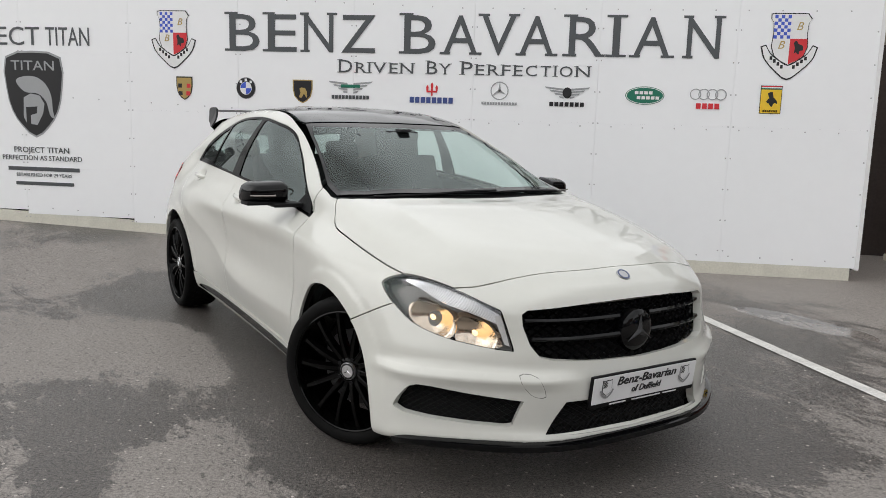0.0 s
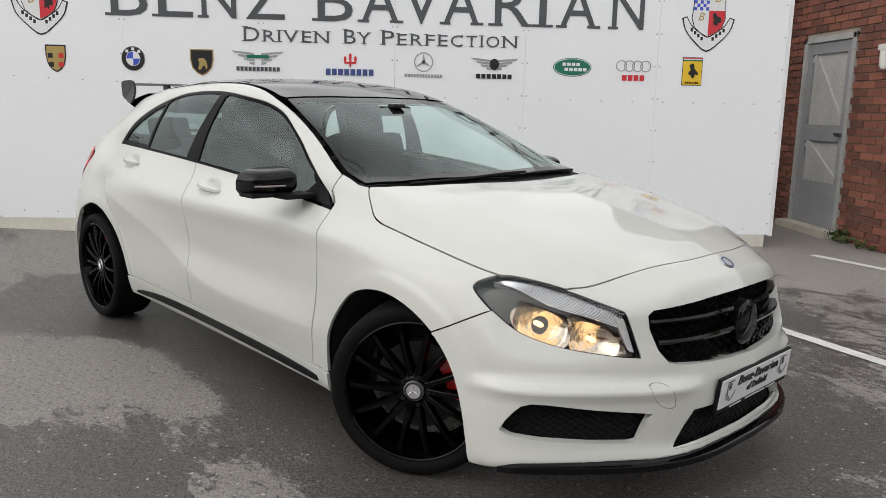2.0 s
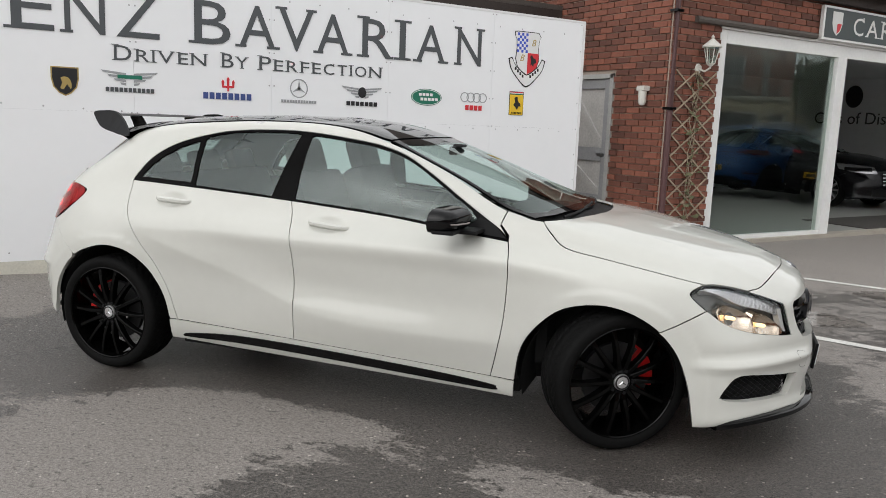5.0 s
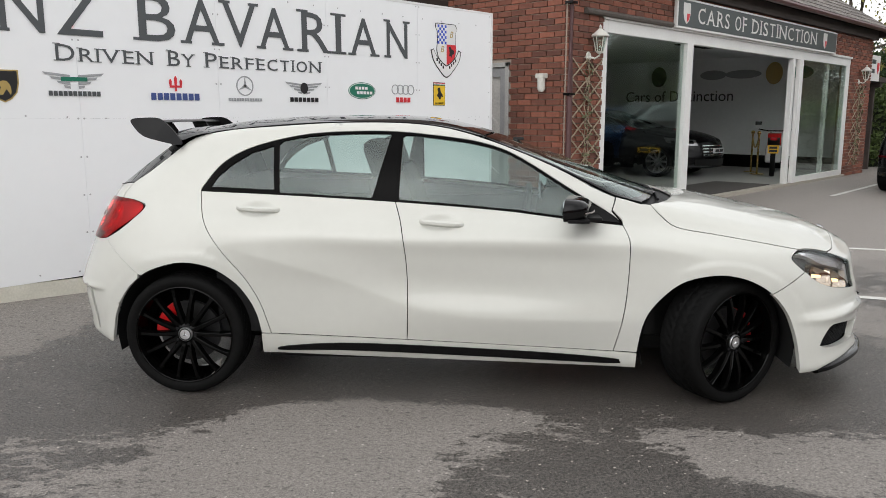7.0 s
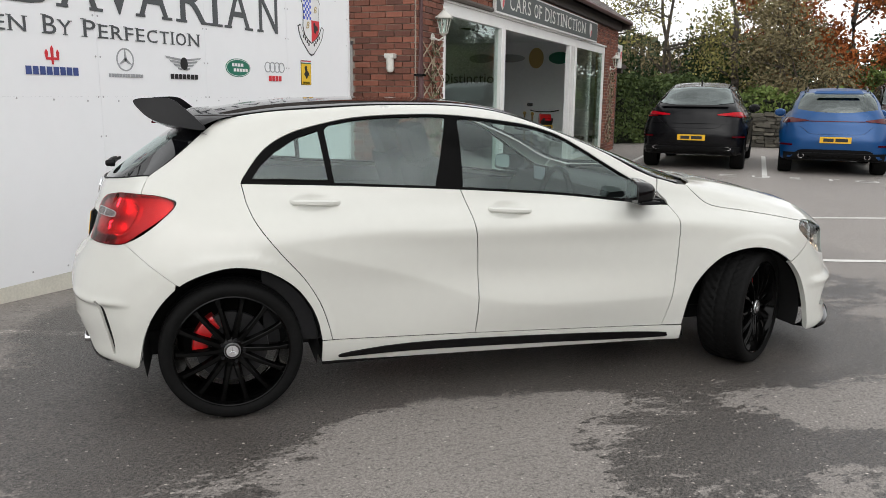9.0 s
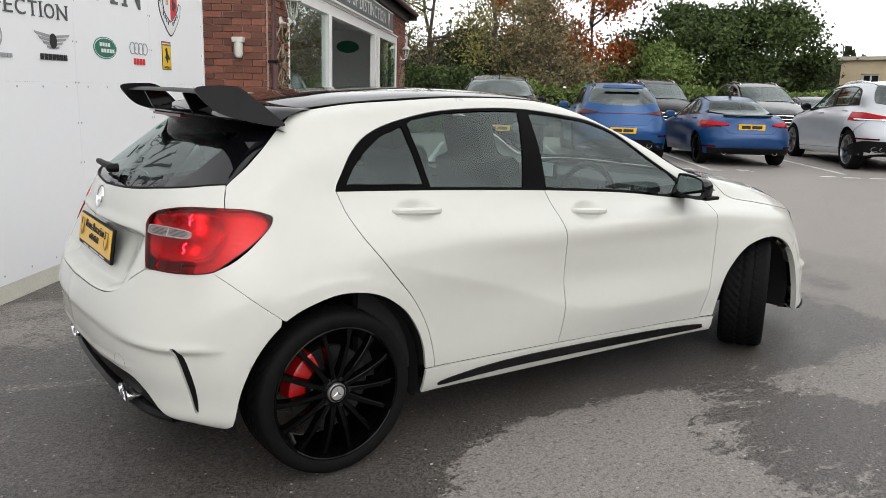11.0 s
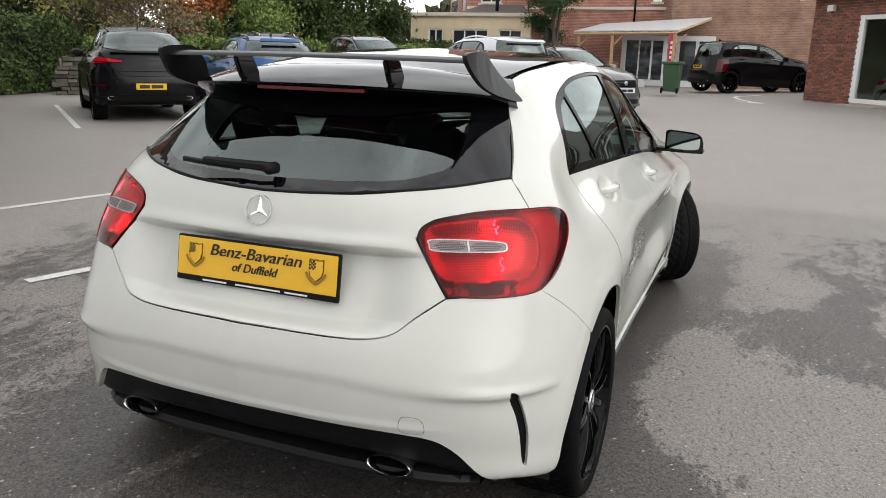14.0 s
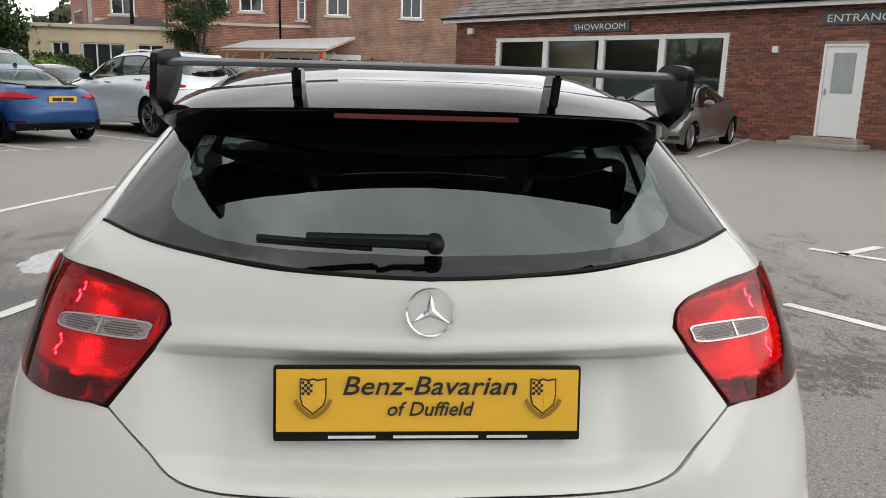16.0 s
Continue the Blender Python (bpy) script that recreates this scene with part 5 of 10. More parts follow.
# ---- wheels ----
def tyre_bm():
    """A tyre with a directional tread: a plain centre rib and long grooves that sweep back to the shoulders."""
    wall = [(.2435, .094), (.254, .102), (.270, .1055), (.284, .1035), (.294, .0965)]
    tread = [(.2985, .089), (.3015, .080), (.3030, .070), (.3040, .060), (.3045, .050), (.3050, .040), (.3050, .031), (.3050, .026), (.3050, .016), (.3055, .010)]
    prof = wall + tread + [(r, -a) for r, a in tread[::-1]] + [(r, -a) for r, a in wall[::-1]]
    pitch, per = 40, 6
    steps = pitch * per
    bm = bmesh.new()
    rings = []
    for r, a in prof:
        ring = []
        w = abs(a)
        for k in range(steps):
            rr = r
            if w < .0895:
                skew = (w / .085) ** 1.5 * 13
                if w == .026 or (w > .012 and (k + skew) % per < 1.9) or (w > .03 and (k + skew) % (per * 2) < .9):
                    rr = r - (.0065 if w < .072 else .0025)
            t = 2 * math.pi * k / steps
            ring.append(bm.verts.new((rr * math.cos(t), a if a < 0 else a * 1.2, rr * math.sin(t))))
        rings.append(ring)
    for p, q in zip(rings, rings[1:]):
        for k in range(steps):
            bm.faces.new((p[k], p[(k + 1) % steps], q[(k + 1) % steps], q[k]))
    return bm


def spoke_bm():
    """One slim spoke from hub to rim with a thin raised edge, outer face towards -y."""
    bm = bmesh.new()
    rows = []
    for k in range(11):
        t = k / 10
        r = .044 + (.236 - .044) * t
        w = .0085 + .0035 * (1 - t) ** 2 + .0045 * max(0, t - .85) / .15
        y = -.080 - .012 * math.sin(t * math.pi) - .006 * t
        d = .034 - .008 * t
        rows.append([bm.verts.new(p) for p in ((r, y + d, -w * 1.5), (r, y + .010, -w), (r, y + .004, -w * .75), (r, y + .0035, w * .55), (r, y, w * .75), (r, y + .0015, w), (r, y + d, w * 1.5))])
    for a, b in zip(rows, rows[1:]):
        for k in range(6):
            bm.faces.new((a[k], a[k + 1], b[k + 1], b[k]))
    return bm


def wheel(m, side):
    """A 14-spoke black wheel with tyre, disc and red caliper. side: -1 right, 1 left."""
    w = new("wheel")
    w.empty_display_size = .1
    w.parent = car
    turn = Matrix.Rotation(math.pi, 4, "Z") if side > 0 else Matrix.Identity(4)
    w.matrix_local = m @ turn
    t = part("tyre", tyre_bm(), M_TYRE, w, "black road tyre")
    rim = lathe_bm([(.2455, -.094), (.2465, -.0985), (.2425, -.1005), (.2385, -.097), (.2365, -.086), (.230, -.070), (.224, -.03), (.210, .02), (.205, .06), (.225, .095), (.2435, .098)], 72)
    part("rim", rim, M_RIM, w, "gloss black rim")
    me = None
    for k in range(14):
        if me is None:
            ob = part("spoke", spoke_bm(), M_RIM, w)
            me = ob.data
        else:
            ob = new("spoke", me)
            ob.parent = w
        ob.matrix_local = Matrix.Rotation(2 * math.pi * k / 14, 4, "Y")
    hub = lathe_bm([(.070, -.03), (.066, -.066), (.058, -.076), (.040, -.081), (.036, -.076), (.0001, -.076)], 40)
    part("hub", hub, M_RIM, w, "black hub")
    me = None
    for k in range(5):
        if me is None:
            bm = bmesh.new()
            bmesh.ops.create_cone(bm, cap_ends=True, segments=6, radius1=.009, radius2=.008, depth=.018, matrix=Matrix.Translation((.050, -.074, 0)) @ Matrix.Rotation(math.pi / 2, 4, "X"))
            ob = part("wheel_bolt", bm, M_CARBON, w, "dark bolt")
            me = ob.data
        else:
            ob = new("wheel_bolt", me)
            ob.parent = w
        ob.matrix_local = Matrix.Rotation(2 * math.pi * k / 5, 4, "Y")
    cap = part("centre_cap", lathe_bm([(.036, -.076), (.036, -.083), (.033, -.0865), (.0001, -.088)], 32), M_CAP, w, "silver centre cap")
    s = part("cap_star", star_bm(.022, .003, .004), M_CHROME, cap)
    s.matrix_local = Matrix.Translation((0, -.0878, 0)) @ Matrix.Rotation(-math.pi / 2, 4, "Z")
    part("cap_ring", lathe_bm([(.0255, -.0882), (.0325, -.0872), (.0325, -.0862), (.0255, -.087)], 32, closed=True), M_DISC, cap, "dark wreath ring")
    return w


def brake(x, y, steer, caliper_deg):
    sg = 1 if y > 0 else -1
    m = Matrix.Translation((x, y, .306)) @ Matrix.Rotation(steer, 4, "Z") @ (Matrix.Rotation(math.pi, 4, "Z") if sg > 0 else Matrix.Identity(4))
    d = part("brake_disc", lathe_bm([(.07, .0), (.155, -.002), (.157, .004), (.155, .022), (.07, .022)], 48), M_DISC, car, "grey ventilated brake disc")
    d.matrix_local = m @ Matrix.Translation((0, -.012, 0))
    bm = bmesh.new()
    rows = []
    for k in range(9):
        a = radians(caliper_deg - 32 + 64 * k / 8)
        c, s = math.cos(a), math.sin(a)
        rows.append([bm.verts.new((r * c, yy, r * s)) for r, yy in ((.100, -.024), (.104, -.038), (.150, -.044), (.166, -.034), (.170, .03), (.100, .03))])
    for a, b in zip(rows, rows[1:]):
        for k in range(6):
            bm.faces.new((a[k], a[(k + 1) % 6], b[(k + 1) % 6], b[k]))
    bm.faces.new(rows[0])
    bm.faces.new(rows[-1][::-1])
    cal = part("brake_caliper", bm, M_RED, car, "red brake caliper")
    cal.matrix_local = m


STEER = radians(32)
for sg in (-1, 1):
    wheel(Matrix.Translation((1.318, sg * .722, .305)) @ Matrix.Rotation(STEER, 4, "Z"), sg)
    wheel(Matrix.Translation((-1.340, sg * .746, .305)), sg)
    brake(1.318, sg * .722, STEER, 20)
    brake(-1.340, sg * .746, 0, 150)
# wheel housings and floor
for sx, sz, r in ((1.28, .270, .366), (-1.335, .300, .370)):
    for sg in (-1, 1):
        bm = bmesh.new()
        rows = []
        for k in range(19):
            a = radians(-15 + 210 * k / 18)
            rows.append([bm.verts.new((sx + r * math.cos(a), sg * y, sz + r * math.sin(a))) for y in (.775 if sx > 0 else .79, .74, .48)])
        for a, b in zip(rows, rows[1:]):
            for k in range(2):
                bm.faces.new((a[k], a[k + 1], b[k + 1], b[k]))
        bm.faces.new([r[2] for r in rows])
        part("wheel_housing", bm, M_DARK, car, "black wheel arch liner")
part("floor_pan", boxes(((-.94, -.72, .17), (.9, .72, .24)), ((-1.9, -.5, .26), (-.94, .5, .32)), ((.9, -.5, .19), (1.98, .5, .25))), M_DARK, car, "dark underside")

# ---- door mirrors, handles, small fittings ----
def mirror_back(t):
    """The plane of a mirror's rear edge, from its root (0) to its tip (1)."""
    return .553 - .045 * t


for sg in (-1, 1):
    bm = bmesh.new()
    rows = []
    for k in range(19):
        t = k / 18
        y = .772 + .193 * t
        end = max(0.0, 1 - (max(0.0, t - .62) / .38) ** 2.6) ** .5 * (1 - (max(0.0, .10 - t) / .10) ** 2 * .25)
        hh = .053 * (.30 + .70 * end)
        deep = .108 * (.25 + .75 * end)
        zc = .960 - .012 * t - .010 * (1 - end)
        sec = []
        for j in range(17):
            a = math.pi * (j / 16 - .5)
            c, q = math.cos(a), math.sin(a)
            sec.append((mirror_back(t) + deep * abs(c) ** .75, zc + hh * math.copysign(abs(q) ** .62, q) * (1 if q < 0 else 1 - .10 * abs(c))))
        rows.append([bm.verts.new((x, sg * y, z)) for x, z in sec])
    for a, b in zip(rows, rows[1:]):
        for k in range(16):
            bm.faces.new((a[k], a[k + 1], b[k + 1], b[k]))
        bm.faces.new((a[0], b[0], b[16], a[16]))
    bm.faces.new(rows[-1])
    bm.faces.new(rows[0][::-1])
    mir = part("door_mirror", bm, M_GLOSS, car, "gloss black mirror housing")
    bm = boxes(((.53, sg * .80 if sg > 0 else sg * .965, .898), (.63, sg * .965 if sg > 0 else sg * .80, .915)), bevel=.006)
    part("mirror_foot", bm, M_TRIM, mir, "matt black lower edge")
    bm = boxes(((.60, min(sg * .72, sg * .86), .893), (.70, max(sg * .72, sg * .86), .912)), bevel=.006)
    part("mirror_arm", bm, M_TRIM, mir, "matt black arm")
    outline = spline([(.790, .924), (.86, .916), (.935, .920), (.948, .945), (.942, .985), (.90, .998), (.80, 1.002), (.784, .97)], 4, True)
    bm = prism_bm(outline, .004, "yz", 0)
    for v in bm.verts:
        v.co.x += mirror_back((v.co.y - .772) / .193) - .005
        v.co.y *= sg
    part("mirror_glass", bm, mat("mirror_silver", (.42, .47, .47), .02, metal=1.0), mir, "silver mirror glass")
    bm = tube_bm([(.6625, sg * .84, .945), (.657, sg * .88, .944), (.638, sg * .92, .943), (.612, sg * .942, .942)], .004, 6)
    part("mirror_indicator", bm, M_LENS_CLEAR, mir, "slim indicator lens")
panel(skin, "mirror_base", [[(.800, -.75, .872), (.735, -.72, .930), (.668, -.7, .955), (.600, -.72, .902), (.605, -.75, .891)]], "side", M_TRIM, car, "black mirror triangle", off=.002, rim=.006, mirror=True)
for x0, x1, z0, z1 in HANDLES:
    for sg in (-1, 1):
        bm = bmesh.new()
        rows = []
        for k in range(13):
            t = k / 12
            x, z = x0 + (x1 - x0) * t, z0 + (z1 - z0) * t
            c = skin.cast((x, -3, z), (0, 1, 0))[0]
            out = .030 * math.sin(math.pi * min(1, max(0, t * 1.0))) ** .45 + .002
            h = .011 + .004 * math.sin(math.pi * t)
            rows.append([bm.verts.new((x, sg * -(c.y - o), z + dz)) for o, dz in ((out * .55, h), (out, h * .5), (out * 1.02, -h * .3), (out * .6, -h), (out * .2, 0))])
        for a, b in zip(rows, rows[1:]):
            for k in range(5):
                bm.faces.new((a[k], a[(k + 1) % 5], b[(k + 1) % 5], b[k]))
        bm.faces.new(rows[0])
        bm.faces.new(rows[-1][::-1])
        h = part("door_handle", bm, M_PAINT, car, "white pull handle")
# front wipers
for pts in ([(1.02, -.52, .965), (1.05, -.30, .972), (1.06, -.02, .985), (1.05, .12, .985)], [(1.06, .02, .975), (1.05, .25, .98), (1.0, .48, .975), (.97, .56, .97)]):
    bm = tube_bm(spline(pts, 5), .007, 6)
    part("windscreen_wiper", bm, M_TRIM, car, "black wiper arm")
# towing eye covers drawn as fine shut lines
for proj, pts in (("front", [(2.055, -.470, .446), (2.088, -.418, .442), (2.105, -.388, .372), (2.08, -.436, .378)]), ("rear", [(-1.99, -.462, .469), (-1.98, -.510, .466), (-1.97, -.514, .426), (-1.985, -.458, .428)])):
    lo = spline(pts, 3, True)
    cen = np.mean(np.array(lo), axis=0)
    inn = [tuple(float(v) for v in cen + (np.array(p) - cen) * .965) for p in lo]
    shf = sculpt if proj == "front" else rear_form
    panel(skin, "towing_cover_seam", [lo, inn], proj, M_DARK, car, "fine cover joint", off=.0008, rim=0, shift=shf)

# ---- cabin ----
def seat(x, y, rear=False):
    bm = bmesh.new()
    add_box(bm, (x - .25, y - .25, .42), (x + .27, y + .25, .56), bevel=.05)
    back = pose(x - .22, y, .50, 0, -18, 0)
    add_box(bm, (-.07, -.25, 0), (.07, .25, .62), back, bevel=.05)
    s = part("seat_back", bm, M_SEAT, car, "black sports seat")
    bm = bmesh.new()
    add_box(bm, (-.055, -.14, .60), (.05, .14, .80), back, bevel=.045)
    part("headrest", bm, M_SEAT, s, "integrated headrest")


for y in (-.36, .36):
    seat(.02, y)
bm = bmesh.new()
add_box(bm, (-1.15, -.60, .42), (-.62, .60, .58), bevel=.05)
add_box(bm, (-.06, -.60, 0), (.06, .60, .55), pose(-1.10, 0, .52, 0, -22, 0), bevel=.05)
bench = part("rear_bench", bm, M_SEAT, car, "black rear bench")
for y in (-.38, 0, .38):
    bm = bmesh.new()
    add_box(bm, (-.04, -.12, .54), (.04, .12, .68), pose(-1.10, y, .52, 0, -22, 0), bevel=.03)
    part("headrest", bm, M_SEAT, bench)
dash = [(.45, .62), (.48, .84), (.55, .92), (.80, .935), (1.0, .92), (1.0, .6)]
part("dashboard", prism_bm([(a, b) for a, b in dash], 1.24, "xz", -.62), M_TRIM, car, "black dashboard")
part("display", boxes(((.46, -.02, .90), (.475, .17, 1.0)), bevel=.004), M_TRIM, car, "free-standing screen")
part("display_face", boxes(((.456, .0, .915), (.461, .15, .99))), M_SCREEN, car, "lit map screen")
ringpts = [(.36 + .05 * math.sin(a) * .4, -.36 + .185 * math.cos(a), .84 + .18 * math.sin(a)) for a in [2 * math.pi * k / 28 for k in range(28)]]
part("steering_wheel", tube_bm(ringpts, .016, 8, closed=True), M_TRIM, car, "black steering wheel")
part("steering_boss", boxes(((.36, -.44, .80), (.42, -.28, .88)), ((.37, -.53, .83), (.39, -.19, .85)), bevel=.01), M_TRIM, car)
for y in (-.71, .71):
    part("door_lining", boxes(((-1.2, y - .02, .30), (.75, y + .02, .86))), M_SEAT, car, "dark door lining")
part("bulkhead", boxes(((.95, -.66, .3), (1.0, .66, .86))), M_DARK, car, "dark bulkhead")
part("parcel_shelf", boxes(((-1.74, -.55, .84), (-1.22, .55, .87)), bevel=.01), M_SEAT, car, "dark parcel shelf")
part("rear_view_mirror", boxes(((.30, -.10, 1.205), (.325, .10, 1.25)), ((.30, -.035, 1.245), (.36, .035, 1.262)), bevel=.01), M_SEAT, car, "black interior mirror")
head = [(.19, 0, 1.30), (.15, -.42, 1.30), (-.3, -.45, 1.34), (-.9, -.45, 1.33), (-1.3, -.42, 1.29), (-1.44, 0, 1.30)]
panel(skin, "headlining", [both(head)], "top", mat("headlining_cloth", (.16, .16, .155), .9, var=.05), car, "grey headlining", off=-.03, rim=0, step=.08)

# ---- the yard: ground ----
def ramp(n, l, src, lo, hi):
    r = n.new("ShaderNodeMapRange")
    r.inputs[1].default_value, r.inputs[2].default_value = lo, hi
    r.clamp = True
    l.new(src, r.inputs[0])
    return r.outputs[0]


def math_node(n, l, op, a, b=None):
    k = n.new("ShaderNodeMath")
    k.operation = op
    for i, v in enumerate((a, b)):
        if v is None:
            continue
        if isinstance(v, (int, float)):
            k.inputs[i].default_value = v
        else:
            l.new(v, k.inputs[i])
    return k.outputs[0]


def asphalt():
    """Worn tarmac after rain: fine stone, dry pale patches and damp dark ones."""
    m = bpy.data.materials.new("asphalt")
    m.use_nodes = True
    n, l = m.node_tree.nodes, m.node_tree.links
    p = n["Principled BSDF"]
    co = n.new("ShaderNodeTexCoord").outputs["Object"]

    def noise_tex(scale, detail=4, rough=.55, dist=0.0, vec=None):
        t = n.new("ShaderNodeTexNoise")
        t.inputs["Scale"].default_value, t.inputs["Detail"].default_value = scale, detail
        t.inputs["Roughness"].default_value, t.inputs["Distortion"].default_value = rough, dist
        l.new(vec or co, t.inputs["Vector"])
        return t.outputs[0]

    # along the parked car's axes
    mp = n.new("ShaderNodeMapping")
    mp.vector_type = "TEXTURE"
    mp.inputs["Location"].default_value = (-1.046, 4.446, 0)
    mp.inputs["Rotation"].default_value = (0, 0, radians(-50.13))
    l.new(co, mp.inputs["Vector"])
    sep = n.new("ShaderNodeSeparateXYZ")
    l.new(mp.outputs[0], sep.inputs[0])
    stretch = n.new("ShaderNodeMapping")
    stretch.inputs["Scale"].default_value = (.55, 1.0, 1)
    l.new(mp.outputs[0], stretch.inputs["Vector"])
    mid = noise_tex(.75, 7, .62, .5)
    fine = noise_tex(4.2, 9, .7, .6, stretch.outputs[0])
    flake = noise_tex(24, 6, .75, .6, stretch.outputs[0])
    grain = noise_tex(88, 3, .85)
    coarse = noise_tex(44, 3, .7)
    # pale chips of stone
    def chips(scale, lo, hi, size):
        vor = n.new("ShaderNodeTexVoronoi")
        vor.voronoi_dimensions = "2D"
        vor.inputs["Scale"].default_value = scale
        l.new(co, vor.inputs["Vector"])
        big = math_node(n, l, "MULTIPLY", ramp(n, l, noise_tex(scale * 2.6, 1), lo, hi), size)
        return math_node(n, l, "LESS_THAN", vor.outputs["Distance"], big)

    chip = math_node(n, l, "ADD", chips(12, .42, .70, .085), math_node(n, l, "MULTIPLY", chips(30, .52, .80, .13), .6))
    # streaky damp stretches lying along the bays
    st = n.new("ShaderNodeMapping")
    st.inputs["Scale"].default_value = (.4, 1.0, 1)
    l.new(mp.outputs[0], st.inputs["Vector"])
    streak = noise_tex(.8, 6, .6, .5, st.outputs[0])

    def blob(cx, cy, rx, ry):
        """1 inside an ellipse in the car's frame, falling to 0 outside."""
        a = math_node(n, l, "DIVIDE", math_node(n, l, "SUBTRACT", sep.outputs[0], cx), rx)
        b = math_node(n, l, "DIVIDE", math_node(n, l, "SUBTRACT", sep.outputs[1], cy), ry)
        d = math_node(n, l, "SQRT", math_node(n, l, "ADD", math_node(n, l, "MULTIPLY", a, a), math_node(n, l, "MULTIPLY", b, b)))
        return math_node(n, l, "SUBTRACT", 1.0, ramp(n, l, d, .55, 1.25))

    # the strip beside and under the car is pushed to the darker, smoother tarmac
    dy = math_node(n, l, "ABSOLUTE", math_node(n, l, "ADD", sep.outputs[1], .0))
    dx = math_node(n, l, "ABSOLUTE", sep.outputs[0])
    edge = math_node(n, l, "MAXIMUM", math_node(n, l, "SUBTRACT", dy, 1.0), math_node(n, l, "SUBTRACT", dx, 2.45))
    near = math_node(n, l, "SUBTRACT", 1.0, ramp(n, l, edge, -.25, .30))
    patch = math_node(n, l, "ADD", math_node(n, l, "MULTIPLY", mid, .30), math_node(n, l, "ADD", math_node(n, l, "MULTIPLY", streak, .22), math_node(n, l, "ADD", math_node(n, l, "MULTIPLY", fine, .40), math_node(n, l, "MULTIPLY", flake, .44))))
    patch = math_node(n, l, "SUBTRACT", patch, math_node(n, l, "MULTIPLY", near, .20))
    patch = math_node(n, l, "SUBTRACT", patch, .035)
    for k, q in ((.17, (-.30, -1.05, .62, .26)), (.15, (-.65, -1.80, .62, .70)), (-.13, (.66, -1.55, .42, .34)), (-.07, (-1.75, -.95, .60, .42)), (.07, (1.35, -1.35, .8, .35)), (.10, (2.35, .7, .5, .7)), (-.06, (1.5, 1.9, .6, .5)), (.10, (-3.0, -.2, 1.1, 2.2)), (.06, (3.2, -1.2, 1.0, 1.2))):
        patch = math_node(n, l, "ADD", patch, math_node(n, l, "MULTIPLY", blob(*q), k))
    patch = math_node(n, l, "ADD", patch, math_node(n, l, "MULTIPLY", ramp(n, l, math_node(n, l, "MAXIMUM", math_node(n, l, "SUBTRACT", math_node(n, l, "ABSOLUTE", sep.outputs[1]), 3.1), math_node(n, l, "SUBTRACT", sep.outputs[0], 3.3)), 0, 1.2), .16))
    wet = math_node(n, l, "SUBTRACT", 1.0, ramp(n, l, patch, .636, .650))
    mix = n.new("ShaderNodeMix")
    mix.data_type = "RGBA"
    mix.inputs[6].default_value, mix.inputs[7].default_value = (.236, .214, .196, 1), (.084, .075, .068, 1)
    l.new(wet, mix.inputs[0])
    tone = math_node(n, l, "ADD", math_node(n, l, "MULTIPLY", ramp(n, l, grain, .38, .62), 1.28), .06)
    tone = math_node(n, l, "ADD", tone, math_node(n, l, "MULTIPLY", ramp(n, l, coarse, .34, .66), .62))
    tone = math_node(n, l, "MULTIPLY", tone, math_node(n, l, "ADD", .75, math_node(n, l, "MULTIPLY", mid, .5)))
    tone = math_node(n, l, "MULTIPLY", tone, math_node(n, l, "ADD", .87, math_node(n, l, "MULTIPLY", ramp(n, l, fine, .3, .7), .26)))
    # the dry tarmac is worn smooth, the damp one shows its stones
    even = math_node(n, l, "ADD", .40, math_node(n, l, "MULTIPLY", wet, .60))
    tone = math_node(n, l, "ADD", math_node(n, l, "MULTIPLY", tone, even), math_node(n, l, "MULTIPLY", math_node(n, l, "SUBTRACT", 1.0, even), .92))
    # the tone turns paler beyond a rectangle round the car
    outer = math_node(n, l, "MAXIMUM", math_node(n, l, "SUBTRACT", math_node(n, l, "ABSOLUTE", sep.outputs[1]), 3.1), math_node(n, l, "SUBTRACT", math_node(n, l, "ABSOLUTE", sep.outputs[0]), 4.2))
    tone = math_node(n, l, "MULTIPLY", tone, math_node(n, l, "ADD", .94, math_node(n, l, "MULTIPLY", ramp(n, l, outer, -.05, .25), .20)))
    # small dark voids between the stones
    tone = math_node(n, l, "MULTIPLY", tone, math_node(n, l, "ADD", .42, math_node(n, l, "MULTIPLY", ramp(n, l, noise_tex(52, 3, .75, .4, stretch.outputs[0]), .34, .44), .62)))
    # what is left of a painted line that runs in under the car
    old = n.new("ShaderNodeMapping")
    old.vector_type = "TEXTURE"
    old.inputs["Location"].default_value = (-1.80, 6.06, 0)
    old.inputs["Rotation"].default_value = (0, 0, radians(-65))
    l.new(co, old.inputs["Vector"])
    axes = n.new("ShaderNodeSeparateXYZ")
    l.new(old.outputs[0], axes.inputs[0])
    band = math_node(n, l, "SUBTRACT", 1.0, ramp(n, l, math_node(n, l, "ABSOLUTE", axes.outputs[1]), .034, .044))
    band = math_node(n, l, "MULTIPLY", band, math_node(n, l, "SUBTRACT", 1.0, ramp(n, l, math_node(n, l, "ABSOLUTE", axes.outputs[0]), .5, 1.1)))
    left = math_node(n, l, "ADD", .35, math_node(n, l, "MULTIPLY", ramp(n, l, noise_tex(38, 5, .8), .54, .60), 3.2))
    tone = math_node(n, l, "ADD", tone, math_node(n, l, "MULTIPLY", band, left))
    lit = math_node(n, l, "ADD", tone, math_node(n, l, "MULTIPLY", chip, math_node(n, l, "ADD", .9, math_node(n, l, "MULTIPLY", wet, 3.4))))
    hsv = n.new("ShaderNodeHueSaturation")
    l.new(mix.outputs[2], hsv.inputs["Color"])
    l.new(lit, hsv.inputs["Value"])
    l.new(hsv.outputs[0], p.inputs["Base Color"])
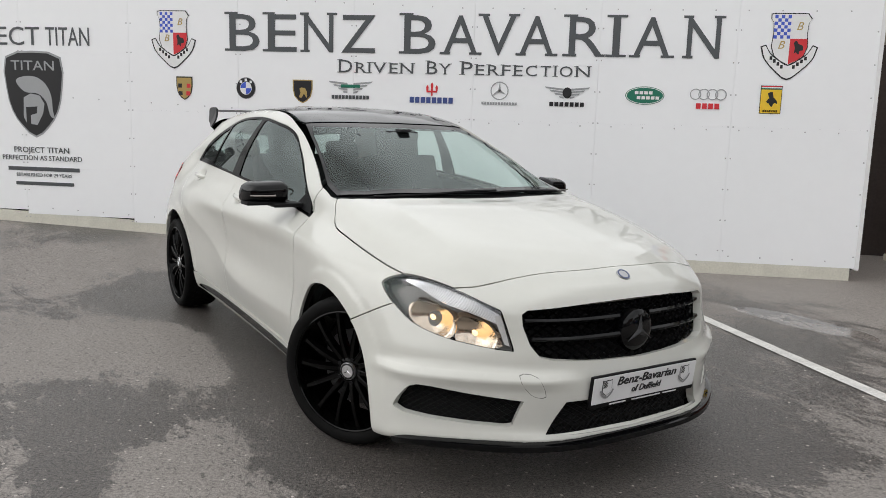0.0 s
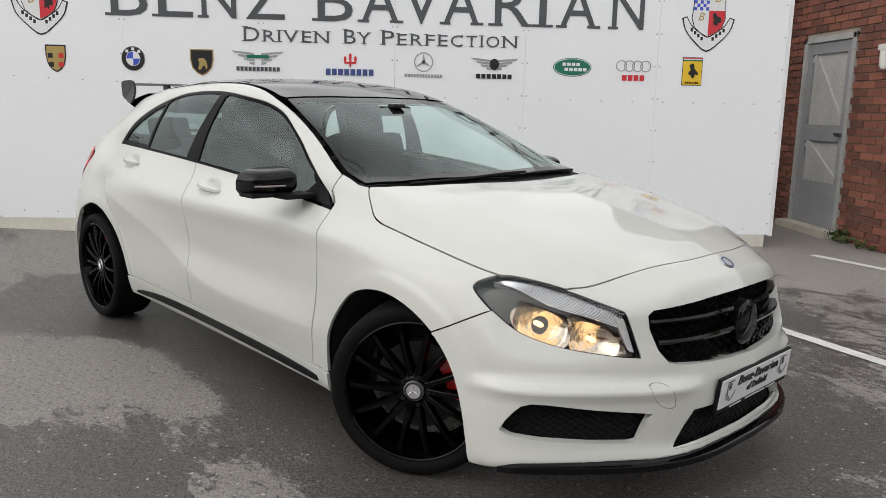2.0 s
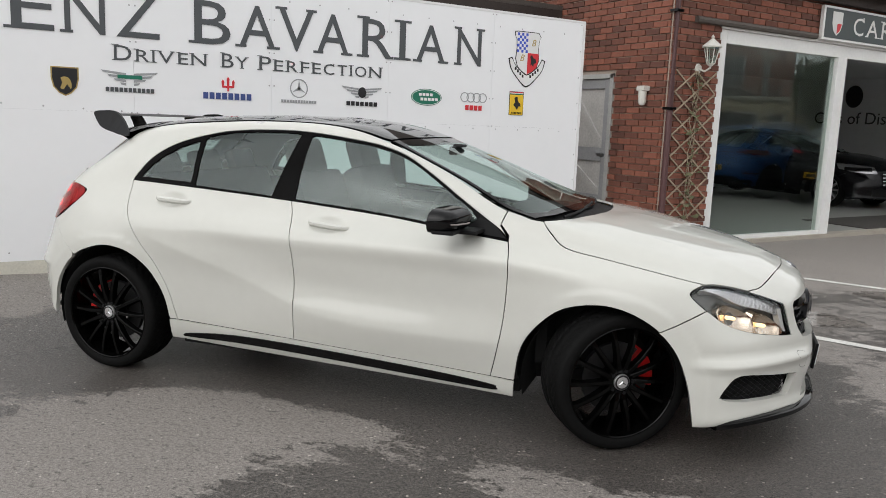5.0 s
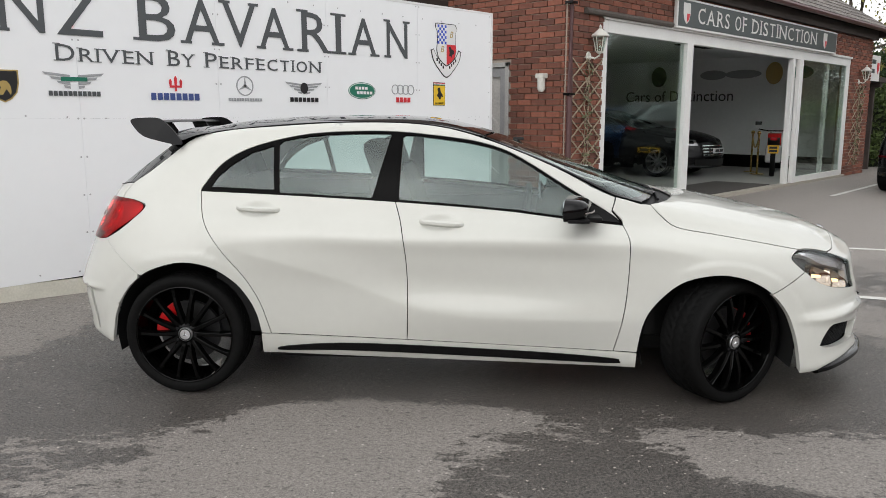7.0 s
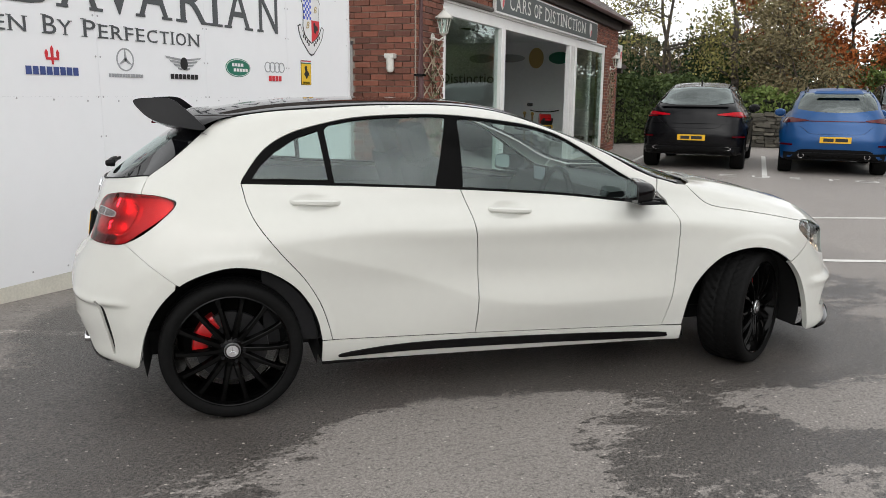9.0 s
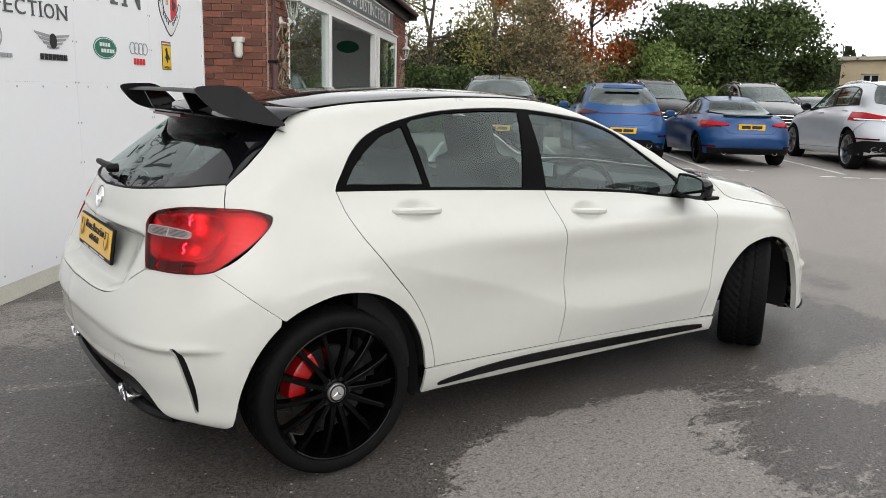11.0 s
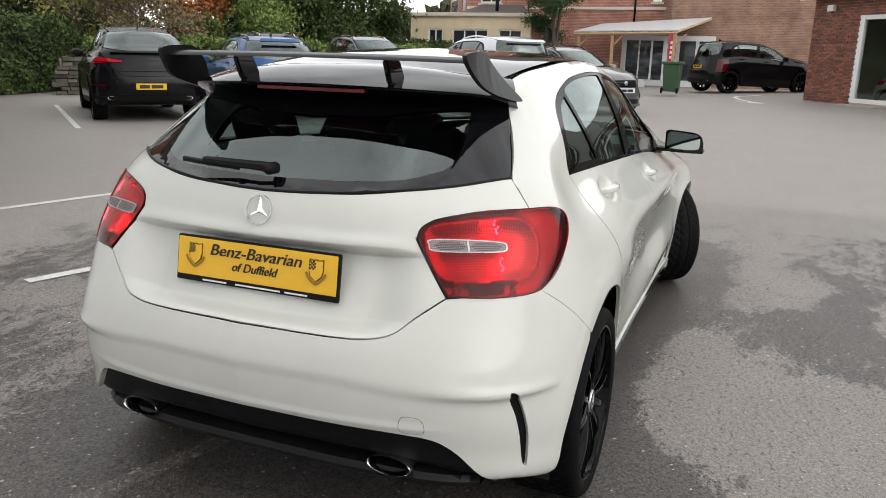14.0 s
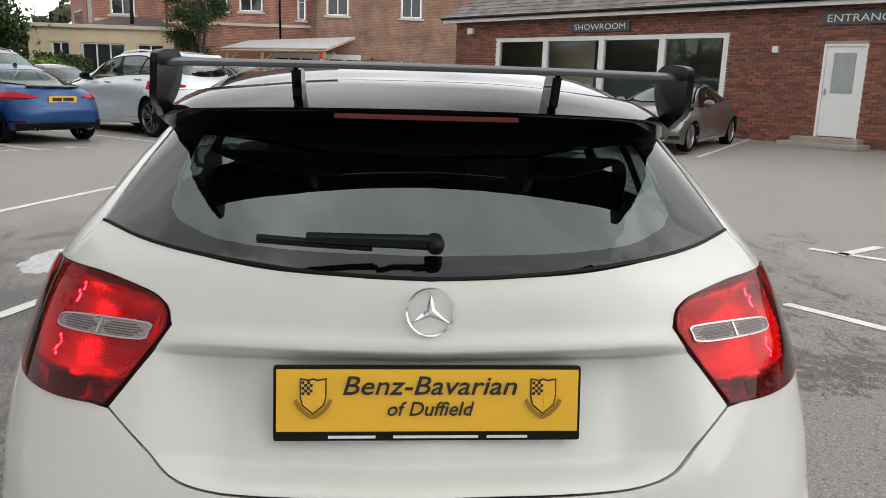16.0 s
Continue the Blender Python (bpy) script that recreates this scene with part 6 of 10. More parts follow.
    rough = n.new("ShaderNodeMapRange")
    rough.inputs[3].default_value, rough.inputs[4].default_value = .60, .34
    l.new(wet, rough.inputs[0])
    # shallow puddles lying beside the bay line
    pool = math_node(n, l, "MAXIMUM", math_node(n, l, "MAXIMUM", blob(2.4, 2.35, .5, .3), blob(3.4, 3.6, .55, .28)), blob(.9, 2.9, .6, .2))
    pool = ramp(n, l, math_node(n, l, "ADD", pool, math_node(n, l, "MULTIPLY", math_node(n, l, "SUBTRACT", fine, .5), 1.2)), .5, .6)
    still = n.new("ShaderNodeMix")
    l.new(pool, still.inputs[0])
    l.new(rough.outputs[0], still.inputs[2])
    still.inputs[3].default_value = .06
    l.new(still.outputs[0], p.inputs["Roughness"])
    bp = n.new("ShaderNodeBump")
    bp.inputs["Distance"].default_value = .011
    l.new(math_node(n, l, "SUBTRACT", .55, math_node(n, l, "MULTIPLY", pool, .53)), bp.inputs["Strength"])
    l.new(grain, bp.inputs["Height"])
    l.new(bp.outputs[0], p.inputs["Normal"])
    return m


def rise(x, y):
    """The tarmac climbs a little towards the boards' far end and towards the far showroom."""
    far = .020 * max(0.0, min(12.0, -y - 8.5)) * max(0.0, min(1.0, (22 - x) / 6.0)) * max(0.0, min(1.0, (x + 22) / 6.0))
    return far + .034 * max(0.0, -x - .9) * max(0.0, min(1.0, (y - 5.2) / 2.0))


bm = bmesh.new()
xs = [-300, -80, -22, -16] + [-12 + .5 * k for k in range(31)] + [6, 12, 16, 22, 60, 300]
ys = [-300, -80, -30, -20.5, -14, -10, -8.5, -4, 0] + [4 + .4 * k for k in range(15)] + [12, 20, 60, 300]
gv = [[bm.verts.new((x, y, rise(max(x, -12) if y > -8 else x, min(y, 8)))) for y in ys] for x in xs]
for i in range(len(xs) - 1):
    for j in range(len(ys) - 1):
        bm.faces.new((gv[i][j], gv[i + 1][j], gv[i + 1][j + 1], gv[i][j + 1]))
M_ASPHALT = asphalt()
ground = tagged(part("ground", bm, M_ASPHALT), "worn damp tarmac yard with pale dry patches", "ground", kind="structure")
M_LINE = mat("road_paint", (.62, .61, .58), .7, var=.25, scale=6, bump=.3, bscale=90)


def strip_line(a, b, w=.09, paint=None):
    a, b = Vector((*a, 0)), Vector((*b, 0))
    d = (b - a).normalized()
    s = Vector((-d.y, d.x, 0)) * w / 2
    bm = bmesh.new()
    n = max(2, int((b - a).length / .12))
    rnd = random.Random(int(a.x * 77 + a.y * 31))
    rows = []
    for k in range(n + 1):
        p = a.lerp(b, k / n)
        j, q = rnd.uniform(-.006, .006), rnd.uniform(-.006, .006)
        z = rise(p.x, p.y) + .004
        rows.append((bm.verts.new(p + s * (1 + j * 8) + Vector((0, 0, z))), bm.verts.new(p - s * (1 + q * 8) + Vector((0, 0, z)))))
    for u, v in zip(rows, rows[1:]):
        bm.faces.new((u[0], v[0], v[1], u[1]))
    return tagged(part("bay_line", bm, paint or M_LINE, smooth=False), "worn white painted parking line on tarmac" if paint is None else "almost worn-off pale parking line on tarmac", "road marking", group="white bay lines", kind="structure")


for a, b in (((.68, 6.55), (2.6, 1.75)), ((2.95, 7.0), (5.55, 1.3)), ((9.9, 3.05), (15.5, 3.2)), ((9.9, .35), (15.5, .5)), ((9.9, -2.1), (15.5, -1.95)), ((9.9, -4.7), (15.5, -4.55)), ((9.9, 5.75), (15.5, 5.9)),
             ((4.99, -9.02), (5.45, -11.3)), ((4.7, -9.1), (5.3, -9.0)), ((-2.05, -.15), (-2.28, -.8)), ((-2.4, -.2), (-1.8, -.25)), ((1.8, -8.4), (2.3, -15.6)), ((-2.05, 1.78), (-2.75, 1.98)), ((12.2, -13.2), (13.6, -13.5))):
    strip_line(a, b)
for k, ch in enumerate("CUSTOMER"):
    holder = text_part("bay_letter", ch, .52, Matrix.Translation((9.86, 3.69 - .57 * k, .004)) @ Matrix.Rotation(radians(-90), 4, "Z") @ Matrix.Rotation(radians(-90), 4, "X"), M_LINE, None, extrude=0)
    tagged(holder, "white painted ground letter behind the bays", "road marking", group="painted ground letters", kind="structure")

for x, y in ((9.37, -1.57), (9.28, -1.95), (9.28, -2.41), (9.45, -2.90), (9.45, -3.37)):
    tagged(part("bay_mark", boxes(((x - .045, y - .15, .0), (x + .045, y + .13, .006)), bevel=.002), M_LINE, smooth=False), "worn white dash of ground writing behind the bays", "road marking", group="worn white dashes", kind="structure")

# ---- the white board wall ----
M_BOARD = mat("white_board", (.88, .89, .905), .32, var=.012, scale=.8, rvar=.015)
M_PLINTH = mat("cream_plinth", (.62, .60, .52), .6, var=.15, scale=5)
M_EDGE = mat("white_edge_trim", (.78, .78, .78), .4, var=.04)
M_GREY = mat("letter_grey", (.075, .082, .088), .35, var=.05)
M_SCREW = mat("zinc_screw", (.45, .45, .46), .35, metal=.9, var=.1)
board = tagged(new("wall_north"), "wall of white panels with dealer lettering and badges", "wall", kind="structure")
WY = 7.43
seams = [-9.1, -7.9, -6.7, -5.5, -4.30, -3.15, -1.98, -.82, .34, 1.55, 2.74]
for k in range(len(seams) - 1):
    a, b = seams[k], seams[k + 1]
    low = rise((a + b) / 2, WY) + .115
    cuts = [low, .74, 1.915, 2.52] if b < -4.2 else [low, 1.36, 2.52]
    for z0, z1 in zip(cuts, cuts[1:]):
        part("board_panel", boxes(((a + .0006, WY, z0 + .0002), (b - .0006, WY + .03, z1 - .0002)), bevel=.0006), M_BOARD, board)
bm = bmesh.new()
rows = []
for k in range(25):
    x = -9.1 + 11.8 * k / 24
    z = rise(x, WY)
    rows.append([bm.verts.new(p) for p in ((x, WY + .03, z + .118), (x, WY + .002, z + .118), (x, WY + .002, z - .05))])
for u, v in zip(rows, rows[1:]):
    for k in range(2):
        bm.faces.new((u[k], u[k + 1], v[k + 1], v[k]))
part("plinth", bm, M_PLINTH, board, "cream timber base strip", smooth=False)
part("end_trim", boxes(((2.74, WY - .006, .1), (2.775, WY + .12, 2.53)), bevel=.003), M_EDGE, board, "white corner trim")
part("top_trim", boxes(((-9.1, WY - .004, 2.52), (2.775, WY + .1, 2.545)), bevel=.003), M_EDGE, board, "white top trim")
part("board_core", boxes(((-9.1, WY + .032, .1), (2.73, WY + .11, 2.51))), M_DARK, board, "dark backing frame")
bm = bmesh.new()
for s in seams[3:]:
    for j in range(9):
        z = .22 + .285 * j
        for dx in (-.022, .022):
            bmesh.ops.create_uvsphere(bm, u_segments=6, v_segments=4, radius=.0075, matrix=Matrix.Translation((s + dx, WY, z)) @ Matrix.Diagonal((1, .6, 1, 1)))
for z in (1.33, 2.385, .17):
    for j in range(30):
        bmesh.ops.create_uvsphere(bm, u_segments=6, v_segments=4, radius=.0075, matrix=Matrix.Translation((-5.5 + .285 * j, WY, z + rise(-5.5 + .285 * j, WY))) @ Matrix.Diagonal((1, .6, 1, 1)))
tagged(part("board_screws", bm, M_SCREW, board, "small domed screws"), kind="stuff")
T0 = WY - .004


def sign_text(words, x0, x1, z, h, material=M_GREY, parent=board, y=T0, **k):
    return text_part("lettering", words, h / .72, Matrix.Translation(((x0 + x1) / 2, y, z)), material, parent, k.pop("label", "dark grey lettering"), fit=x1 - x0, **k)


# widths and serifs (foot or head, from, to) of the capitals, in letter widths
CAPITALS = {
    "B": (.60, ((0, -.10, .34), (1, -.10, .34))), "E": (.56, ((0, -.12, .3), (1, -.12, .3))), "N": (.86, ((0, -.12, .20), (1, -.14, .16), (1, .78, 1.12))),
    "Z": (.70, ()), "A": (.84, ((0, -.10, .20), (0, .76, 1.12))), "V": (.84, ((1, -.12, .22), (1, .78, 1.10))), "R": (.70, ((0, -.10, .30), (1, -.10, .30), (0, .84, 1.12))), "I": (.12, ((0, -.9, 1.9), (1, -.9, 1.9))),
    "D": (.74, ((0, -.10, .30), (1, -.10, .30))), "P": (.58, ((0, -.12, .38), (1, -.12, .30))), "F": (.54, ((0, -.12, .38), (1, -.12, .3))), "C": (.72, ((1, .86, 1.0),)), "T": (.66, ((0, .30, .70),)),
    "O": (.80, ()), "Y": (.74, ((0, .30, .70), (1, -.12, .22), (1, .78, 1.12))), "S": (.52, ())}


def capitals(word, x0, x1, z, h, material=M_GREY, parent=board, y=T0, lead=1.0, at=None):
    """Capitals set one by one, with serifs; the first may stand taller. at: each letter's left and right."""
    gap_ = .22
    total = sum(CAPITALS[c][0] for c in word) + gap_ * (len(word) - 1) + CAPITALS[word[0]][0] * (lead - 1)
    k = (x1 - x0) / total
    x = x0
    for i, c in enumerate(word):
        w, serifs = CAPITALS[c]
        tall = h * (lead if i == 0 else 1)
        w *= k * (lead if i == 0 else 1)
        if at:
            x, w = at[i][0], at[i][1] - at[i][0]
        sign_text(c, x, x + w, z, tall, material, parent, y, label="serif capital")
        for top_, a, b in serifs:
            t_ = .058 * h
            zz = z + (tall - t_ if top_ else 0)
            part("serif", boxes(((x + a * w, y - .0016, zz), (x + b * w, y + .0012, zz + t_))), material, parent, smooth=False)
        x += w + gap_ * k


capitals("BENZ", -3.253, -1.772, 1.962, .370, at=((-3.253, -2.945), (-2.859, -2.567), (-2.477, -2.184), (-2.105, -1.772)))
capitals("BAVARIAN", -1.509, 1.398, 1.962, .374, at=((-1.509, -1.205), (-1.113, -.787), (-.75, -.434), (-.398, -.081), (.033, .35), (.451, .517), (.637, .966), (1.109, 1.398)))
for w, a, b in (("DRIVEN", -2.13, -1.395), ("BY", -1.268, -1.04), ("PERFECTION", -.94, .262)):
    capitals(w, a, b, 1.776, .10, lead=1.25)
sign_text("PROJECT", -6.35, -5.28, 1.985, .19)
sign_text("TITAN", -5.2, -4.72, 1.985, .19)
sign_text("PROJECT TITAN", -5.62, -5.0, .895, .06)
sign_text("PERFECTION AS STANDARD", -5.76, -4.86, .815, .052)
part("unreadable_line", boxes(((-5.70, T0 - .001, .705), (-4.89, T0 + .002, .745))), M_GREY, board, "dealer name line")
sign_text("ESTABLISHED FOR 29 YEARS", -5.61, -4.98, .645, .036)
part("unreadable_line", boxes(((-5.62, T0 - .001, .555), (-4.96, T0 + .002, .590))), M_GREY, board, "web address line")


def flat(name, outline, material, parent=board, y=T0, depth=.004, label="", holes=()):
    """A cut-out sheet on the boards, looking south."""
    return part(name, prism_bm(outline, depth, "xz", y, holes=holes), material, parent, label, smooth=False)


def oval(cx, cz, rx, rz, n=36):
    return [(cx + rx * math.cos(2 * math.pi * k / n), cz + rz * math.sin(2 * math.pi * k / n)) for k in range(n)]


def shield_pts(cx, cz, w, h, pinch=0.0):
    base = [(-.5, .5), (0, .5), (.5, .5), (.5, .1), (.42, -.2), (.22, -.4), (0, -.5), (-.22, -.4), (-.42, -.2), (-.5, .1)]
    return [(cx + w * x, cz + h * z) for x, z in base]


C = lambda name, c, **k: mat("print_" + name, c, .35, var=.04, **k)
P_RED, P_BLUE, P_GOLD, P_GREEN, P_BLACK, P_WHITE, P_SILVER, P_YEL, P_NAVY = C("red", (.62, .03, .04)), C("blue", (.05, .10, .55)), C("gold", (.42, .30, .10)), C("green", (.01, .16, .10)), C("black", (.012, .012, .014)), C("white", (.78, .78, .78)), C("silver", (.34, .35, .36)), C("yellow", (.80, .52, .03)), C("navy", (.05, .08, .25))


def emblem(name, label):
    e = new(name)
    e.empty_display_size = .1
    e.parent = board
    return tagged(e, label)


def house_crest(cx, cz, h):
    e = emblem("crest", "quartered shield badge with ribbon")
    k = h
    o = lambda pts, s=1.0: [(cx + x * k * s, cz + z * k * s) for x, z in pts]
    sh = [(-.30, .49), (-.24, .5), (.24, .5), (.30, .42), (.26, .36), (.25, .2), (.27, .0), (.22, -.14), (.12, -.22), (0, -.28), (-.12, -.22), (-.22, -.14), (-.27, 0), (-.25, .2), (-.26, .36), (-.30, .42)]
    flat("ribbon_edge", o(spline([(-.42, .0), (-.36, -.18), (-.2, -.36), (0, -.5), (.2, -.36), (.36, -.18), (.42, 0)], 3) + spline([(.34, .03), (.26, -.10), (.13, -.2), (0, -.27), (-.13, -.2), (-.26, -.10), (-.34, .03)], 3)), P_BLACK, e, T0)
    flat("ribbon", o(spline([(-.395, -.01), (-.34, -.18), (-.19, -.345), (0, -.475), (.19, -.345), (.34, -.18), (.395, -.01)], 3) + spline([(.345, .01), (.265, -.115), (.135, -.215), (0, -.285), (-.135, -.215), (-.265, -.115), (-.345, .01)], 3)), P_WHITE, e, T0 - .0012)
    flat("shield_edge", o(sh), P_BLACK, e, T0 - .0020)
    flat("shield", o([(x * .955, (z - .1) * .965 + .1) for x, z in sh]), P_WHITE, e, T0 - .0032)
    bm = bmesh.new()
    for i in range(5):
        for j in range(7):
            if (i + j) % 2 == 0:
                x, z = -.245 + .048 * i, .47 - .05 * j
                add_box(bm, (cx + x * k, T0 - .0044, cz + (z - .05) * k), (cx + (x + .048) * k, T0 - .003, cz + z * k))
    part("chequers", bm, P_BLUE, e, "blue chequers", smooth=False)
    flat("red_quarter", o([(.0, .12), (.25, .12), (.255, 0), (.21, -.13), (.11, -.21), (0, -.26)]), P_RED, e, T0 - .0044)
    flat("horse_mark", o(spline([(.06, .06), (.10, .09), (.13, .04), (.19, .02), (.20, -.05), (.15, -.06), (.14, -.12), (.10, -.08), (.07, -.10), (.08, -.02)], 2, True)), P_BLACK, e, T0 - .0056)
    for x, z in ((.12, .31), (-.13, .03)):
        text_part("initial", "B", .17 * k, Matrix.Translation((cx + x * k, T0 - .0044, cz + (z - .06) * k)), P_GOLD, e, "gold initial", shear=.3)
    for a, b, w in ((-.28, -.06, 1), (.06, .28, -1)):
        for i in range(4):
            t = (i + .5) / 4
            x = a + (b - a) * t
            z = -.37 + abs(x) * .78
            part("ribbon_mark", boxes(((cx + (x - .02) * k, T0 - .0026, cz + (z - .025) * k), (cx + (x + .018) * k, T0 - .001, cz + (z + .03) * k))), P_BLACK, e)


house_crest(-3.82, 2.06, .56)
house_crest(1.99, 2.075, .58)
# helmet shield
e = emblem("helmet_shield", "black shield with a silver helmet")
sh = lambda s: spline([(-5.36 + x * s, 1.50 + (z) * s) for x, z in ((-.31, .37), (0, .43), (.31, .37), (.315, .05), (.26, -.18), (.15, -.34), (0, -.45), (-.15, -.34), (-.26, -.18), (-.315, .05))], 2, True)
flat("shield_edge", sh(1.0), P_SILVER, e, T0)
flat("shield_field", sh(.955), P_BLACK, e, T0 - .002)
text_part("lettering", "TITAN", .14, Matrix.Translation((-5.36, T0 - .004, 1.735)), P_SILVER, e, "silver lettering", fit=.48)
flat("plume", [(-5.36 + x, 1.50 + z) for x, z in spline([(-.20, .13), (-.12, .17), (.02, .17), (.13, .10), (.19, -.02), (.20, -.16), (.215, -.24), (.17, -.22), (.13, -.08), (.04, .0), (-.08, .01), (-.15, .05)], 3, True)], P_SILVER, e, T0 - .0035)
flat("helmet", [(-5.36 + x, 1.50 + z) for x, z in ((-.12, -.04), (-.04, .0), (.06, -.02), (.11, -.10), (.09, -.2), (.02, -.32), (-.05, -.31), (-.05, -.22), (.02, -.20), (.03, -.13), (-.10, -.14), (-.10, -.30), (-.13, -.24))], P_SILVER, e, T0 - .0035)


def word_blocks(x0, x1, z0, z1, m_, e, n):
    """A maker's word, drawn as a row of plain blocks."""
    w = (x1 - x0) / n
    for i in range(n):
        part("wordmark", boxes(((x0 + w * (i + .12), T0 - .002, z0), (x0 + w * (i + .88), T0 + .002, z1))), m_, e)


# makers' badges as plain coloured shapes
e = emblem("maker_badge", "gold and red shield badge")
flat("badge_edge", shield_pts(-3.715, 1.59, .17, .23), P_BLACK, e)
flat("badge_field", shield_pts(-3.715, 1.59, .15, .205), P_GOLD, e, T0 - .0015)
for i, (x, z) in enumerate(((-.045, .03), (.04, -.045), (-.04, -.045), (.045, .03))):
    part("badge_stripe", boxes(((-3.715 + x - .02, T0 - .003, 1.585 + z - .02), (-3.715 + x + .02, T0, 1.585 + z + .02))), P_RED if i % 2 else P_BLACK, e)
e = emblem("maker_badge", "round black badge with blue and white quarters")
flat("badge_edge", oval(-3.07, 1.605, .10, .105), P_SILVER, e)
flat("badge_ring", oval(-3.07, 1.605, .095, .10), P_BLACK, e, T0 - .0012)
flat("badge_field", oval(-3.07, 1.605, .060, .063), P_WHITE, e, T0 - .0024)
for a in (0, 2):
    flat("blue_quarter", [(-3.07, 1.605)] + [(-3.07 + .056 * math.cos(math.pi / 2 * (a + 1 + k / 6)), 1.605 + .059 * math.sin(math.pi / 2 * (a + 1 + k / 6))) for k in range(7)], P_BLUE, e, T0 - .0036)
for i in range(3):
    a = radians(130 - 40 * i)
    part("badge_mark", boxes(((-3.07 + .078 * math.cos(a) - .012, T0 - .0028, 1.605 + .08 * math.sin(a) - .012), (-3.07 + .078 * math.cos(a) + .012, T0 - .001, 1.605 + .08 * math.sin(a) + .012))), P_WHITE, e)
e = emblem("maker_badge", "black shield badge with gold edge")
flat("badge_edge", shield_pts(-2.49, 1.585, .20, .225), P_GOLD, e)
flat("badge_field", shield_pts(-2.49, 1.586, .18, .205), P_BLACK, e, T0 - .0015)
flat("bull_mark", [(-2.49 + x, 1.585 + z) for x, z in spline([(-.03, .03), (.02, .035), (.045, -.01), (.04, -.06), (.015, -.02), (-.01, -.06), (-.035, -.05), (-.02, -.01)], 2, True)], P_GOLD, e, T0 - .003)


def wings(cx, cz, w, h, m_, e):
    for sg in (-1, 1):
        for i in range(4):
            f = 1 - .22 * i
            flat("feather", [(cx + sg * .03, cz + h * (.35 - .22 * i)), (cx + sg * w * .5 * f, cz + h * (.5 - .26 * i)), (cx + sg * w * .46 * f, cz + h * (.36 - .26 * i)), (cx + sg * .03, cz + h * (.18 - .22 * i))], m_, e, T0 - .001)


e = emblem("maker_badge", "silver winged badge with green centre")
wings(-2.01, 1.635, .44, .12, P_SILVER, e)
part("badge_centre", boxes(((-2.105, T0 - .003, 1.632), (-1.915, T0, 1.662)), bevel=.004), P_GREEN, e)
word_blocks(-2.20, -1.82, 1.525, 1.56, P_GREY if False else M_GREY, e, 11)
e = emblem("maker_badge", "red trident badge over a navy word bar")
for x, z0, z1 in ((-1.255, 1.62, 1.675), (-1.21, 1.60, 1.70), (-1.165, 1.62, 1.675)):
    flat("prong", [(x - .008, z0), (x - .012, z1 - .02), (x, z1), (x + .012, z1 - .02), (x + .008, z0)], P_RED, e)
part("prong_bar", boxes(((-1.262, T0 - .001, 1.605), (-1.158, T0 + .003, 1.622))), P_RED, e)
part("handle_bar", boxes(((-1.217, T0 - .001, 1.575), (-1.203, T0 + .003, 1.605))), P_RED, e)
word_blocks(-1.43, -1.0, 1.505, 1.56, P_NAVY, e, 8)
e = emblem("maker_badge", "thin silver ring with a three-armed star")
flat("badge_ring", oval(-.565, 1.635, .085, .085), P_SILVER, e, holes=[oval(-.565, 1.635, .075, .075)])
for a in (90, 210, 330):
    c, s = math.cos(radians(a)), math.sin(radians(a))
    flat("star_arm", [(-.565 + .075 * c, 1.635 + .075 * s), (-.565 - .014 * s, 1.635 + .014 * c), (-.565 - .012 * c, 1.635 - .012 * s), (-.565 + .014 * s, 1.635 - .014 * c)], P_SILVER, e, T0 - .001)
word_blocks(-.735, -.395, 1.505, 1.53, P_SILVER, e, 13)
e = emblem("maker_badge", "black winged badge over a dark word bar")
wings(.065, 1.63, .42, .11, P_SILVER, e)
flat("badge_centre", oval(.065, 1.63, .042, .05), P_BLACK, e, T0 - .003)
word_blocks(-.10, .23, 1.505, 1.545, P_BLACK, e, 7)
e = emblem("maker_badge", "green oval badge with white bars")
flat("badge_edge", oval(.77, 1.622, .175, .082), P_GREEN, e)
flat("badge_ring", oval(.77, 1.622, .168, .076), P_WHITE, e, T0 - .0012)
flat("badge_field", oval(.77, 1.622, .162, .070), P_GREEN, e, T0 - .0024)
for z, a, n_ in ((1.633, .68, 4), (1.588, .70, 5)):
    for i in range(n_):
        part("badge_mark", boxes(((a + .042 * i, T0 - .004, z), (a + .042 * i + .032, T0 - .002, z + .028))), P_WHITE, e)
e = emblem("maker_badge", "four silver rings over a red word bar")
for i in range(4):
    flat("badge_ring", oval(1.22 + .074 * i, 1.645, .05, .05, 28), P_SILVER, e, T0 - .0006 * i, holes=[oval(1.22 + .074 * i, 1.645, .042, .042, 28)])
word_blocks(1.225, 1.44, 1.515, 1.565, P_RED, e, 4)
e = emblem("maker_badge", "yellow upright badge with a black horse shape")
part("badge_edge", boxes(((1.783, T0 - .001, 1.487), (1.967, T0 + .003, 1.735))), P_BLACK, e)
part("badge_field", boxes(((1.788, T0 - .002, 1.492), (1.962, T0 + .001, 1.70))), P_YEL, e)
for i, m_ in enumerate((P_GREEN, P_WHITE, P_RED)):
    part("badge_stripe", boxes(((1.788, T0 - .002, 1.703 + .0095 * i), (1.962, T0 + .001, 1.712 + .0095 * i))), m_, e)
flat("horse_mark", [(1.875 + x, 1.605 + z) for x, z in spline([(-.03, .06), (.01, .075), (.02, .03), (.05, .0), (.055, -.03), (.03, -.02), (.01, -.06), (-.015, -.03), (-.04, -.01), (-.015, .02)], 2, True)], P_BLACK, e, T0 - .0035)
word_blocks(1.81, 1.94, 1.50, 1.52, P_BLACK, e, 7)

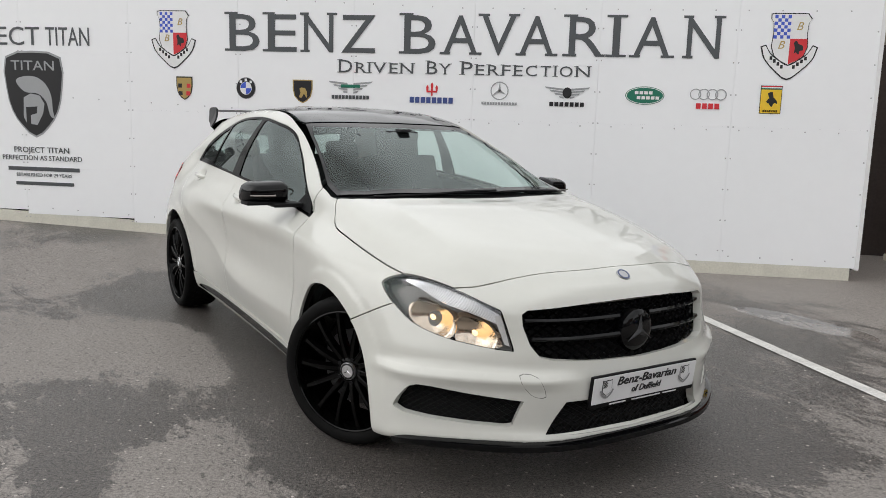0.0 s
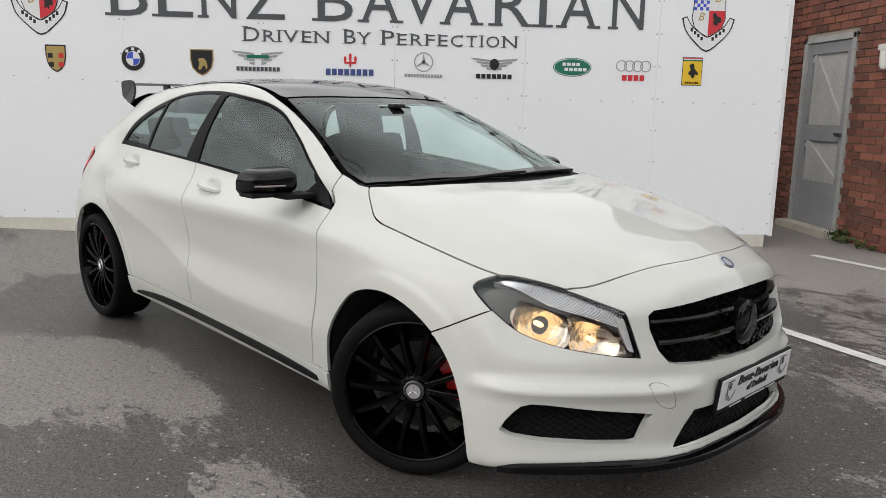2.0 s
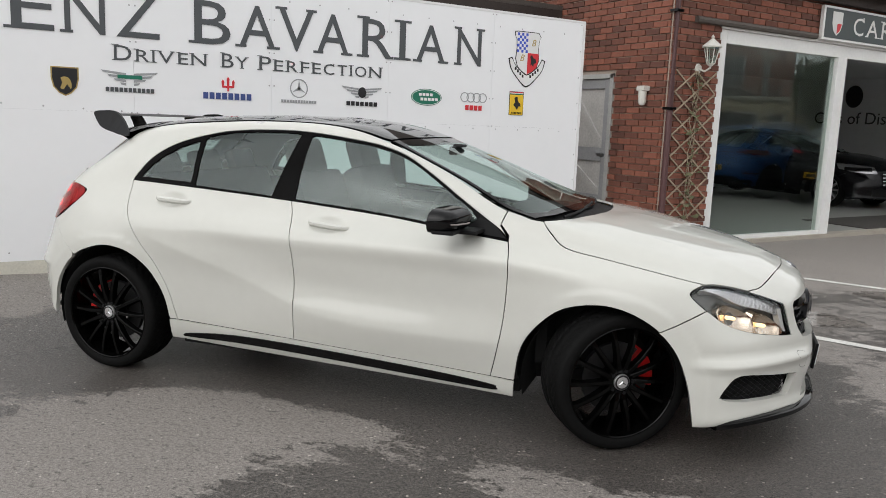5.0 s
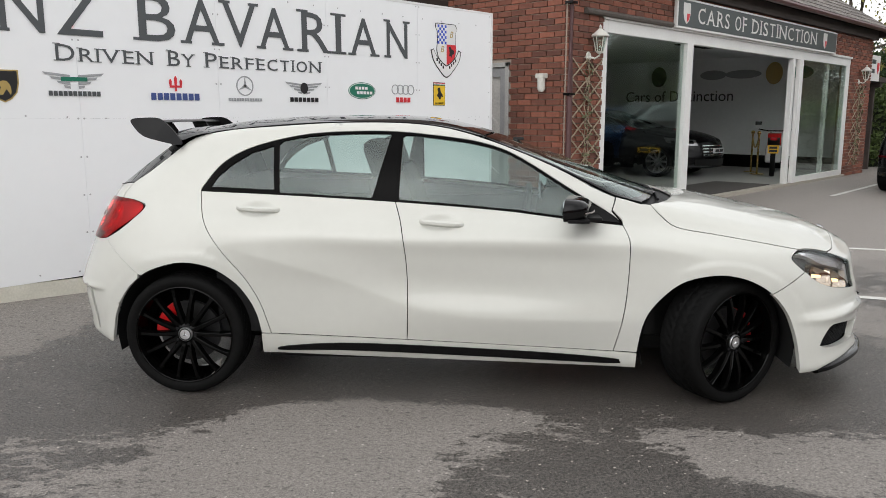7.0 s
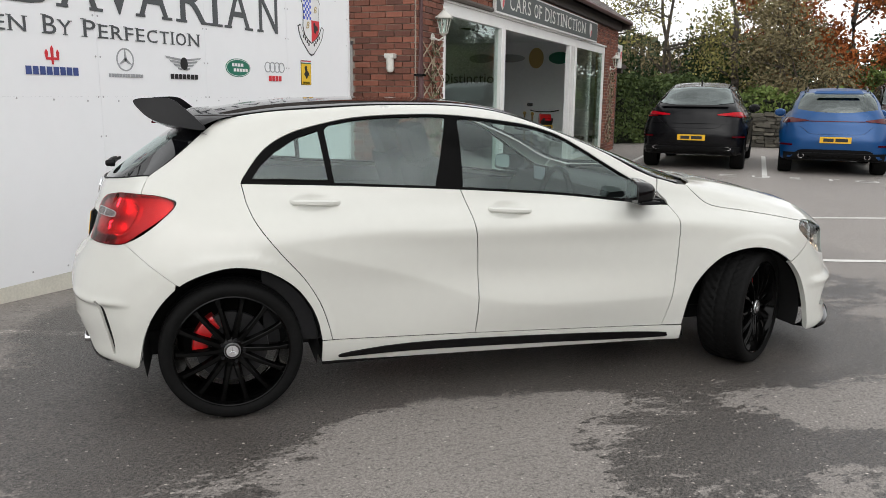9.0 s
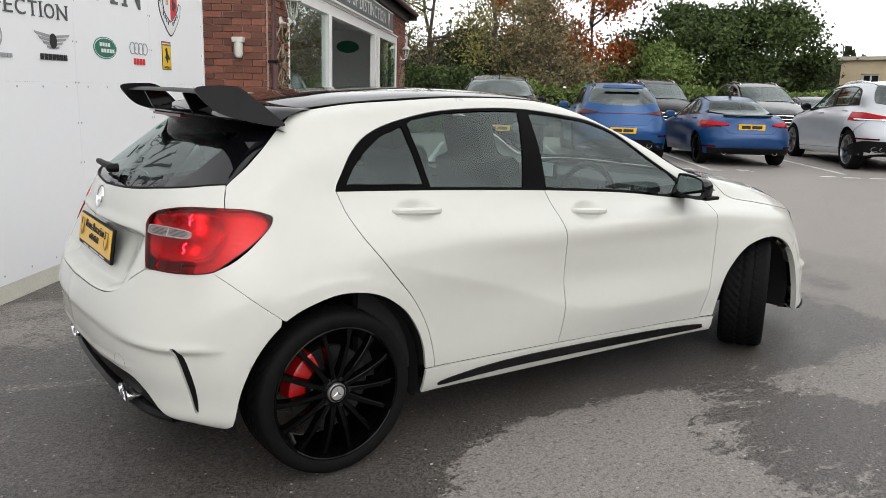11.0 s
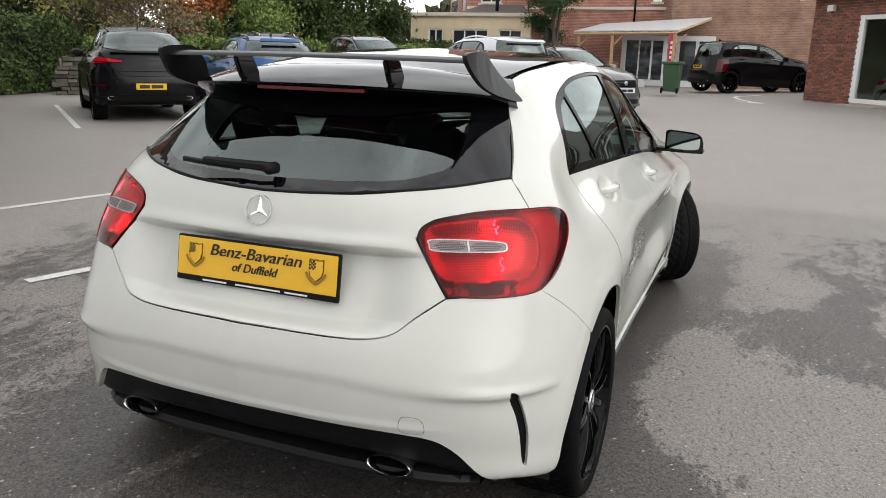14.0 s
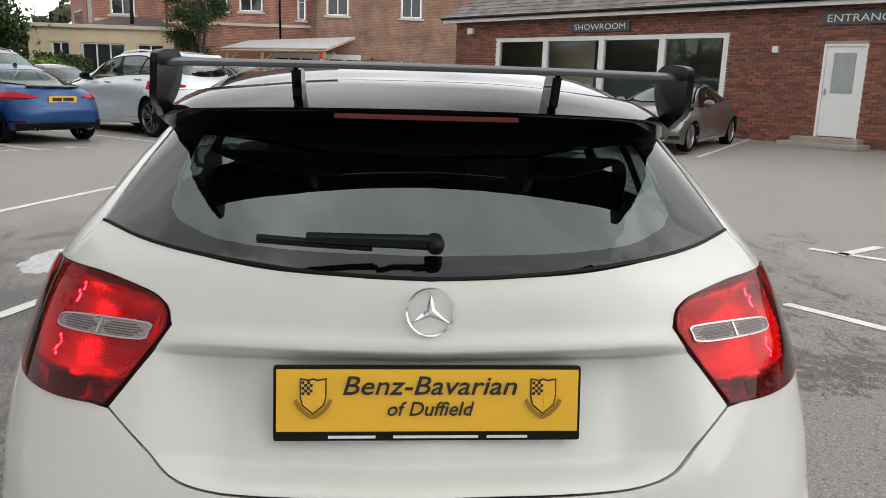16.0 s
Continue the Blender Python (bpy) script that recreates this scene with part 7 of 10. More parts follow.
# ---- brickwork ----
def brick_mat(name, island):
    """Red stock brick; each brick has its own tone."""
    m = bpy.data.materials.new(name)
    m.use_nodes = True
    n, l = m.node_tree.nodes, m.node_tree.links
    p = n["Principled BSDF"]
    p.inputs["Roughness"].default_value = .85
    rnd = n.new("ShaderNodeNewGeometry").outputs["Random Per Island"] if island else n.new("ShaderNodeObjectInfo").outputs["Random"]
    cr = n.new("ShaderNodeValToRGB")
    cr.color_ramp.elements[0].color, cr.color_ramp.elements[1].color = (.118, .048, .034, 1), (.275, .098, .062, 1)
    cr.color_ramp.elements[0].position = .05
    e = cr.color_ramp.elements.new(.55)
    e.color = (.198, .072, .046, 1)
    l.new(rnd, cr.inputs[0])
    co = n.new("ShaderNodeTexCoord").outputs["Object"]
    t = n.new("ShaderNodeTexNoise")
    t.inputs["Scale"].default_value, t.inputs["Detail"].default_value = 35, 5
    l.new(co, t.inputs["Vector"])
    hsv = n.new("ShaderNodeHueSaturation")
    l.new(cr.outputs[0], hsv.inputs["Color"])
    l.new(math_node(n, l, "ADD", .65, math_node(n, l, "MULTIPLY", t.outputs[0], .7)), hsv.inputs["Value"])
    l.new(hsv.outputs[0], p.inputs["Base Color"])
    bp = n.new("ShaderNodeBump")
    bp.inputs["Strength"].default_value, bp.inputs["Distance"].default_value = .5, .004
    l.new(t.outputs[0], bp.inputs["Height"])
    l.new(bp.outputs[0], p.inputs["Normal"])
    return m


M_BRICK, M_BRICKS = brick_mat("brick", False), brick_mat("bricks_joined", True)
M_MORTAR = mat("mortar", (.37, .31, .26), .95, var=.15, scale=3, bump=.3, bscale=120)
M_WHITE_FRAME = mat("white_frame", (.76, .76, .745), .4, var=.06, scale=2)
M_TIMBER = mat("dark_timber", (.045, .034, .030), .7, var=.3, scale=3, bump=.2, bscale=60)
M_SLATE = mat("roof_slate", (.085, .072, .064), .75, var=.3, scale=5, island=.25, bump=.2, bscale=80)
M_PIPE = mat("brown_pipe", (.095, .045, .045), .45, var=.15, scale=3)
M_PANE = glass("shop_pane", (.86, .90, .88), 1.6)
BRICK_MESHES = {}


def brick_mesh(length):
    key = round(length, 3)
    if key not in BRICK_MESHES:
        me = bpy.data.meshes.new("brick")
        h, d, b = .065, .018, .002
        v = [(0, 0, 0), (length, 0, 0), (length, 0, h), (0, 0, h), (b, -d, b), (length - b, -d, b), (length - b, -d, h - b), (b, -d, h - b)]
        me.from_pydata(v, [], [(4, 5, 6, 7), (0, 1, 5, 4), (1, 2, 6, 5), (2, 3, 7, 6), (3, 0, 4, 7)])
        me.materials.append(M_BRICK)
        BRICK_MESHES[key] = me
    return BRICK_MESHES[key]


def brick_face(wall, m, width, height, holes, near, seed=1, depth=.22, base=0.0):
    """A wall face in stretcher bond on a mortar backing. local x along, z up, -y out. near(x, z): bricks kept as single parts."""
    rnd = random.Random(seed)
    hl = [[(a, c), (b, c), (b, d), (a, d)] for a, b, c, d in holes]
    outline = [(0, base), (width, base), (width, height), (0, height)]
    solid = [h for h, q in zip(hl, holes) if q[2] > base + .001]
    doors = sorted(q for q in holes if q[2] <= base + .001)
    if doors:
        outline = [(0, base)]
        for a, b, c, d in doors:
            outline += [(a, base), (a, d), (b, d), (b, base)]
        outline += [(width, base), (width, height), (0, height)]
    back = part("backing", prism_bm(outline, depth, "xz", 0, holes=solid), M_MORTAR, wall, "mortar", smooth=False)
    back.matrix_local = m
    rest, single = [], 0
    c = 0
    z = base + .005
    while z + .065 <= height + .001:
        x = 0.0 if c % 2 == 0 else -.1125
        while x < width - .02:
            spans = [(max(x, 0.0), min(x + .215, width))]
            for a, b, lo, hi in holes:
                if z + .065 > lo and z < hi:
                    nxt = []
                    for p, q in spans:
                        if q <= a or p >= b:
                            nxt.append((p, q))
                        else:
                            nxt += [(p, a)] if a - p > .03 else []
                            nxt += [(b, q)] if q - b > .03 else []
                    spans = nxt
            for p, q in spans:
                if q - p < .03:
                    continue
                if near(p, z) and single < 290:
                    ob = new("brick", brick_mesh(q - p))
                    ob.parent = wall
                    ob.matrix_local = m @ Matrix.Translation((p, rnd.uniform(-.003, .002), z))
                    single += 1
                else:
                    rest.append((p, z, q - p, rnd.uniform(-.003, .002)))
            x += .225
        z += .075
        c += 1
    if rest:
        vs, fs = [], []
        h, d, b = .065, .018, .002
        for p, z, ln, dy in rest:
            k = len(vs)
            vs += [(p, dy, z), (p + ln, dy, z), (p + ln, dy, z + h), (p, dy, z + h), (p + b, dy - d, z + b), (p + ln - b, dy - d, z + b), (p + ln - b, dy - d, z + h - b), (p + b, dy - d, z + h - b)]
            fs += [tuple(k + i for i in f) for f in ((4, 5, 6, 7), (0, 1, 5, 4), (1, 2, 6, 5), (2, 3, 7, 6), (3, 0, 4, 7))]
        me = bpy.data.meshes.new("bricks")
        me.from_pydata(vs, [], fs)
        me.materials.append(M_BRICKS)
        ob = new("bricks", me)
        ob.parent = wall
        ob.matrix_local = m
        tagged(ob, "red brickwork", kind="stuff")


def slates(parent, m, width, run, rows, seed=3, size=.28):
    """A roof slope of single slates in lapped courses; local x along, y up the slope, z out."""
    rnd = random.Random(seed)
    vs, fs = [], []
    step = run / rows
    for r in range(rows):
        x = -.14 if r % 2 else 0.0
        while x < width:
            a, b = max(0, x + .004), min(width, x + size - .004)
            if b - a > .03:
                j = rnd.uniform(-.006, .006)
                y0, y1, t = r * step + j, r * step + step * 1.6, .012
                k = len(vs)
                vs += [(a, y0, .016), (b, y0, .016), (b, y1, .0), (a, y1, .0), (a, y0, .004), (b, y0, .004)]
                fs += [(k, k + 1, k + 2, k + 3), (k + 4, k + 5, k + 1, k), (k + 4, k, k + 3), (k + 5, k + 2, k + 1)]
            x += size
    me = bpy.data.meshes.new("slating")
    me.from_pydata(vs, [], fs)
    me.materials.append(M_SLATES)
    ob = new("slating", me)
    ob.parent = parent
    ob.matrix_local = m
    tagged(ob, "lapped brown-grey slates", kind="stuff")


def island_tone(name, dark, light, rough):
    m = bpy.data.materials.new(name)
    m.use_nodes = True
    n, l = m.node_tree.nodes, m.node_tree.links
    p = n["Principled BSDF"]
    p.inputs["Roughness"].default_value = rough
    cr = n.new("ShaderNodeValToRGB")
    cr.color_ramp.elements[0].color, cr.color_ramp.elements[1].color = (*dark, 1), (*light, 1)
    l.new(n.new("ShaderNodeNewGeometry").outputs["Random Per Island"], cr.inputs[0])
    t = n.new("ShaderNodeTexNoise")
    t.inputs["Scale"].default_value, t.inputs["Detail"].default_value = 9, 5
    l.new(n.new("ShaderNodeTexCoord").outputs["Object"], t.inputs["Vector"])
    hsv = n.new("ShaderNodeHueSaturation")
    l.new(cr.outputs[0], hsv.inputs["Color"])
    l.new(math_node(n, l, "ADD", .6, math_node(n, l, "MULTIPLY", t.outputs[0], .8)), hsv.inputs["Value"])
    l.new(hsv.outputs[0], p.inputs["Base Color"])
    return m


M_SLATES = island_tone("slates", (.085, .073, .065), (.19, .165, .148), .7)

# ---- showroom beside the boards ----
show = empty("showroom", None, "single-storey red brick car showroom with white-framed sliding front and slate roof", "building")
FX, FY, RX = 3.72, 7.04, 16.2
brick_face(show, Matrix.Translation((FX, FY, 0)), RX - FX, 3.22, [(.80, 10.95, 0, 2.60)], lambda x, z: x < .8, 5)
brick_face(show, Matrix.Translation((FX, 12.5, 0)) @ Matrix.Rotation(radians(-90), 4, "Z"), 5.46 - .02, 3.22, [(3.62, 4.58, 0, 2.06)], lambda x, z: x > 4.58, 6)
part("side_wall", boxes(((RX - .22, FY + .22, 0), (RX, 14, 3.2))), M_MORTAR, show, "end wall", smooth=False)
part("rear_wall", boxes(((FX, 14, 0), (RX, 14.2, 3.2))), M_MORTAR, show, "rear wall", smooth=False)
M_INWALL = mat("gallery_white", (.82, .83, .84), .6, var=.04, scale=1)
part("inner_end_wall", boxes(((RX - .26, FY + .3, .35), (RX - .225, 14, 2.85))), M_INWALL, show, "plain white inner wall", smooth=False)
part("inner_skirting", boxes(((RX - .27, FY + .3, 0), (RX - .225, 14, .35))), M_GLOSS, show, "black inner skirting", smooth=False)
part("inner_rear_wall", boxes(((FX + .1, 13.95, 0), (RX - .25, 13.99, 2.85))), M_INWALL, show, "plain white inner wall", smooth=False)
part("inner_ceiling", boxes(((FX + .22, FY + .22, 2.85), (RX - .22, 14, 2.9))), M_INWALL, show, "white ceiling", smooth=False)
part("inner_floor", boxes(((FX + .22, FY + .02, -.02), (RX - .22, 14, .03))), mat("pale_tile", (.50, .50, .48), .25, var=.05, scale=3), show, "pale polished floor", smooth=False)
part("threshold", boxes(((4.5, FY - .06, -.02), (14.7, FY + .12, .05)), bevel=.006), mat("stone_sill", (.36, .33, .28), .8, var=.2, scale=6), show, "stone threshold")
part("entrance_mat", boxes(((8.4, FY + .2, .03), (11.0, FY + 1.3, .045)), bevel=.004), mat("mat_fibre", (.06, .055, .05), .95, var=.3, scale=30), show, "dark entrance mat")
part("ceiling_slot", boxes(((11.2, 9.3, 2.835), (12.6, 9.5, 2.85))), M_DARK, show, "dark slot in the ceiling")
# white frames
FR = [((4.50, 0, .03), (4.64, .10, 2.60)), ((4.64, .0, 2.44), (14.70, .10, 2.60)), ((6.86, -.01, .03), (7.06, .11, 2.44)), ((11.24, .0, .03), (11.36, .10, 2.44)), ((11.50, -.04, .03), (11.68, .04, 2.44)), ((14.42, .0, .03), (14.66, .10, 2.44)), ((4.64, .0, .03), (6.86, .09, .10)), ((11.68, -.03, .03), (14.42, .05, .16)), ((13.35, .06, .12), (13.50, .12, 2.44))]
for lo, hi in FR:
    part("window_frame", boxes(((lo[0], FY + lo[1], lo[2]), (hi[0], FY + hi[1], hi[2])), bevel=.006), M_WHITE_FRAME, show)
for a, b, y, z in ((4.64, 6.86, .05, .10), (11.68, 14.42, .01, .16)):
    part("shop_window", boxes(((a, FY + y, z), (b, FY + y + .008, 2.44))), M_PANE, show, "large clear pane", smooth=False)
part("lintel_board", boxes(((4.5, FY - .03, 2.60), (14.7, FY + .02, 2.64)), bevel=.004), M_WHITE_FRAME, show, "white head board")
rope = tube_bm([(4.05 + .06 * k, FY - .045 - .004 * (k % 2), 2.66) for k in range(38)], .038, 8)
part("rolled_awning", rope, mat("grey_rope", (.10, .085, .075), .8, var=.3, scale=30), show, "rolled grey awning")
sg_ = part("fascia_sign", boxes(((6.33, FY - .085, 2.63), (13.35, FY - .035, 3.06)), bevel=.006), M_WHITE_FRAME, show, "long dark sign with white border and letters")
M_SIGN = mat("sign_slate", (.055, .070, .072), .4, var=.05)
part("sign_field", boxes(((6.37, FY - .09, 2.66), (13.31, FY - .08, 3.03))), M_SIGN, sg_, "dark grey-green panel")
P_CREAM = C("cream", (.72, .72, .70))
for w, a, b in (("CARS", 6.98, 8.08), ("OF", 8.30, 8.74), ("DISTINCTION", 8.97, 12.12)):
    capitals(w, a, b, 2.735, .235, P_CREAM, sg_, FY - .094)
for x in (6.62, 12.62):
    s = part("sign_crest", prism_bm([(x + a * .30, 2.845 + b * .30) for a, b in ((-.36, .5), (.36, .5), (.36, 0), (.25, -.3), (0, -.5), (-.25, -.3), (-.36, 0))], .004, "xz", FY - .094), P_CREAM, sg_, "small shield", smooth=False)
    part("sign_crest_quarter", prism_bm([(x + a * .30, 2.845 + b * .30) for a, b in ((0, 0), (.3, 0), (.2, -.28), (0, -.42))], .004, "xz", FY - .097), P_RED, s, "red quarter", smooth=False)
part("eave_beam", boxes(((FX - .05, FY - .10, 3.10), (RX + .1, FY + .1, 3.30)), bevel=.01), M_TIMBER, show, "dark timber eave beam")
part("gutter", tube_bm([(FX - .1 + .8 * k, FY - .30, 3.30) for k in range(17)], .055, 8), M_PIPE, show, "brown gutter")
part("verge_board", boxes(((RX + .02, FY - .3, 3.16), (RX + .3, FY + .1, 3.34)), bevel=.01), M_TIMBER, show, "dark verge board")
sl = Matrix.Translation((FX - .25, FY - .32, 3.34)) @ Matrix.Rotation(radians(33), 4, "X")
slates(show, sl, RX - FX + .55, 4.6, 17, 4)
bm = bmesh.new()
v = [bm.verts.new(p) for p in ((FX - .2, FY - .28, 3.33), (RX + .25, FY - .28, 3.33), (RX + .25, FY + 3.5, 5.80), (FX - .2, FY + 3.5, 5.80), (RX + .25, FY + 7.4, 3.33), (FX - .2, FY + 7.4, 3.33))]
bm.faces.new((v[0], v[1], v[2], v[3]))
bm.faces.new((v[3], v[2], v[4], v[5]))
bm.faces.new((v[0], v[3], v[5]))
bm.faces.new((v[1], v[4], v[2]))
part("roof", bm, M_SLATE, show, "slate roof deck", smooth=False)
# rainwater pipe on the corner, trellis strips, lanterns, side door, wall lamp
pp = tube_bm([(3.70, 6.965, .02), (3.70, 6.965, 1.6), (3.70, 6.965, 3.1), (3.74, 6.80, 3.28)], .036, 12)
pipe = part("downpipe", pp, M_PIPE, show, "brown plastic downpipe")
for z in (.32, 1.62, 2.7):
    part("pipe_clip", boxes(((3.645, 6.92, z), (3.755, 7.03, z + .03)), bevel=.004), M_GLOSS, pipe, "black pipe bracket")
M_LATH = mat("trellis_wood", (.36, .29, .21), .8, var=.25, scale=8)
M_LEAF_DRY = mat("dry_ivy", (.12, .12, .06), .8, var=.4, scale=12)


def trellis(x0, x1, z0, z1, seed):
    t = empty("trellis", None, "expanding wooden trellis with a dry climbing plant on brick", "trellis", group="trellis strips on the showroom")
    w, h = x1 - x0, z1 - z0
    rnd = random.Random(seed)
    k = 7
    for sg in (1, -1):
        for i in range(-2, k + 1):
            a, b = z0 + h * i / k, z0 + h * (i + 2.0) / k
            xa, xb = (x0, x1) if sg > 0 else (x1, x0)
            if a < z0:
                f = (z0 - a) / (b - a)
                xa, a = xa + (xb - xa) * f, z0
            if b > z1:
                f = (z1 - a) / (b - a)
                xb, b = xa + (xb - xa) * f, z1
            if b - a < .03:
                continue
            d = Vector((xb - xa, 0, b - a))
            bm = bmesh.new()
            y = FY - .03 - (.008 if sg > 0 else 0)
            add_box(bm, (0, -.004, -.009), (d.length, .004, .009), Matrix.Translation((xa, y, a)) @ Matrix.Rotation(-math.atan2(d.z, d.x), 4, "Y"))
            part("lath", bm, M_LATH, t, smooth=False)
    vs, fs = [], []
    for i in range(150):
        zz = z0 + h * rnd.random()
        c = Vector(((x0 + x1) / 2 + rnd.gauss(0, w * .14), FY - .06 - rnd.random() * .05, zz))
        r = rnd.uniform(.018, .045)
        u = Vector((rnd.uniform(-1, 1), rnd.uniform(-.6, .6), rnd.uniform(-1, 1))).normalized()
        v = u.orthogonal().normalized()
        q = len(vs)
        vs += [tuple(c + u * r), tuple(c + v * r * .6), tuple(c - u * r), tuple(c - v * r * .6)]
        fs.append((q, q + 1, q + 2, q + 3))
    me = bpy.data.meshes.new("climber")
    me.from_pydata(vs, [], fs)
    me.materials.append(M_LEAF_DRY)
    ob = new("climber", me)
    ob.parent = t
    tagged(ob, "dry climbing leaves", kind="stuff")
    for i in range(3):
        pts = [((x0 + x1) / 2 + .05 * math.sin(3 * j + i * 2) + .03 * (i - 1), FY - .045, z0 + h * j / 9) for j in range(10)]
        part("stem", tube_bm(pts, .006, 5), M_LATH, t)


trellis(3.80, 4.47, .35, 2.08, 2)
trellis(14.95, 15.75, .25, 2.05, 3)
M_LAMP_WHITE = mat("lamp_enamel", (.68, .67, .62), .4, var=.08, scale=9)


def lantern(x, z):
    e = empty("wall_lantern", Matrix.Translation((x, FY, z)), "white cast coach lantern fixed to brick wall", "wall lamp", group="coach lanterns")
    part("back_plate", lathe_bm([(.0001, -.03), (.05, -.03), (.06, -.015), (.06, 0)], 20), M_LAMP_WHITE, e).matrix_local = Matrix.Translation((-.05, 0, -.16))
    part("arm", tube_bm([(-.05, -.02, -.16), (-.03, -.10, -.19), (0, -.15, -.15), (0, -.15, -.10)], .012, 8), M_LAMP_WHITE, e)
    bm = lathe_bm([(.045, -.10), (.085, .08), (.078, .08), (.040, -.095)], 6, axis="z", closed=True)
    part("lantern_glass", bm, M_PANE, e, "clear panes", smooth=False).matrix_local = Matrix.Translation((0, -.15, 0))
    for k in range(6):
        a = math.pi / 3 * k
        part("lantern_bar", tube_bm([(.046 * math.cos(a), -.15 + .046 * math.sin(a), -.10), (.087 * math.cos(a), -.15 + .087 * math.sin(a), .08)], .006, 5), M_LAMP_WHITE, e)
    part("lantern_cap", lathe_bm([(.11, .075), (.115, .09), (.07, .13), (.03, .165), (.015, .175), (.02, .20), (.0001, .225)], 18, axis="z"), M_LAMP_WHITE, e, "domed cap").matrix_local = Matrix.Translation((0, -.15, 0))
    part("lantern_base", lathe_bm([(.05, -.10), (.03, -.125), (.0001, -.14)], 12, axis="z"), M_LAMP_WHITE, e).matrix_local = Matrix.Translation((0, -.15, 0))


lantern(4.22, 2.27)
lantern(15.35, 2.28)
# the side wall's bulkhead lamp
e = empty("bulkhead_lamp", Matrix.Translation((FX - .018, 7.36, 1.78)) @ Matrix.Rotation(radians(-90), 4, "Z"), "small white bulkhead lamp with hood on brick", "wall lamp")
part("lamp_hood", boxes(((-.065, -.10, .055), (.065, 0, .115)), bevel=.012), M_LAMP_WHITE, e)
part("lamp_body", lathe_bm([(.0001, -.115), (.03, -.11), (.048, -.08), (.05, .0), (.05, .08)], 18, axis="z"), mat("opal_glass", (.66, .65, .60), .35, var=.08), e, "opal glass").matrix_local = Matrix.Translation((0, -.055, 0))
# side door
dm = Matrix.Translation((FX, 8.88, .02)) @ Matrix.Rotation(radians(-90), 4, "Z")
door = empty("side_door", dm, "weathered grey ledged timber door in white frame, closed", "door")
M_DOOR = mat("grey_door_paint", (.30, .30, .305), .6, var=.15, scale=4, bump=.1, bscale=40)
M_DOORF = mat("weathered_frame", (.42, .415, .40), .65, var=.2, scale=5)
for lo, hi in (((0, -.03, 0), (.06, .10, 2.04)), ((.90, -.03, 0), (.96, .10, 2.04)), ((0, -.03, 1.98), (.96, .10, 2.04))):
    part("door_frame", boxes((lo, hi), bevel=.005), M_DOORF, door)
M_LEAFP = mat("pale_door_paint", (.46, .445, .425), .6, var=.22, scale=3, bump=.1, bscale=40)
part("door_leaf", boxes(((.065, .02, .02), (.895, .06, 1.975))), M_LEAFP, door, "pale weathered boards")
for lo, hi in (((.065, -.005, .02), (.16, .025, 1.975)), ((.80, -.005, .02), (.895, .025, 1.975)), ((.16, -.005, 1.86), (.80, .025, 1.975)), ((.16, -.008, .95), (.80, .025, 1.12)), ((.16, -.004, .02), (.80, .022, .52))):
    part("door_rail", boxes((lo, hi), bevel=.004), M_DOOR, door)
for za, zb in ((1.12, 1.86), (.52, .95)):
    bm = bmesh.new()
    ln = math.hypot(.60, zb - za)
    add_box(bm, (0, -.002, -.045), (ln, .024, .045), Matrix.Translation((.18, 0, zb - .02)) @ Matrix.Rotation(math.atan2(zb - za - .04, .60), 4, "Y"), bevel=.003)
    part("door_brace", bm, M_LEAFP, door)
part("door_latch", boxes(((.74, -.03, 1.02), (.86, -.005, 1.05)), bevel=.003), M_ALU, door, "steel latch")
part("door_step", boxes(((-.02, -.16, -.03), (.98, .02, .05)), bevel=.008), mat("cream_step", (.50, .46, .38), .8, var=.2, scale=8), door, "worn pale step")
# low outbuilding behind the boards
out = empty("outbuilding", None, "low brick outbuilding with dark eave behind the boards", "building")
part("wall", boxes(((-9.2, 9.3, 0), (3.70, 9.5, 2.70))), M_MORTAR, out, smooth=False)
part("eave", boxes(((-9.2, 9.0, 2.70), (3.70, 9.3, 2.92)), bevel=.01), M_TIMBER, out, "dark timber eave")
part("roof", boxes(((-9.2, 9.0, 2.92), (3.70, 14, 2.98))), M_SLATE, out, smooth=False)
part("passage_gate", boxes(((2.0, 9.2, 0), (3.70, 9.26, 2.3))), M_TIMBER, out, "dark timber gate", smooth=False)
# things inside the showroom
for y_, c_, w_, h_ in ((12.37, P_BLACK, .45, .55), (10.79, P_SILVER, .72, .25), (9.98, P_SILVER, .95, .22), (9.18, P_GOLD, .42, .55), (8.53, P_GREEN, .6, .32)):
    bm = prism_bm(oval(y_, 2.42, w_ / 2, h_ / 2, 24), .02, "yz", RX - .285)
    tagged(part("wall_emblem", bm, c_, None, smooth=False), "maker's emblem as a plain shape on white inner wall", "sign", group="emblems in the showroom", kind="structure")
text_part("inner_lettering", "Cars of Distinction", .42, Matrix.Translation((RX - .27, 11.8, 1.74)) @ Matrix.Rotation(radians(-90), 4, "Z"), M_GREY, show, "dark lettering", fit=3.18)
for i, (x, y) in enumerate(((13.64, 8.55), (14.25, 8.94))):
    e = empty("rope_post", Matrix.Translation((x, y, .03)), "polished brass rope barrier post on pale floor", "barrier post", group="brass barrier posts")
    part("post_base", lathe_bm([(.0001, .03), (.05, .03), (.15, .015), (.16, 0)], 24, axis="z"), mat("brass", (.55, .38, .12), .25, metal=1.0), e)
    part("post_tube", tube_bm([(0, 0, .02), (0, 0, .9)], .022, 10), bpy.data.materials["brass"], e)
    bm = bmesh.new()
    bmesh.ops.create_uvsphere(bm, u_segments=12, v_segments=8, radius=.045, matrix=Matrix.Translation((0, 0, .94)))
    part("post_knob", bm, bpy.data.materials["brass"], e)
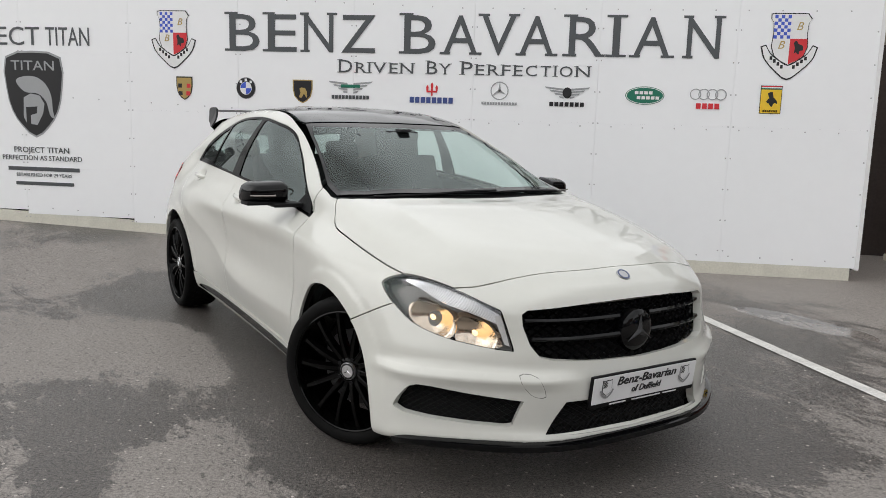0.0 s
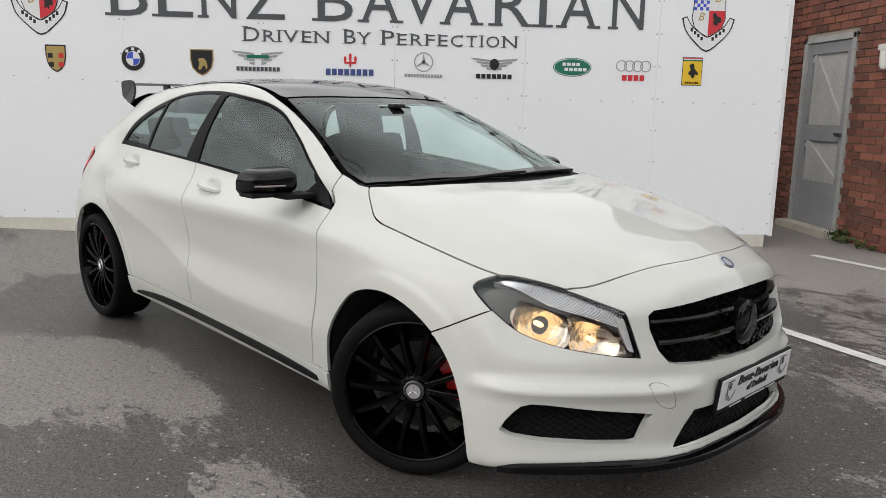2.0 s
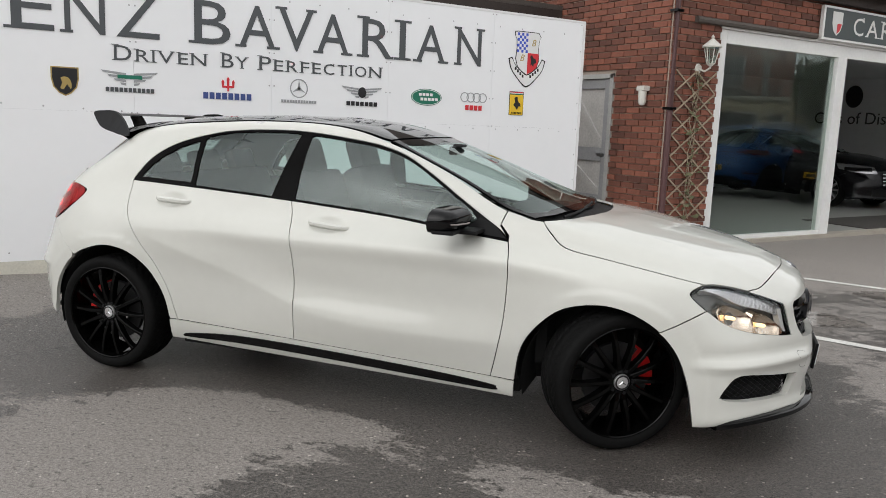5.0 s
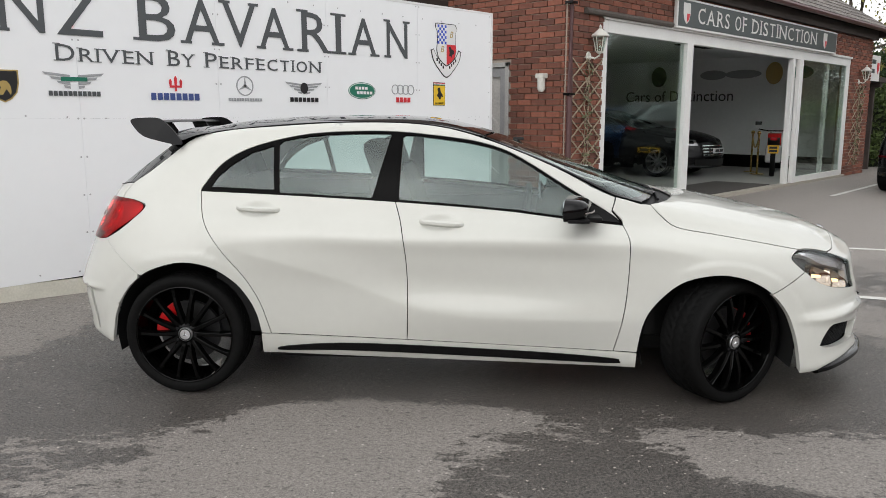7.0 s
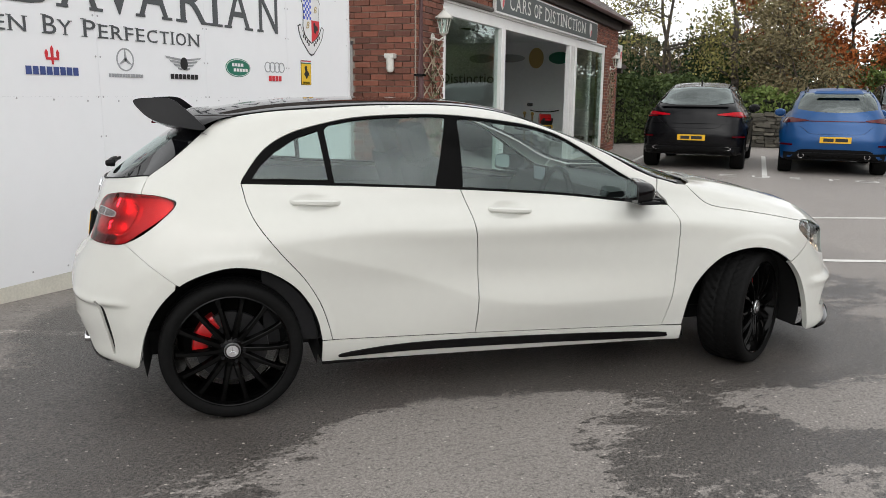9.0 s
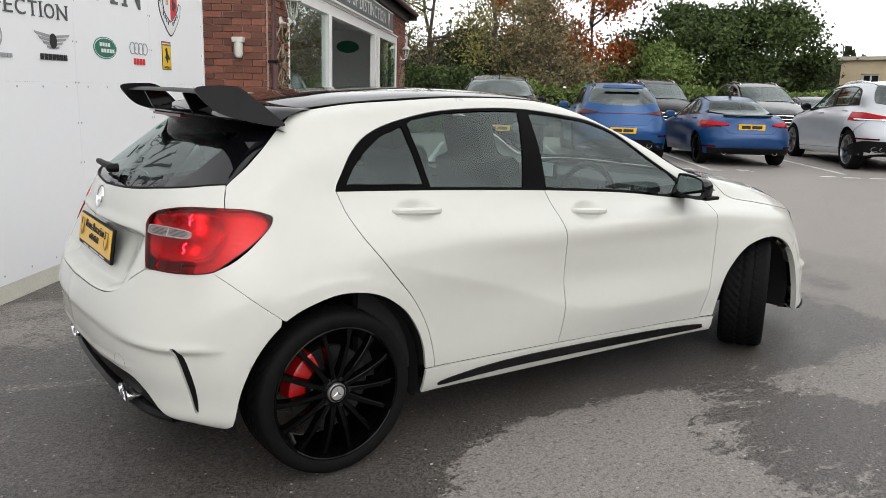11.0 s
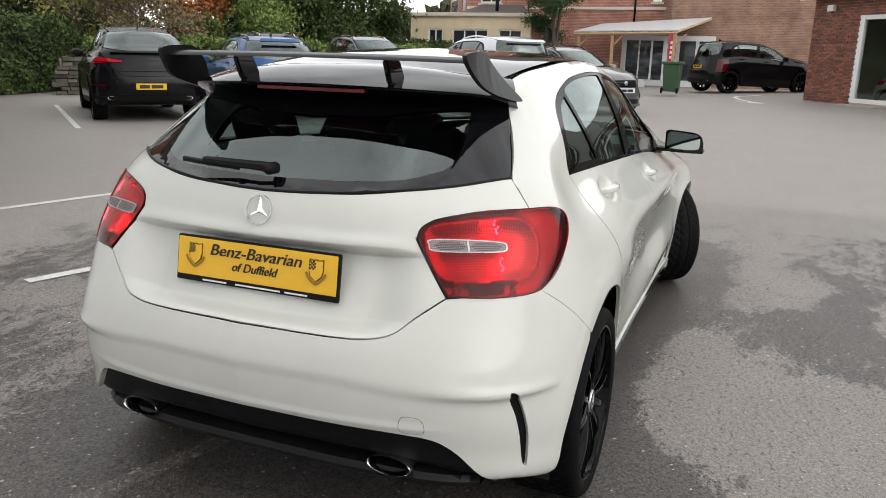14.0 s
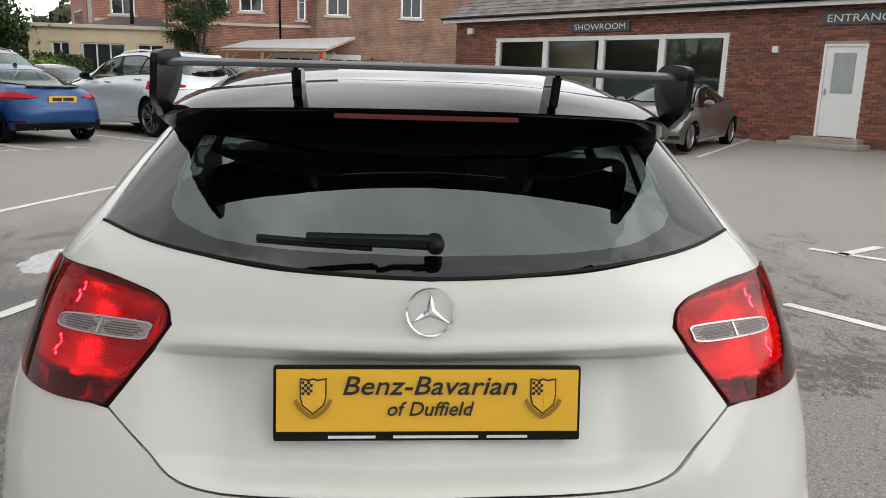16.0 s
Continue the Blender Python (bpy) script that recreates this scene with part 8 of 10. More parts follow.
rope_pts = [(13.64 + .61 * k / 8, 8.55 + .39 * k / 8, .85 - .22 * math.sin(math.pi * k / 8)) for k in range(9)]
tagged(part("barrier_rope", tube_bm(rope_pts, .018, 6), mat("rope_gold", (.35, .24, .08), .7, var=.2)), "gold rope slung between brass posts", "rope")
# motorbike
bk = empty("motorbike", Matrix.Translation((13.8, 8.26, .03)) @ Matrix.Rotation(radians(20), 4, "Z"), "red and black motorbike on its stand, rear to the door", "motorbike")
for x in (-.68, .68):
    bm = lathe_bm([(.30, -.05), (.315, 0), (.30, .05), (.22, .045), (.22, -.045)], 28, closed=True)
    part("wheel", bm, M_TYRE, bk, "black tyre").matrix_local = Matrix.Translation((x, 0, .315))
    part("wheel_hub", lathe_bm([(.22, -.02), (.04, -.04), (.04, .04), (.22, .02)], 20), M_ALU, bk).matrix_local = Matrix.Translation((x, 0, .315))
part("tank", prism_bm(spline([(-.1, .72), (.1, .92), (.38, .90), (.5, .75), (.2, .62)], 4, True), .28, "xz", -.14), M_RED, bk, "red tank")
part("saddle", prism_bm(spline([(-.85, .86), (-.5, .80), (-.08, .78), (-.06, .70), (-.5, .68), (-.88, .80)], 4, True), .24, "xz", -.12), M_SEAT, bk, "black saddle")
part("engine", boxes(((-.25, -.17, .28), (.35, .17, .66)), bevel=.04), M_ALU, bk, "grey engine")
part("fork", tube_bm([(.68, .09, .315), (.45, .09, .95)], .025, 8), M_ALU, bk)
part("handlebar", tube_bm([(.40, -.36, 1.02), (.46, -.15, .98), (.46, .15, .98), (.40, .36, 1.02)], .014, 8), M_GLOSS, bk)
part("mirror", boxes(((.38, .30, 1.12), (.40, .44, 1.2)), bevel=.01), M_GLOSS, bk)
part("tail_lamp", boxes(((-.92, -.07, .80), (-.87, .07, .86)), bevel=.01), M_LENS_FAR, bk)
part("number_plate", boxes(((-.95, -.11, .52), (-.935, .11, .70))), M_YELLOW, bk, "yellow plate with plain dark bars")
part("plate_bar", boxes(((-.956, -.08, .62), (-.951, .08, .67))), M_INK, bk)
part("plate_bar", boxes(((-.956, -.08, .55), (-.951, .08, .60))), M_INK, bk)

# small notice board on the end pier
nb = part("notice_board", boxes(((16.26, 7.05, 2.18), (16.98, 7.09, 2.78)), bevel=.004), M_WHITE_FRAME, show, "white notice board with plain dark bars")
for a, b, z in ((16.32, 16.62, 2.58), (16.32, 16.55, 2.36)):
    part("notice_bar", boxes(((a, 7.044, z), (b, 7.05, z + .10))), M_SIGN, nb, smooth=False)
part("notice_crest", prism_bm([(16.82 + a * .22, 2.48 + b * .26) for a, b in ((-.36, .5), (.36, .5), (.36, 0), (0, -.5), (-.36, 0))], .005, "xz", 7.044), P_RED, nb, "red shield", smooth=False)

# ---- second showroom across the yard ----
sb = empty("entrance_showroom", None, "low red brick showroom, white windows, white door, slate roof", "building")
BM = Matrix.Translation((12.87, -15.88, .08)) @ Matrix.Rotation(math.atan2(.207, -.978), 4, "Z") @ Matrix.Scale(1.07, 4)
# local x runs along the front, away from the corner; the front looks along -y
holes = [(1.82, 9.45, .12, 2.48), (11.68, 12.58, .2, 2.18)]
brick_face(sb, BM, 26.0, 3.0, holes, lambda x, z: False, 11)
part("end_wall", boxes(((0, .2, 0), (.2, 8, 3.0))), M_BRICKS, sb, smooth=False).matrix_local = BM
brick_face(sb, BM @ Matrix.Translation((0, 8, 0)) @ Matrix.Rotation(radians(-90), 4, "Z"), 8.0, 3.0, [], lambda x, z: False, 12)
xs_ = [1.87, 3.77, 5.76, 7.64, 9.40]
for k, x in enumerate(xs_):
    part("window_post", boxes(((x - .09, -.01, .12), (x + .09, .1, 2.48)), bevel=.006), M_WHITE_FRAME, sb).matrix_local = BM
for a, b in zip(xs_, xs_[1:]):
    part("window_rail", boxes(((a + .09, .0, 2.36), (b - .09, .1, 2.48)), bevel=.006), M_WHITE_FRAME, sb).matrix_local = BM
    part("window_rail", boxes(((a + .09, .0, .12), (b - .09, .1, .24)), bevel=.006), M_WHITE_FRAME, sb).matrix_local = BM
    part("shop_window", boxes(((a + .06, .045, .20), (b - .06, .055, 2.40))), M_PANE, sb, "large clear pane", smooth=False).matrix_local = BM
M_STEP_IN = mat("pale_floor", (.34, .34, .335), .4, var=.1)
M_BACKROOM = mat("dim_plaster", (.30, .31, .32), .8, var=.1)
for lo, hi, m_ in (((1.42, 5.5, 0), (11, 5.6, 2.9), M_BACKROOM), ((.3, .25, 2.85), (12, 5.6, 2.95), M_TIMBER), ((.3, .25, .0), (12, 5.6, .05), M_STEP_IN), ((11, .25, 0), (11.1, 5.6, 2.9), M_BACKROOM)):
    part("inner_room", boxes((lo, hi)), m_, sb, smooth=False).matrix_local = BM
for x0, x1, w in ((4.70, 6.66, "SHOWROOM"), (11.57, 13.2, "ENTRANCE")):
    s = part("name_board", boxes(((x0, -.06, 2.58), (x1, -.02, 2.86)), bevel=.005), M_SIGN, sb, "dark sign with pale capitals")
    s.matrix_local = BM
    text_part("sign_lettering", w, .22, Matrix.Translation(((x0 + x1) / 2, -.064, 2.64)), P_CREAM, s, "pale capitals", fit=(x1 - x0) * .86)
dr = part("entrance_door", boxes(((11.74, .02, .22), (12.52, .07, 2.14)), bevel=.004), M_WHITE_FRAME, sb, "white door with upper pane")
dr.matrix_local = BM
part("door_pane", boxes(((11.90, .008, 1.15), (12.36, .03, 2.0))), mat("frosted_pane", (.34, .37, .35), .25, var=.2, scale=4), dr, "frosted glass pane")
part("door_handle", boxes(((11.79, -.03, 1.1), (11.82, .02, 1.24)), bevel=.004), M_ALU, dr)
for lo, hi in (((11.68, -.02, .2), (11.74, .09, 2.18)), ((12.52, -.02, .2), (12.58, .09, 2.18)), ((11.74, -.02, 2.14), (12.52, .09, 2.18))):
    part("door_frame", boxes((lo, hi), bevel=.004), M_WHITE_FRAME, sb).matrix_local = BM
M_STEP = mat("step_stone", (.34, .30, .26), .85, var=.2, scale=6)
part("entrance_step", boxes(((11.2, -.75, 0), (12.9, -.02, .10)), ((11.35, -.40, .10), (12.75, -.02, .2)), bevel=.01), M_STEP, sb, "two brick steps").matrix_local = BM
part("window_step", boxes(((1.6, -.5, 0), (3.2, -.02, .07)), bevel=.01), M_STEP, sb, "low stone step").matrix_local = BM
part("security_lamp", boxes(((.62, -.14, 2.62), (.86, -.02, 2.80)), bevel=.02), M_LAMP_WHITE, sb, "white floodlight box").matrix_local = BM
part("wall_light", boxes(((10.55, -.10, 2.0), (10.70, -.02, 2.15)), bevel=.02), M_LAMP_WHITE, sb, "small wall light").matrix_local = BM
part("eave_board", boxes(((-.3, -.34, 2.96), (26.2, -.25, 3.10)), bevel=.006), M_WHITE_FRAME, sb, "white eave board").matrix_local = BM
part("soffit", boxes(((-.3, -.25, 3.0), (26.2, .3, 3.04))), M_TIMBER, sb, smooth=False).matrix_local = BM
part("gutter", tube_bm([(-.3 + 1.3 * k, -.40, 3.10) for k in range(21)], .05, 8), M_GLOSS, sb, "black gutter").matrix_local = BM
slates(sb, BM @ Matrix.Translation((-.3, -.36, 3.12)) @ Matrix.Rotation(radians(27), 4, "X"), 26.4, 4.4, 15, 8, .30)
bm = bmesh.new()
v = [bm.verts.new(p) for p in ((-.3, -.36, 3.10), (26.2, -.36, 3.10), (26.2, 4, 5.3), (-.3, 4, 5.3), (26.2, 8.4, 3.1), (-.3, 8.4, 3.1))]
bm.faces.new((v[0], v[1], v[2], v[3]))
bm.faces.new((v[3], v[2], v[4], v[5]))
bm.faces.new((v[0], v[3], v[5]))
part("roof", bm, M_SLATE, sb, "slate roof deck", smooth=False).matrix_local = BM

# ---- parked cars ----
def ease(a, b, v):
    t = max(0.0, min(1.0, (v - a) / (b - a)))
    return t * t * (3 - 2 * t)


def shape(length, width, height, back=((.975, 0), (1.32, 0)), lift=0.0, cab=0.0, nose=0.0):
    """A car's form: size, how far the tail leans forward at each height, a fuller roof end and a wider cabin."""
    bz, bx = zip(*back)

    def form(p):
        x, y, z = p
        x0 = x
        x += float(np.interp(z, bz, bx)) * ease(-.1, -1.3, x0)
        z += lift * ease(-.2, -1.2, x0) * ease(.95, 1.3, z)
        z += nose * ease(.7, 1.6, x0) * ease(.4, .75, z)
        y *= 1 + cab * ease(.95, 1.25, z)
        return (x * length / 4.22, y * width / 1.784, z * height / 1.387)
    return form


def arc(u0, u1, z0, z1, end, k=8):
    """A band round the nose or tail between two bearings and two heights."""
    ax, sg = (FRONT_AXIS, 1) if end == "front" else (REAR_AXIS, -1)
    low = [(ax + sg * .8 * math.cos(u), .8 * math.sin(u), z0) for u in np.linspace(u0, u1, k)]
    return low + [(x, y, z1) for x, y, z in reversed(low)]


def ring_points(pts, end):
    """Points given by bearing and height round the nose or tail."""
    ax, sg = (FRONT_AXIS, 1) if end == "front" else (REAR_AXIS, -1)
    return [(ax + sg * .8 * math.cos(u), .8 * math.sin(u), z) for u, z in pts]


M_SMOKE = glass("smoked_glass", (.07, .08, .085), 2.1)
M_CLEAR = glass("cabin_glass", (.34, .40, .40), 1.6)
M_SILVER_RIM = mat("silver_rim", (.42, .42, .43), .28, metal=1.0, var=.1)
M_LAMP_DIM = mat("unlit_lamp", (.24, .24, .25), .18, metal=.7, var=.2, scale=30)
M_GREY_TRIM = mat("grey_trim", (.10, .10, .105), .5, var=.1)
WHEEL_MESHES = {}


def road_wheel(parent, m, style):
    """A light wheel: tyre, ten-spoke rim and cap; outer face towards -y."""
    if style not in WHEEL_MESHES:
        metal = M_SILVER_RIM if style == "silver" else M_RIM
        bm_t = lathe_bm([(.232, .095), (.262, .106), (.292, .104), (.310, .085), (.313, .0), (.310, -.085), (.292, -.104), (.262, -.106), (.232, -.095)], 40)
        bm_r = lathe_bm([(.236, -.097), (.228, -.098), (.222, -.08), (.212, -.03), (.208, .08)], 40)
        disc_ = lathe_bm([(.15, .0), (.03, .0)], 30)
        bm_s = bmesh.new()
        for k in range(10):
            a = 2 * math.pi * k / 10
            rot = Matrix.Rotation(a, 4, "Y")
            vs = [(.05, -.05, -.016), (.05, -.05, .016), (.222, -.088, .014), (.222, -.088, -.014), (.05, -.01, -.02), (.05, -.01, .02), (.222, -.05, .018), (.222, -.05, -.018)]
            v = [bm_s.verts.new(rot @ Vector(p)) for p in vs]
            for f in ((0, 1, 2, 3), (0, 4, 5, 1), (1, 5, 6, 2), (3, 2, 6, 7), (0, 3, 7, 4)):
                bm_s.faces.new([v[i] for i in f])
        lathe_bm([(.065, -.02), (.062, -.052), (.03, -.06), (.0001, -.062)], 24, bm=bm_s)
        WHEEL_MESHES[style] = [("tyre", bm_t, M_TYRE), ("rim", bm_r, metal), ("spokes", bm_s, metal), ("brake_disc", disc_, M_DISC)]
        made = []
        for nm, bm, mt in WHEEL_MESHES[style]:
            ob = part(nm, bm, mt)
            made.append((nm, ob.data))
            bpy.data.objects.remove(ob)
        WHEEL_MESHES[style] = made
    w = new("wheel")
    w.empty_display_size = .1
    w.parent = parent
    w.matrix_local = m
    for nm, me in WHEEL_MESHES[style]:
        tagged(new(nm, me), "").parent = w


def parked(name, label, m, form, paint, lower, rear, front, style="black", rails=None, glass_r=M_SMOKE, top_screen=False, step=.10, plate=M_YELLOW, group="cars parked in the bays", plate_z=(.6, .5), lid=None):
    """A parked car whose panels are cut from its own smooth skin. rear and front list (name, outline, material, offset, mirrored, label)."""
    top = empty(name, None, label, "car", group)
    sk = Skin([[form(p) for p in line] for line in LINES], 6, 5, relax=1)
    w = lambda loop: [form(p) for p in loop]

    def put(nm, loops, proj, mt, mirror=False, off=0.0, rim=.012, lb="", warp=True):
        panel(sk, nm, [w(q) if warp else q for q in loops], proj, mt, top, lb, off=off, rim=rim, step=step, mirror=mirror)

    put("rear_door", [rear_door], "side", paint, True)
    put("front_door", [front_door], "side", paint, True)
    put("front_wing", [fender], "side", paint, True)
    put("body_side", [gap(quarter, "side", .002)], "side", paint, True)
    put("side_sill", [sill], "side", lower, True, .004, lb="dark lower sill" if lower is not paint else "")
    put("window_frame", [dlo, *frame_hole], "side", M_TRIM, True, -.001, lb="black window surround")
    for nm, g in (("front_side_window", g_front), ("rear_side_window", g_rear), ("quarter_window", g_quart)):
        put(nm, [g], "side", glass_r if nm != "front_side_window" else M_CLEAR, True, -.006, 0, "tinted glass")
    put("inner_shell", [shell], "side", M_DARK, True, -.02, 0, "dark inner body")
    put("bonnet", [gap(both(bonnet), "top")], "top", paint)
    put("windscreen", [both(screen)], "top", M_CLEAR, False, -.003, 0, "tinted windscreen")
    put("roof", [gap(both(roof), "top", .002)], "top", lid or paint)
    put("tailgate", [both(rear_gap(hatch))], "rear", paint)
    put("tail_corner", [TL], "rear", paint, True, -.002)
    put("rear_screen", [both(scr)], "top" if top_screen else "rear", glass_r, False, -.002, 0, "tinted rear window")
    put("rear_bumper", [both(bump_r)], "rear", paint)
    put("rear_valance", [both(diff_low)], "rear", lower, False, -.01, lb="dark rear valance")
    put("front_bumper", [both(bump_edge)], "front", paint)
    put("lamp_corner", [LAMP_OUT[:-1] + LAMP_IN], "front", M_GLOSS, True, -.004)
    for end, bits in (("rear", rear), ("front", front)):
        for nm, loop, mt, off, mirror, lb in bits:
            put(nm, [loop], end, mt, mirror, off, .02, lb, False)
    # number plates with plain bars
    for end, pz in (("rear", plate_z[0]), ("front", plate_z[1])):
        ax, sg = (FRONT_AXIS, 1) if end == "front" else (REAR_AXIS, -1)
        c, n = sk.cast((ax, 0, pz), (sg, 0, 0))
        xf = c.x + sg * .022
        pl = part("number_plate", boxes(((min(xf, xf - sg * .03), -.26, pz - .056), (max(xf, xf - sg * .03), .26, pz + .056)), bevel=.004), plate if end == "rear" else M_PLATE_WHITE, top, "plate with plain dark bars")
        part("plate_bar", boxes(((min(xf, xf + sg * .003), -.20, pz - .03), (max(xf, xf + sg * .003), .0, pz + .03)), ((min(xf, xf + sg * .003), .03, pz - .03), (max(xf, xf + sg * .003), .20, pz + .03))), M_INK if plate is not M_GLOSS else M_PLATE_WHITE, pl)
    # wheels, underside, cabin
    rear_y, front_y = form((-1.34, .765, .3))[1], form((1.34, .765, .3))[1]
    for x, yy in ((1.34, front_y), (-1.34, rear_y)):
        c = form((x, 0, .313))
        k = c[2] / .313
        for sg in (-1, 1):
            turn = Matrix.Rotation(math.pi, 4, "Z") if sg > 0 else Matrix.Identity(4)
            road_wheel(top, Matrix.Translation((c[0], sg * (yy - .02), c[2])) @ turn @ Matrix.Scale(k, 4), style)
            bm = bmesh.new()
            rows_ = []
            for j in range(13):
                a = radians(-12 + 204 * j / 12)
                q = form((x * .975 + .352 * math.cos(a), 0, .300 + .352 * math.sin(a)))
                rows_.append([bm.verts.new((q[0], sg * yy_, q[2])) for yy_ in (yy + .06, yy - .3)])
            for a, b in zip(rows_, rows_[1:]):
                bm.faces.new((a[0], a[1], b[1], b[0]))
            bm.faces.new([r[1] for r in rows_])
            part("wheel_housing", bm, M_DARK, top, "black wheel arch liner")
    lo, hi = form((-1.85, .5, .24)), form((1.9, .5, .36))
    part("floor_pan", boxes(((lo[0], -hi[1], lo[2]), (hi[0], hi[1], hi[2]))), M_DARK, top, "dark underside", smooth=False)
    for x, z0, z1 in ((-.95, .5, 1.06), (.05, .5, 1.10)):
        for y in (-.34, .34):
            a, b = form((x - .16, y - .22, z0)), form((x, y + .22, z1))
            part("seat", boxes(((min(a[0], b[0]), min(a[1], b[1]), a[2]), (max(a[0], b[0]), max(a[1], b[1]), b[2])), bevel=.05), M_SEAT, top, "dark seat")
    a, b = form((.72, .66, .7)), form((1.05, .66, .92))
    part("dashboard", boxes(((a[0], -a[1], a[2]), (b[0], a[1], b[2])), bevel=.04), M_SEAT, top, "dark dashboard")
    for sg in (-1, 1):
        c = form((.62, .90, .955))
        bm = bmesh.new()
        bmesh.ops.create_uvsphere(bm, u_segments=12, v_segments=8, radius=1, matrix=Matrix.Translation((c[0], sg * c[1], c[2])) @ Matrix.Diagonal((.085, .12, .085, 1)))
        for v in bm.verts:
            v.co.x = max(v.co.x, c[0] - .04)
        mr = part("door_mirror", bm, M_GLOSS if paint is P_PEARL else paint, top)
        part("mirror_arm", tube_bm([(c[0], sg * (c[1] - .1), c[2] - .05), (c[0] + .02, sg * (c[1] - .2), c[2] - .07)], .022, 6), M_TRIM, mr, "black arm")
        for hx, hz in ((-.96, .929), (-.06, .869)):
            h0 = form((hx, -.9, hz))
            yq = abs(sk.cast((h0[0], -3, h0[2]), (0, 1, 0))[0].y)
            part("door_handle", boxes(((h0[0] - .11, sg * (yq + .015) - .018, h0[2] - .014), (h0[0] + .11, sg * (yq + .015) + .018, h0[2] + .014)), bevel=.01), paint, top)
        if rails:
            pts = [form((x, sg * .475, 0))[:2] + (form((0, 0, z))[2] + dz,) for x, z, dz in ((.02, 1.315, .0), (-.12, 1.335, .04), (-.5, 1.365, .05), (-.9, 1.35, .06), (-1.2, 1.32, .05), (-1.3, 1.30, .0))]
            part("roof_rail", tube_bm(spline(pts, 3), .018, 6), rails, top, "slim roof rail")
    c = form((-1.05, 0, 1.37))
    part("aerial", prism_bm([(c[0] - .1, c[2] - .03), (c[0] + .1, c[2] - .03), (c[0] - .06, c[2] + .055)], .03, "xz", -.015), M_GLOSS, top, "black roof fin")
    top.matrix_world = m
    return top


def tail(z_lamp, z_plate, lens, bits=(), u0=.42, u1=1.12, h=.13, dark=None):
    """Tail lamps as bands round the corners; further bands as given."""
    out = [("plate_z", z_plate)]
    top_ = [(-u, z_lamp + h * (.10 + .40 * min(1, 2.2 * k))) for k, u in ((q / 9, u0 + (u1 - u0) * q / 9) for q in range(10))]
    foot = [(-u, z_lamp - h * (.10 + .40 * min(1, 1.6 * k))) for k, u in ((q / 9, u0 + (u1 - u0) * q / 9) for q in range(9, -1, -1))]
    out.append(("tail_lamp", ring_points(top_ + foot, "rear"), lens, .012, True, "red tail lamp"))
    if dark:
        out.append(("tail_lens", arc(-u0 - .14, -u1 + .06, z_lamp - h * .30, z_lamp - h * .16, "rear"), dark, .016, True, "dark lens band"))
    return out + list(bits)


def place(name, label, x, y, yaw, form, paint, lower, rear, front, z=0.0, **kw):
    """Stands a car on the yard; the first entry of rear and front is the plate's height."""
    return parked(name, label, pose(x, y, z, 0, 0, yaw), form, paint, lower, rear[1:], front[1:], plate_z=(rear[0][1], front[0][1]), **kw)


def face(z_lamp, z_plate, paint, grille, bits=(), h=.16, u0=.42, u1=.95, gz=(.55, .75), gu=.36):
    """Head lamps, grille with bars and a lower intake."""
    out = [("plate_z", z_plate)]
    out.append(("headlamp", ring_points([(-u0, z_lamp - h * .45), (-u0 - .02, z_lamp + h * .30), (-(u0 + u1) / 2, z_lamp + h * .52), (-u1, z_lamp + h * .62), (-u1 + .04, z_lamp), (-(u0 + u1) / 2, z_lamp - h * .38)], "front"), M_LAMP_DIM, .010, True, "clear headlamp"))
    out.append(("headlamp_housing", arc(-u0 - .06, -u1 + .12, z_lamp - h * .18, z_lamp + h * .22, "front"), M_GLOSS, .016, True, "dark lamp inner"))
    out.append(("grille", arc(-gu, gu, gz[0], gz[1], "front"), M_DARK, .010, False, "dark grille"))
    n = 4
    for k in range(n):
        z = gz[0] + (gz[1] - gz[0]) * (k + .5) / n
        out.append(("grille_bar", arc(-gu, gu, z - .008, z + .008, "front"), grille, .022, False, ""))
    out.append(("lower_intake", arc(-.48, .48, .26, .40, "front"), M_DARK, .008, False, "dark lower intake"))
    return out + list(bits)


def exhausts(top, form, y, z, x=-1.97, w=.09, h=.035, metal=M_CHROME):
    for sg in (-1, 1):
        q = form((x, 0, 0))
        bm = lathe_bm([(1, -.03), (.86, -.03), (.86, .08), (1, .08)], 20, axis="x", closed=True)
        ob = part("exhaust", bm, metal, top, "bright exhaust tip")
        ob.matrix_local = Matrix.Translation((q[0], sg * y, z)) @ Matrix.Diagonal((1, w, h, 1))


P_BLACK = mat("black_car_paint", (.004, .004, .005), .2, var=.1, spec=.22)
P_BLUE = mat("bright_blue_paint", (.003, .060, .200), .3, metal=.25, coat=.2, var=.05)
P_NAVY = mat("royal_blue_paint", (.004, .048, .165), .3, metal=.25, coat=.3, var=.05)
P_PEARL = mat("pale_silver_paint", (.56, .59, .63), .32, metal=.15, coat=1.0, var=.03)
P_GREY = mat("steel_grey_paint", (.105, .107, .11), .32, metal=.5, coat=1.0, var=.05)
P_DIM = mat("dark_grey_paint", (.035, .036, .040), .3, metal=.4, coat=1.0, var=.06)
P_PEWTER = mat("pewter_paint", (0.099, 0.099, 0.096), .3, metal=.5, coat=1.0, var=.05)
P_SILVER = mat("silver_paint", (.33, .34, .355), .3, metal=.15, coat=1.0, var=.04)
strip_red = lambda z, u0, u1, h=.03: ("rear_reflector", arc(-u0, -u1, z - h / 2, z + h / 2, "rear"), M_LENS_DARK, .012, True, "red reflector")

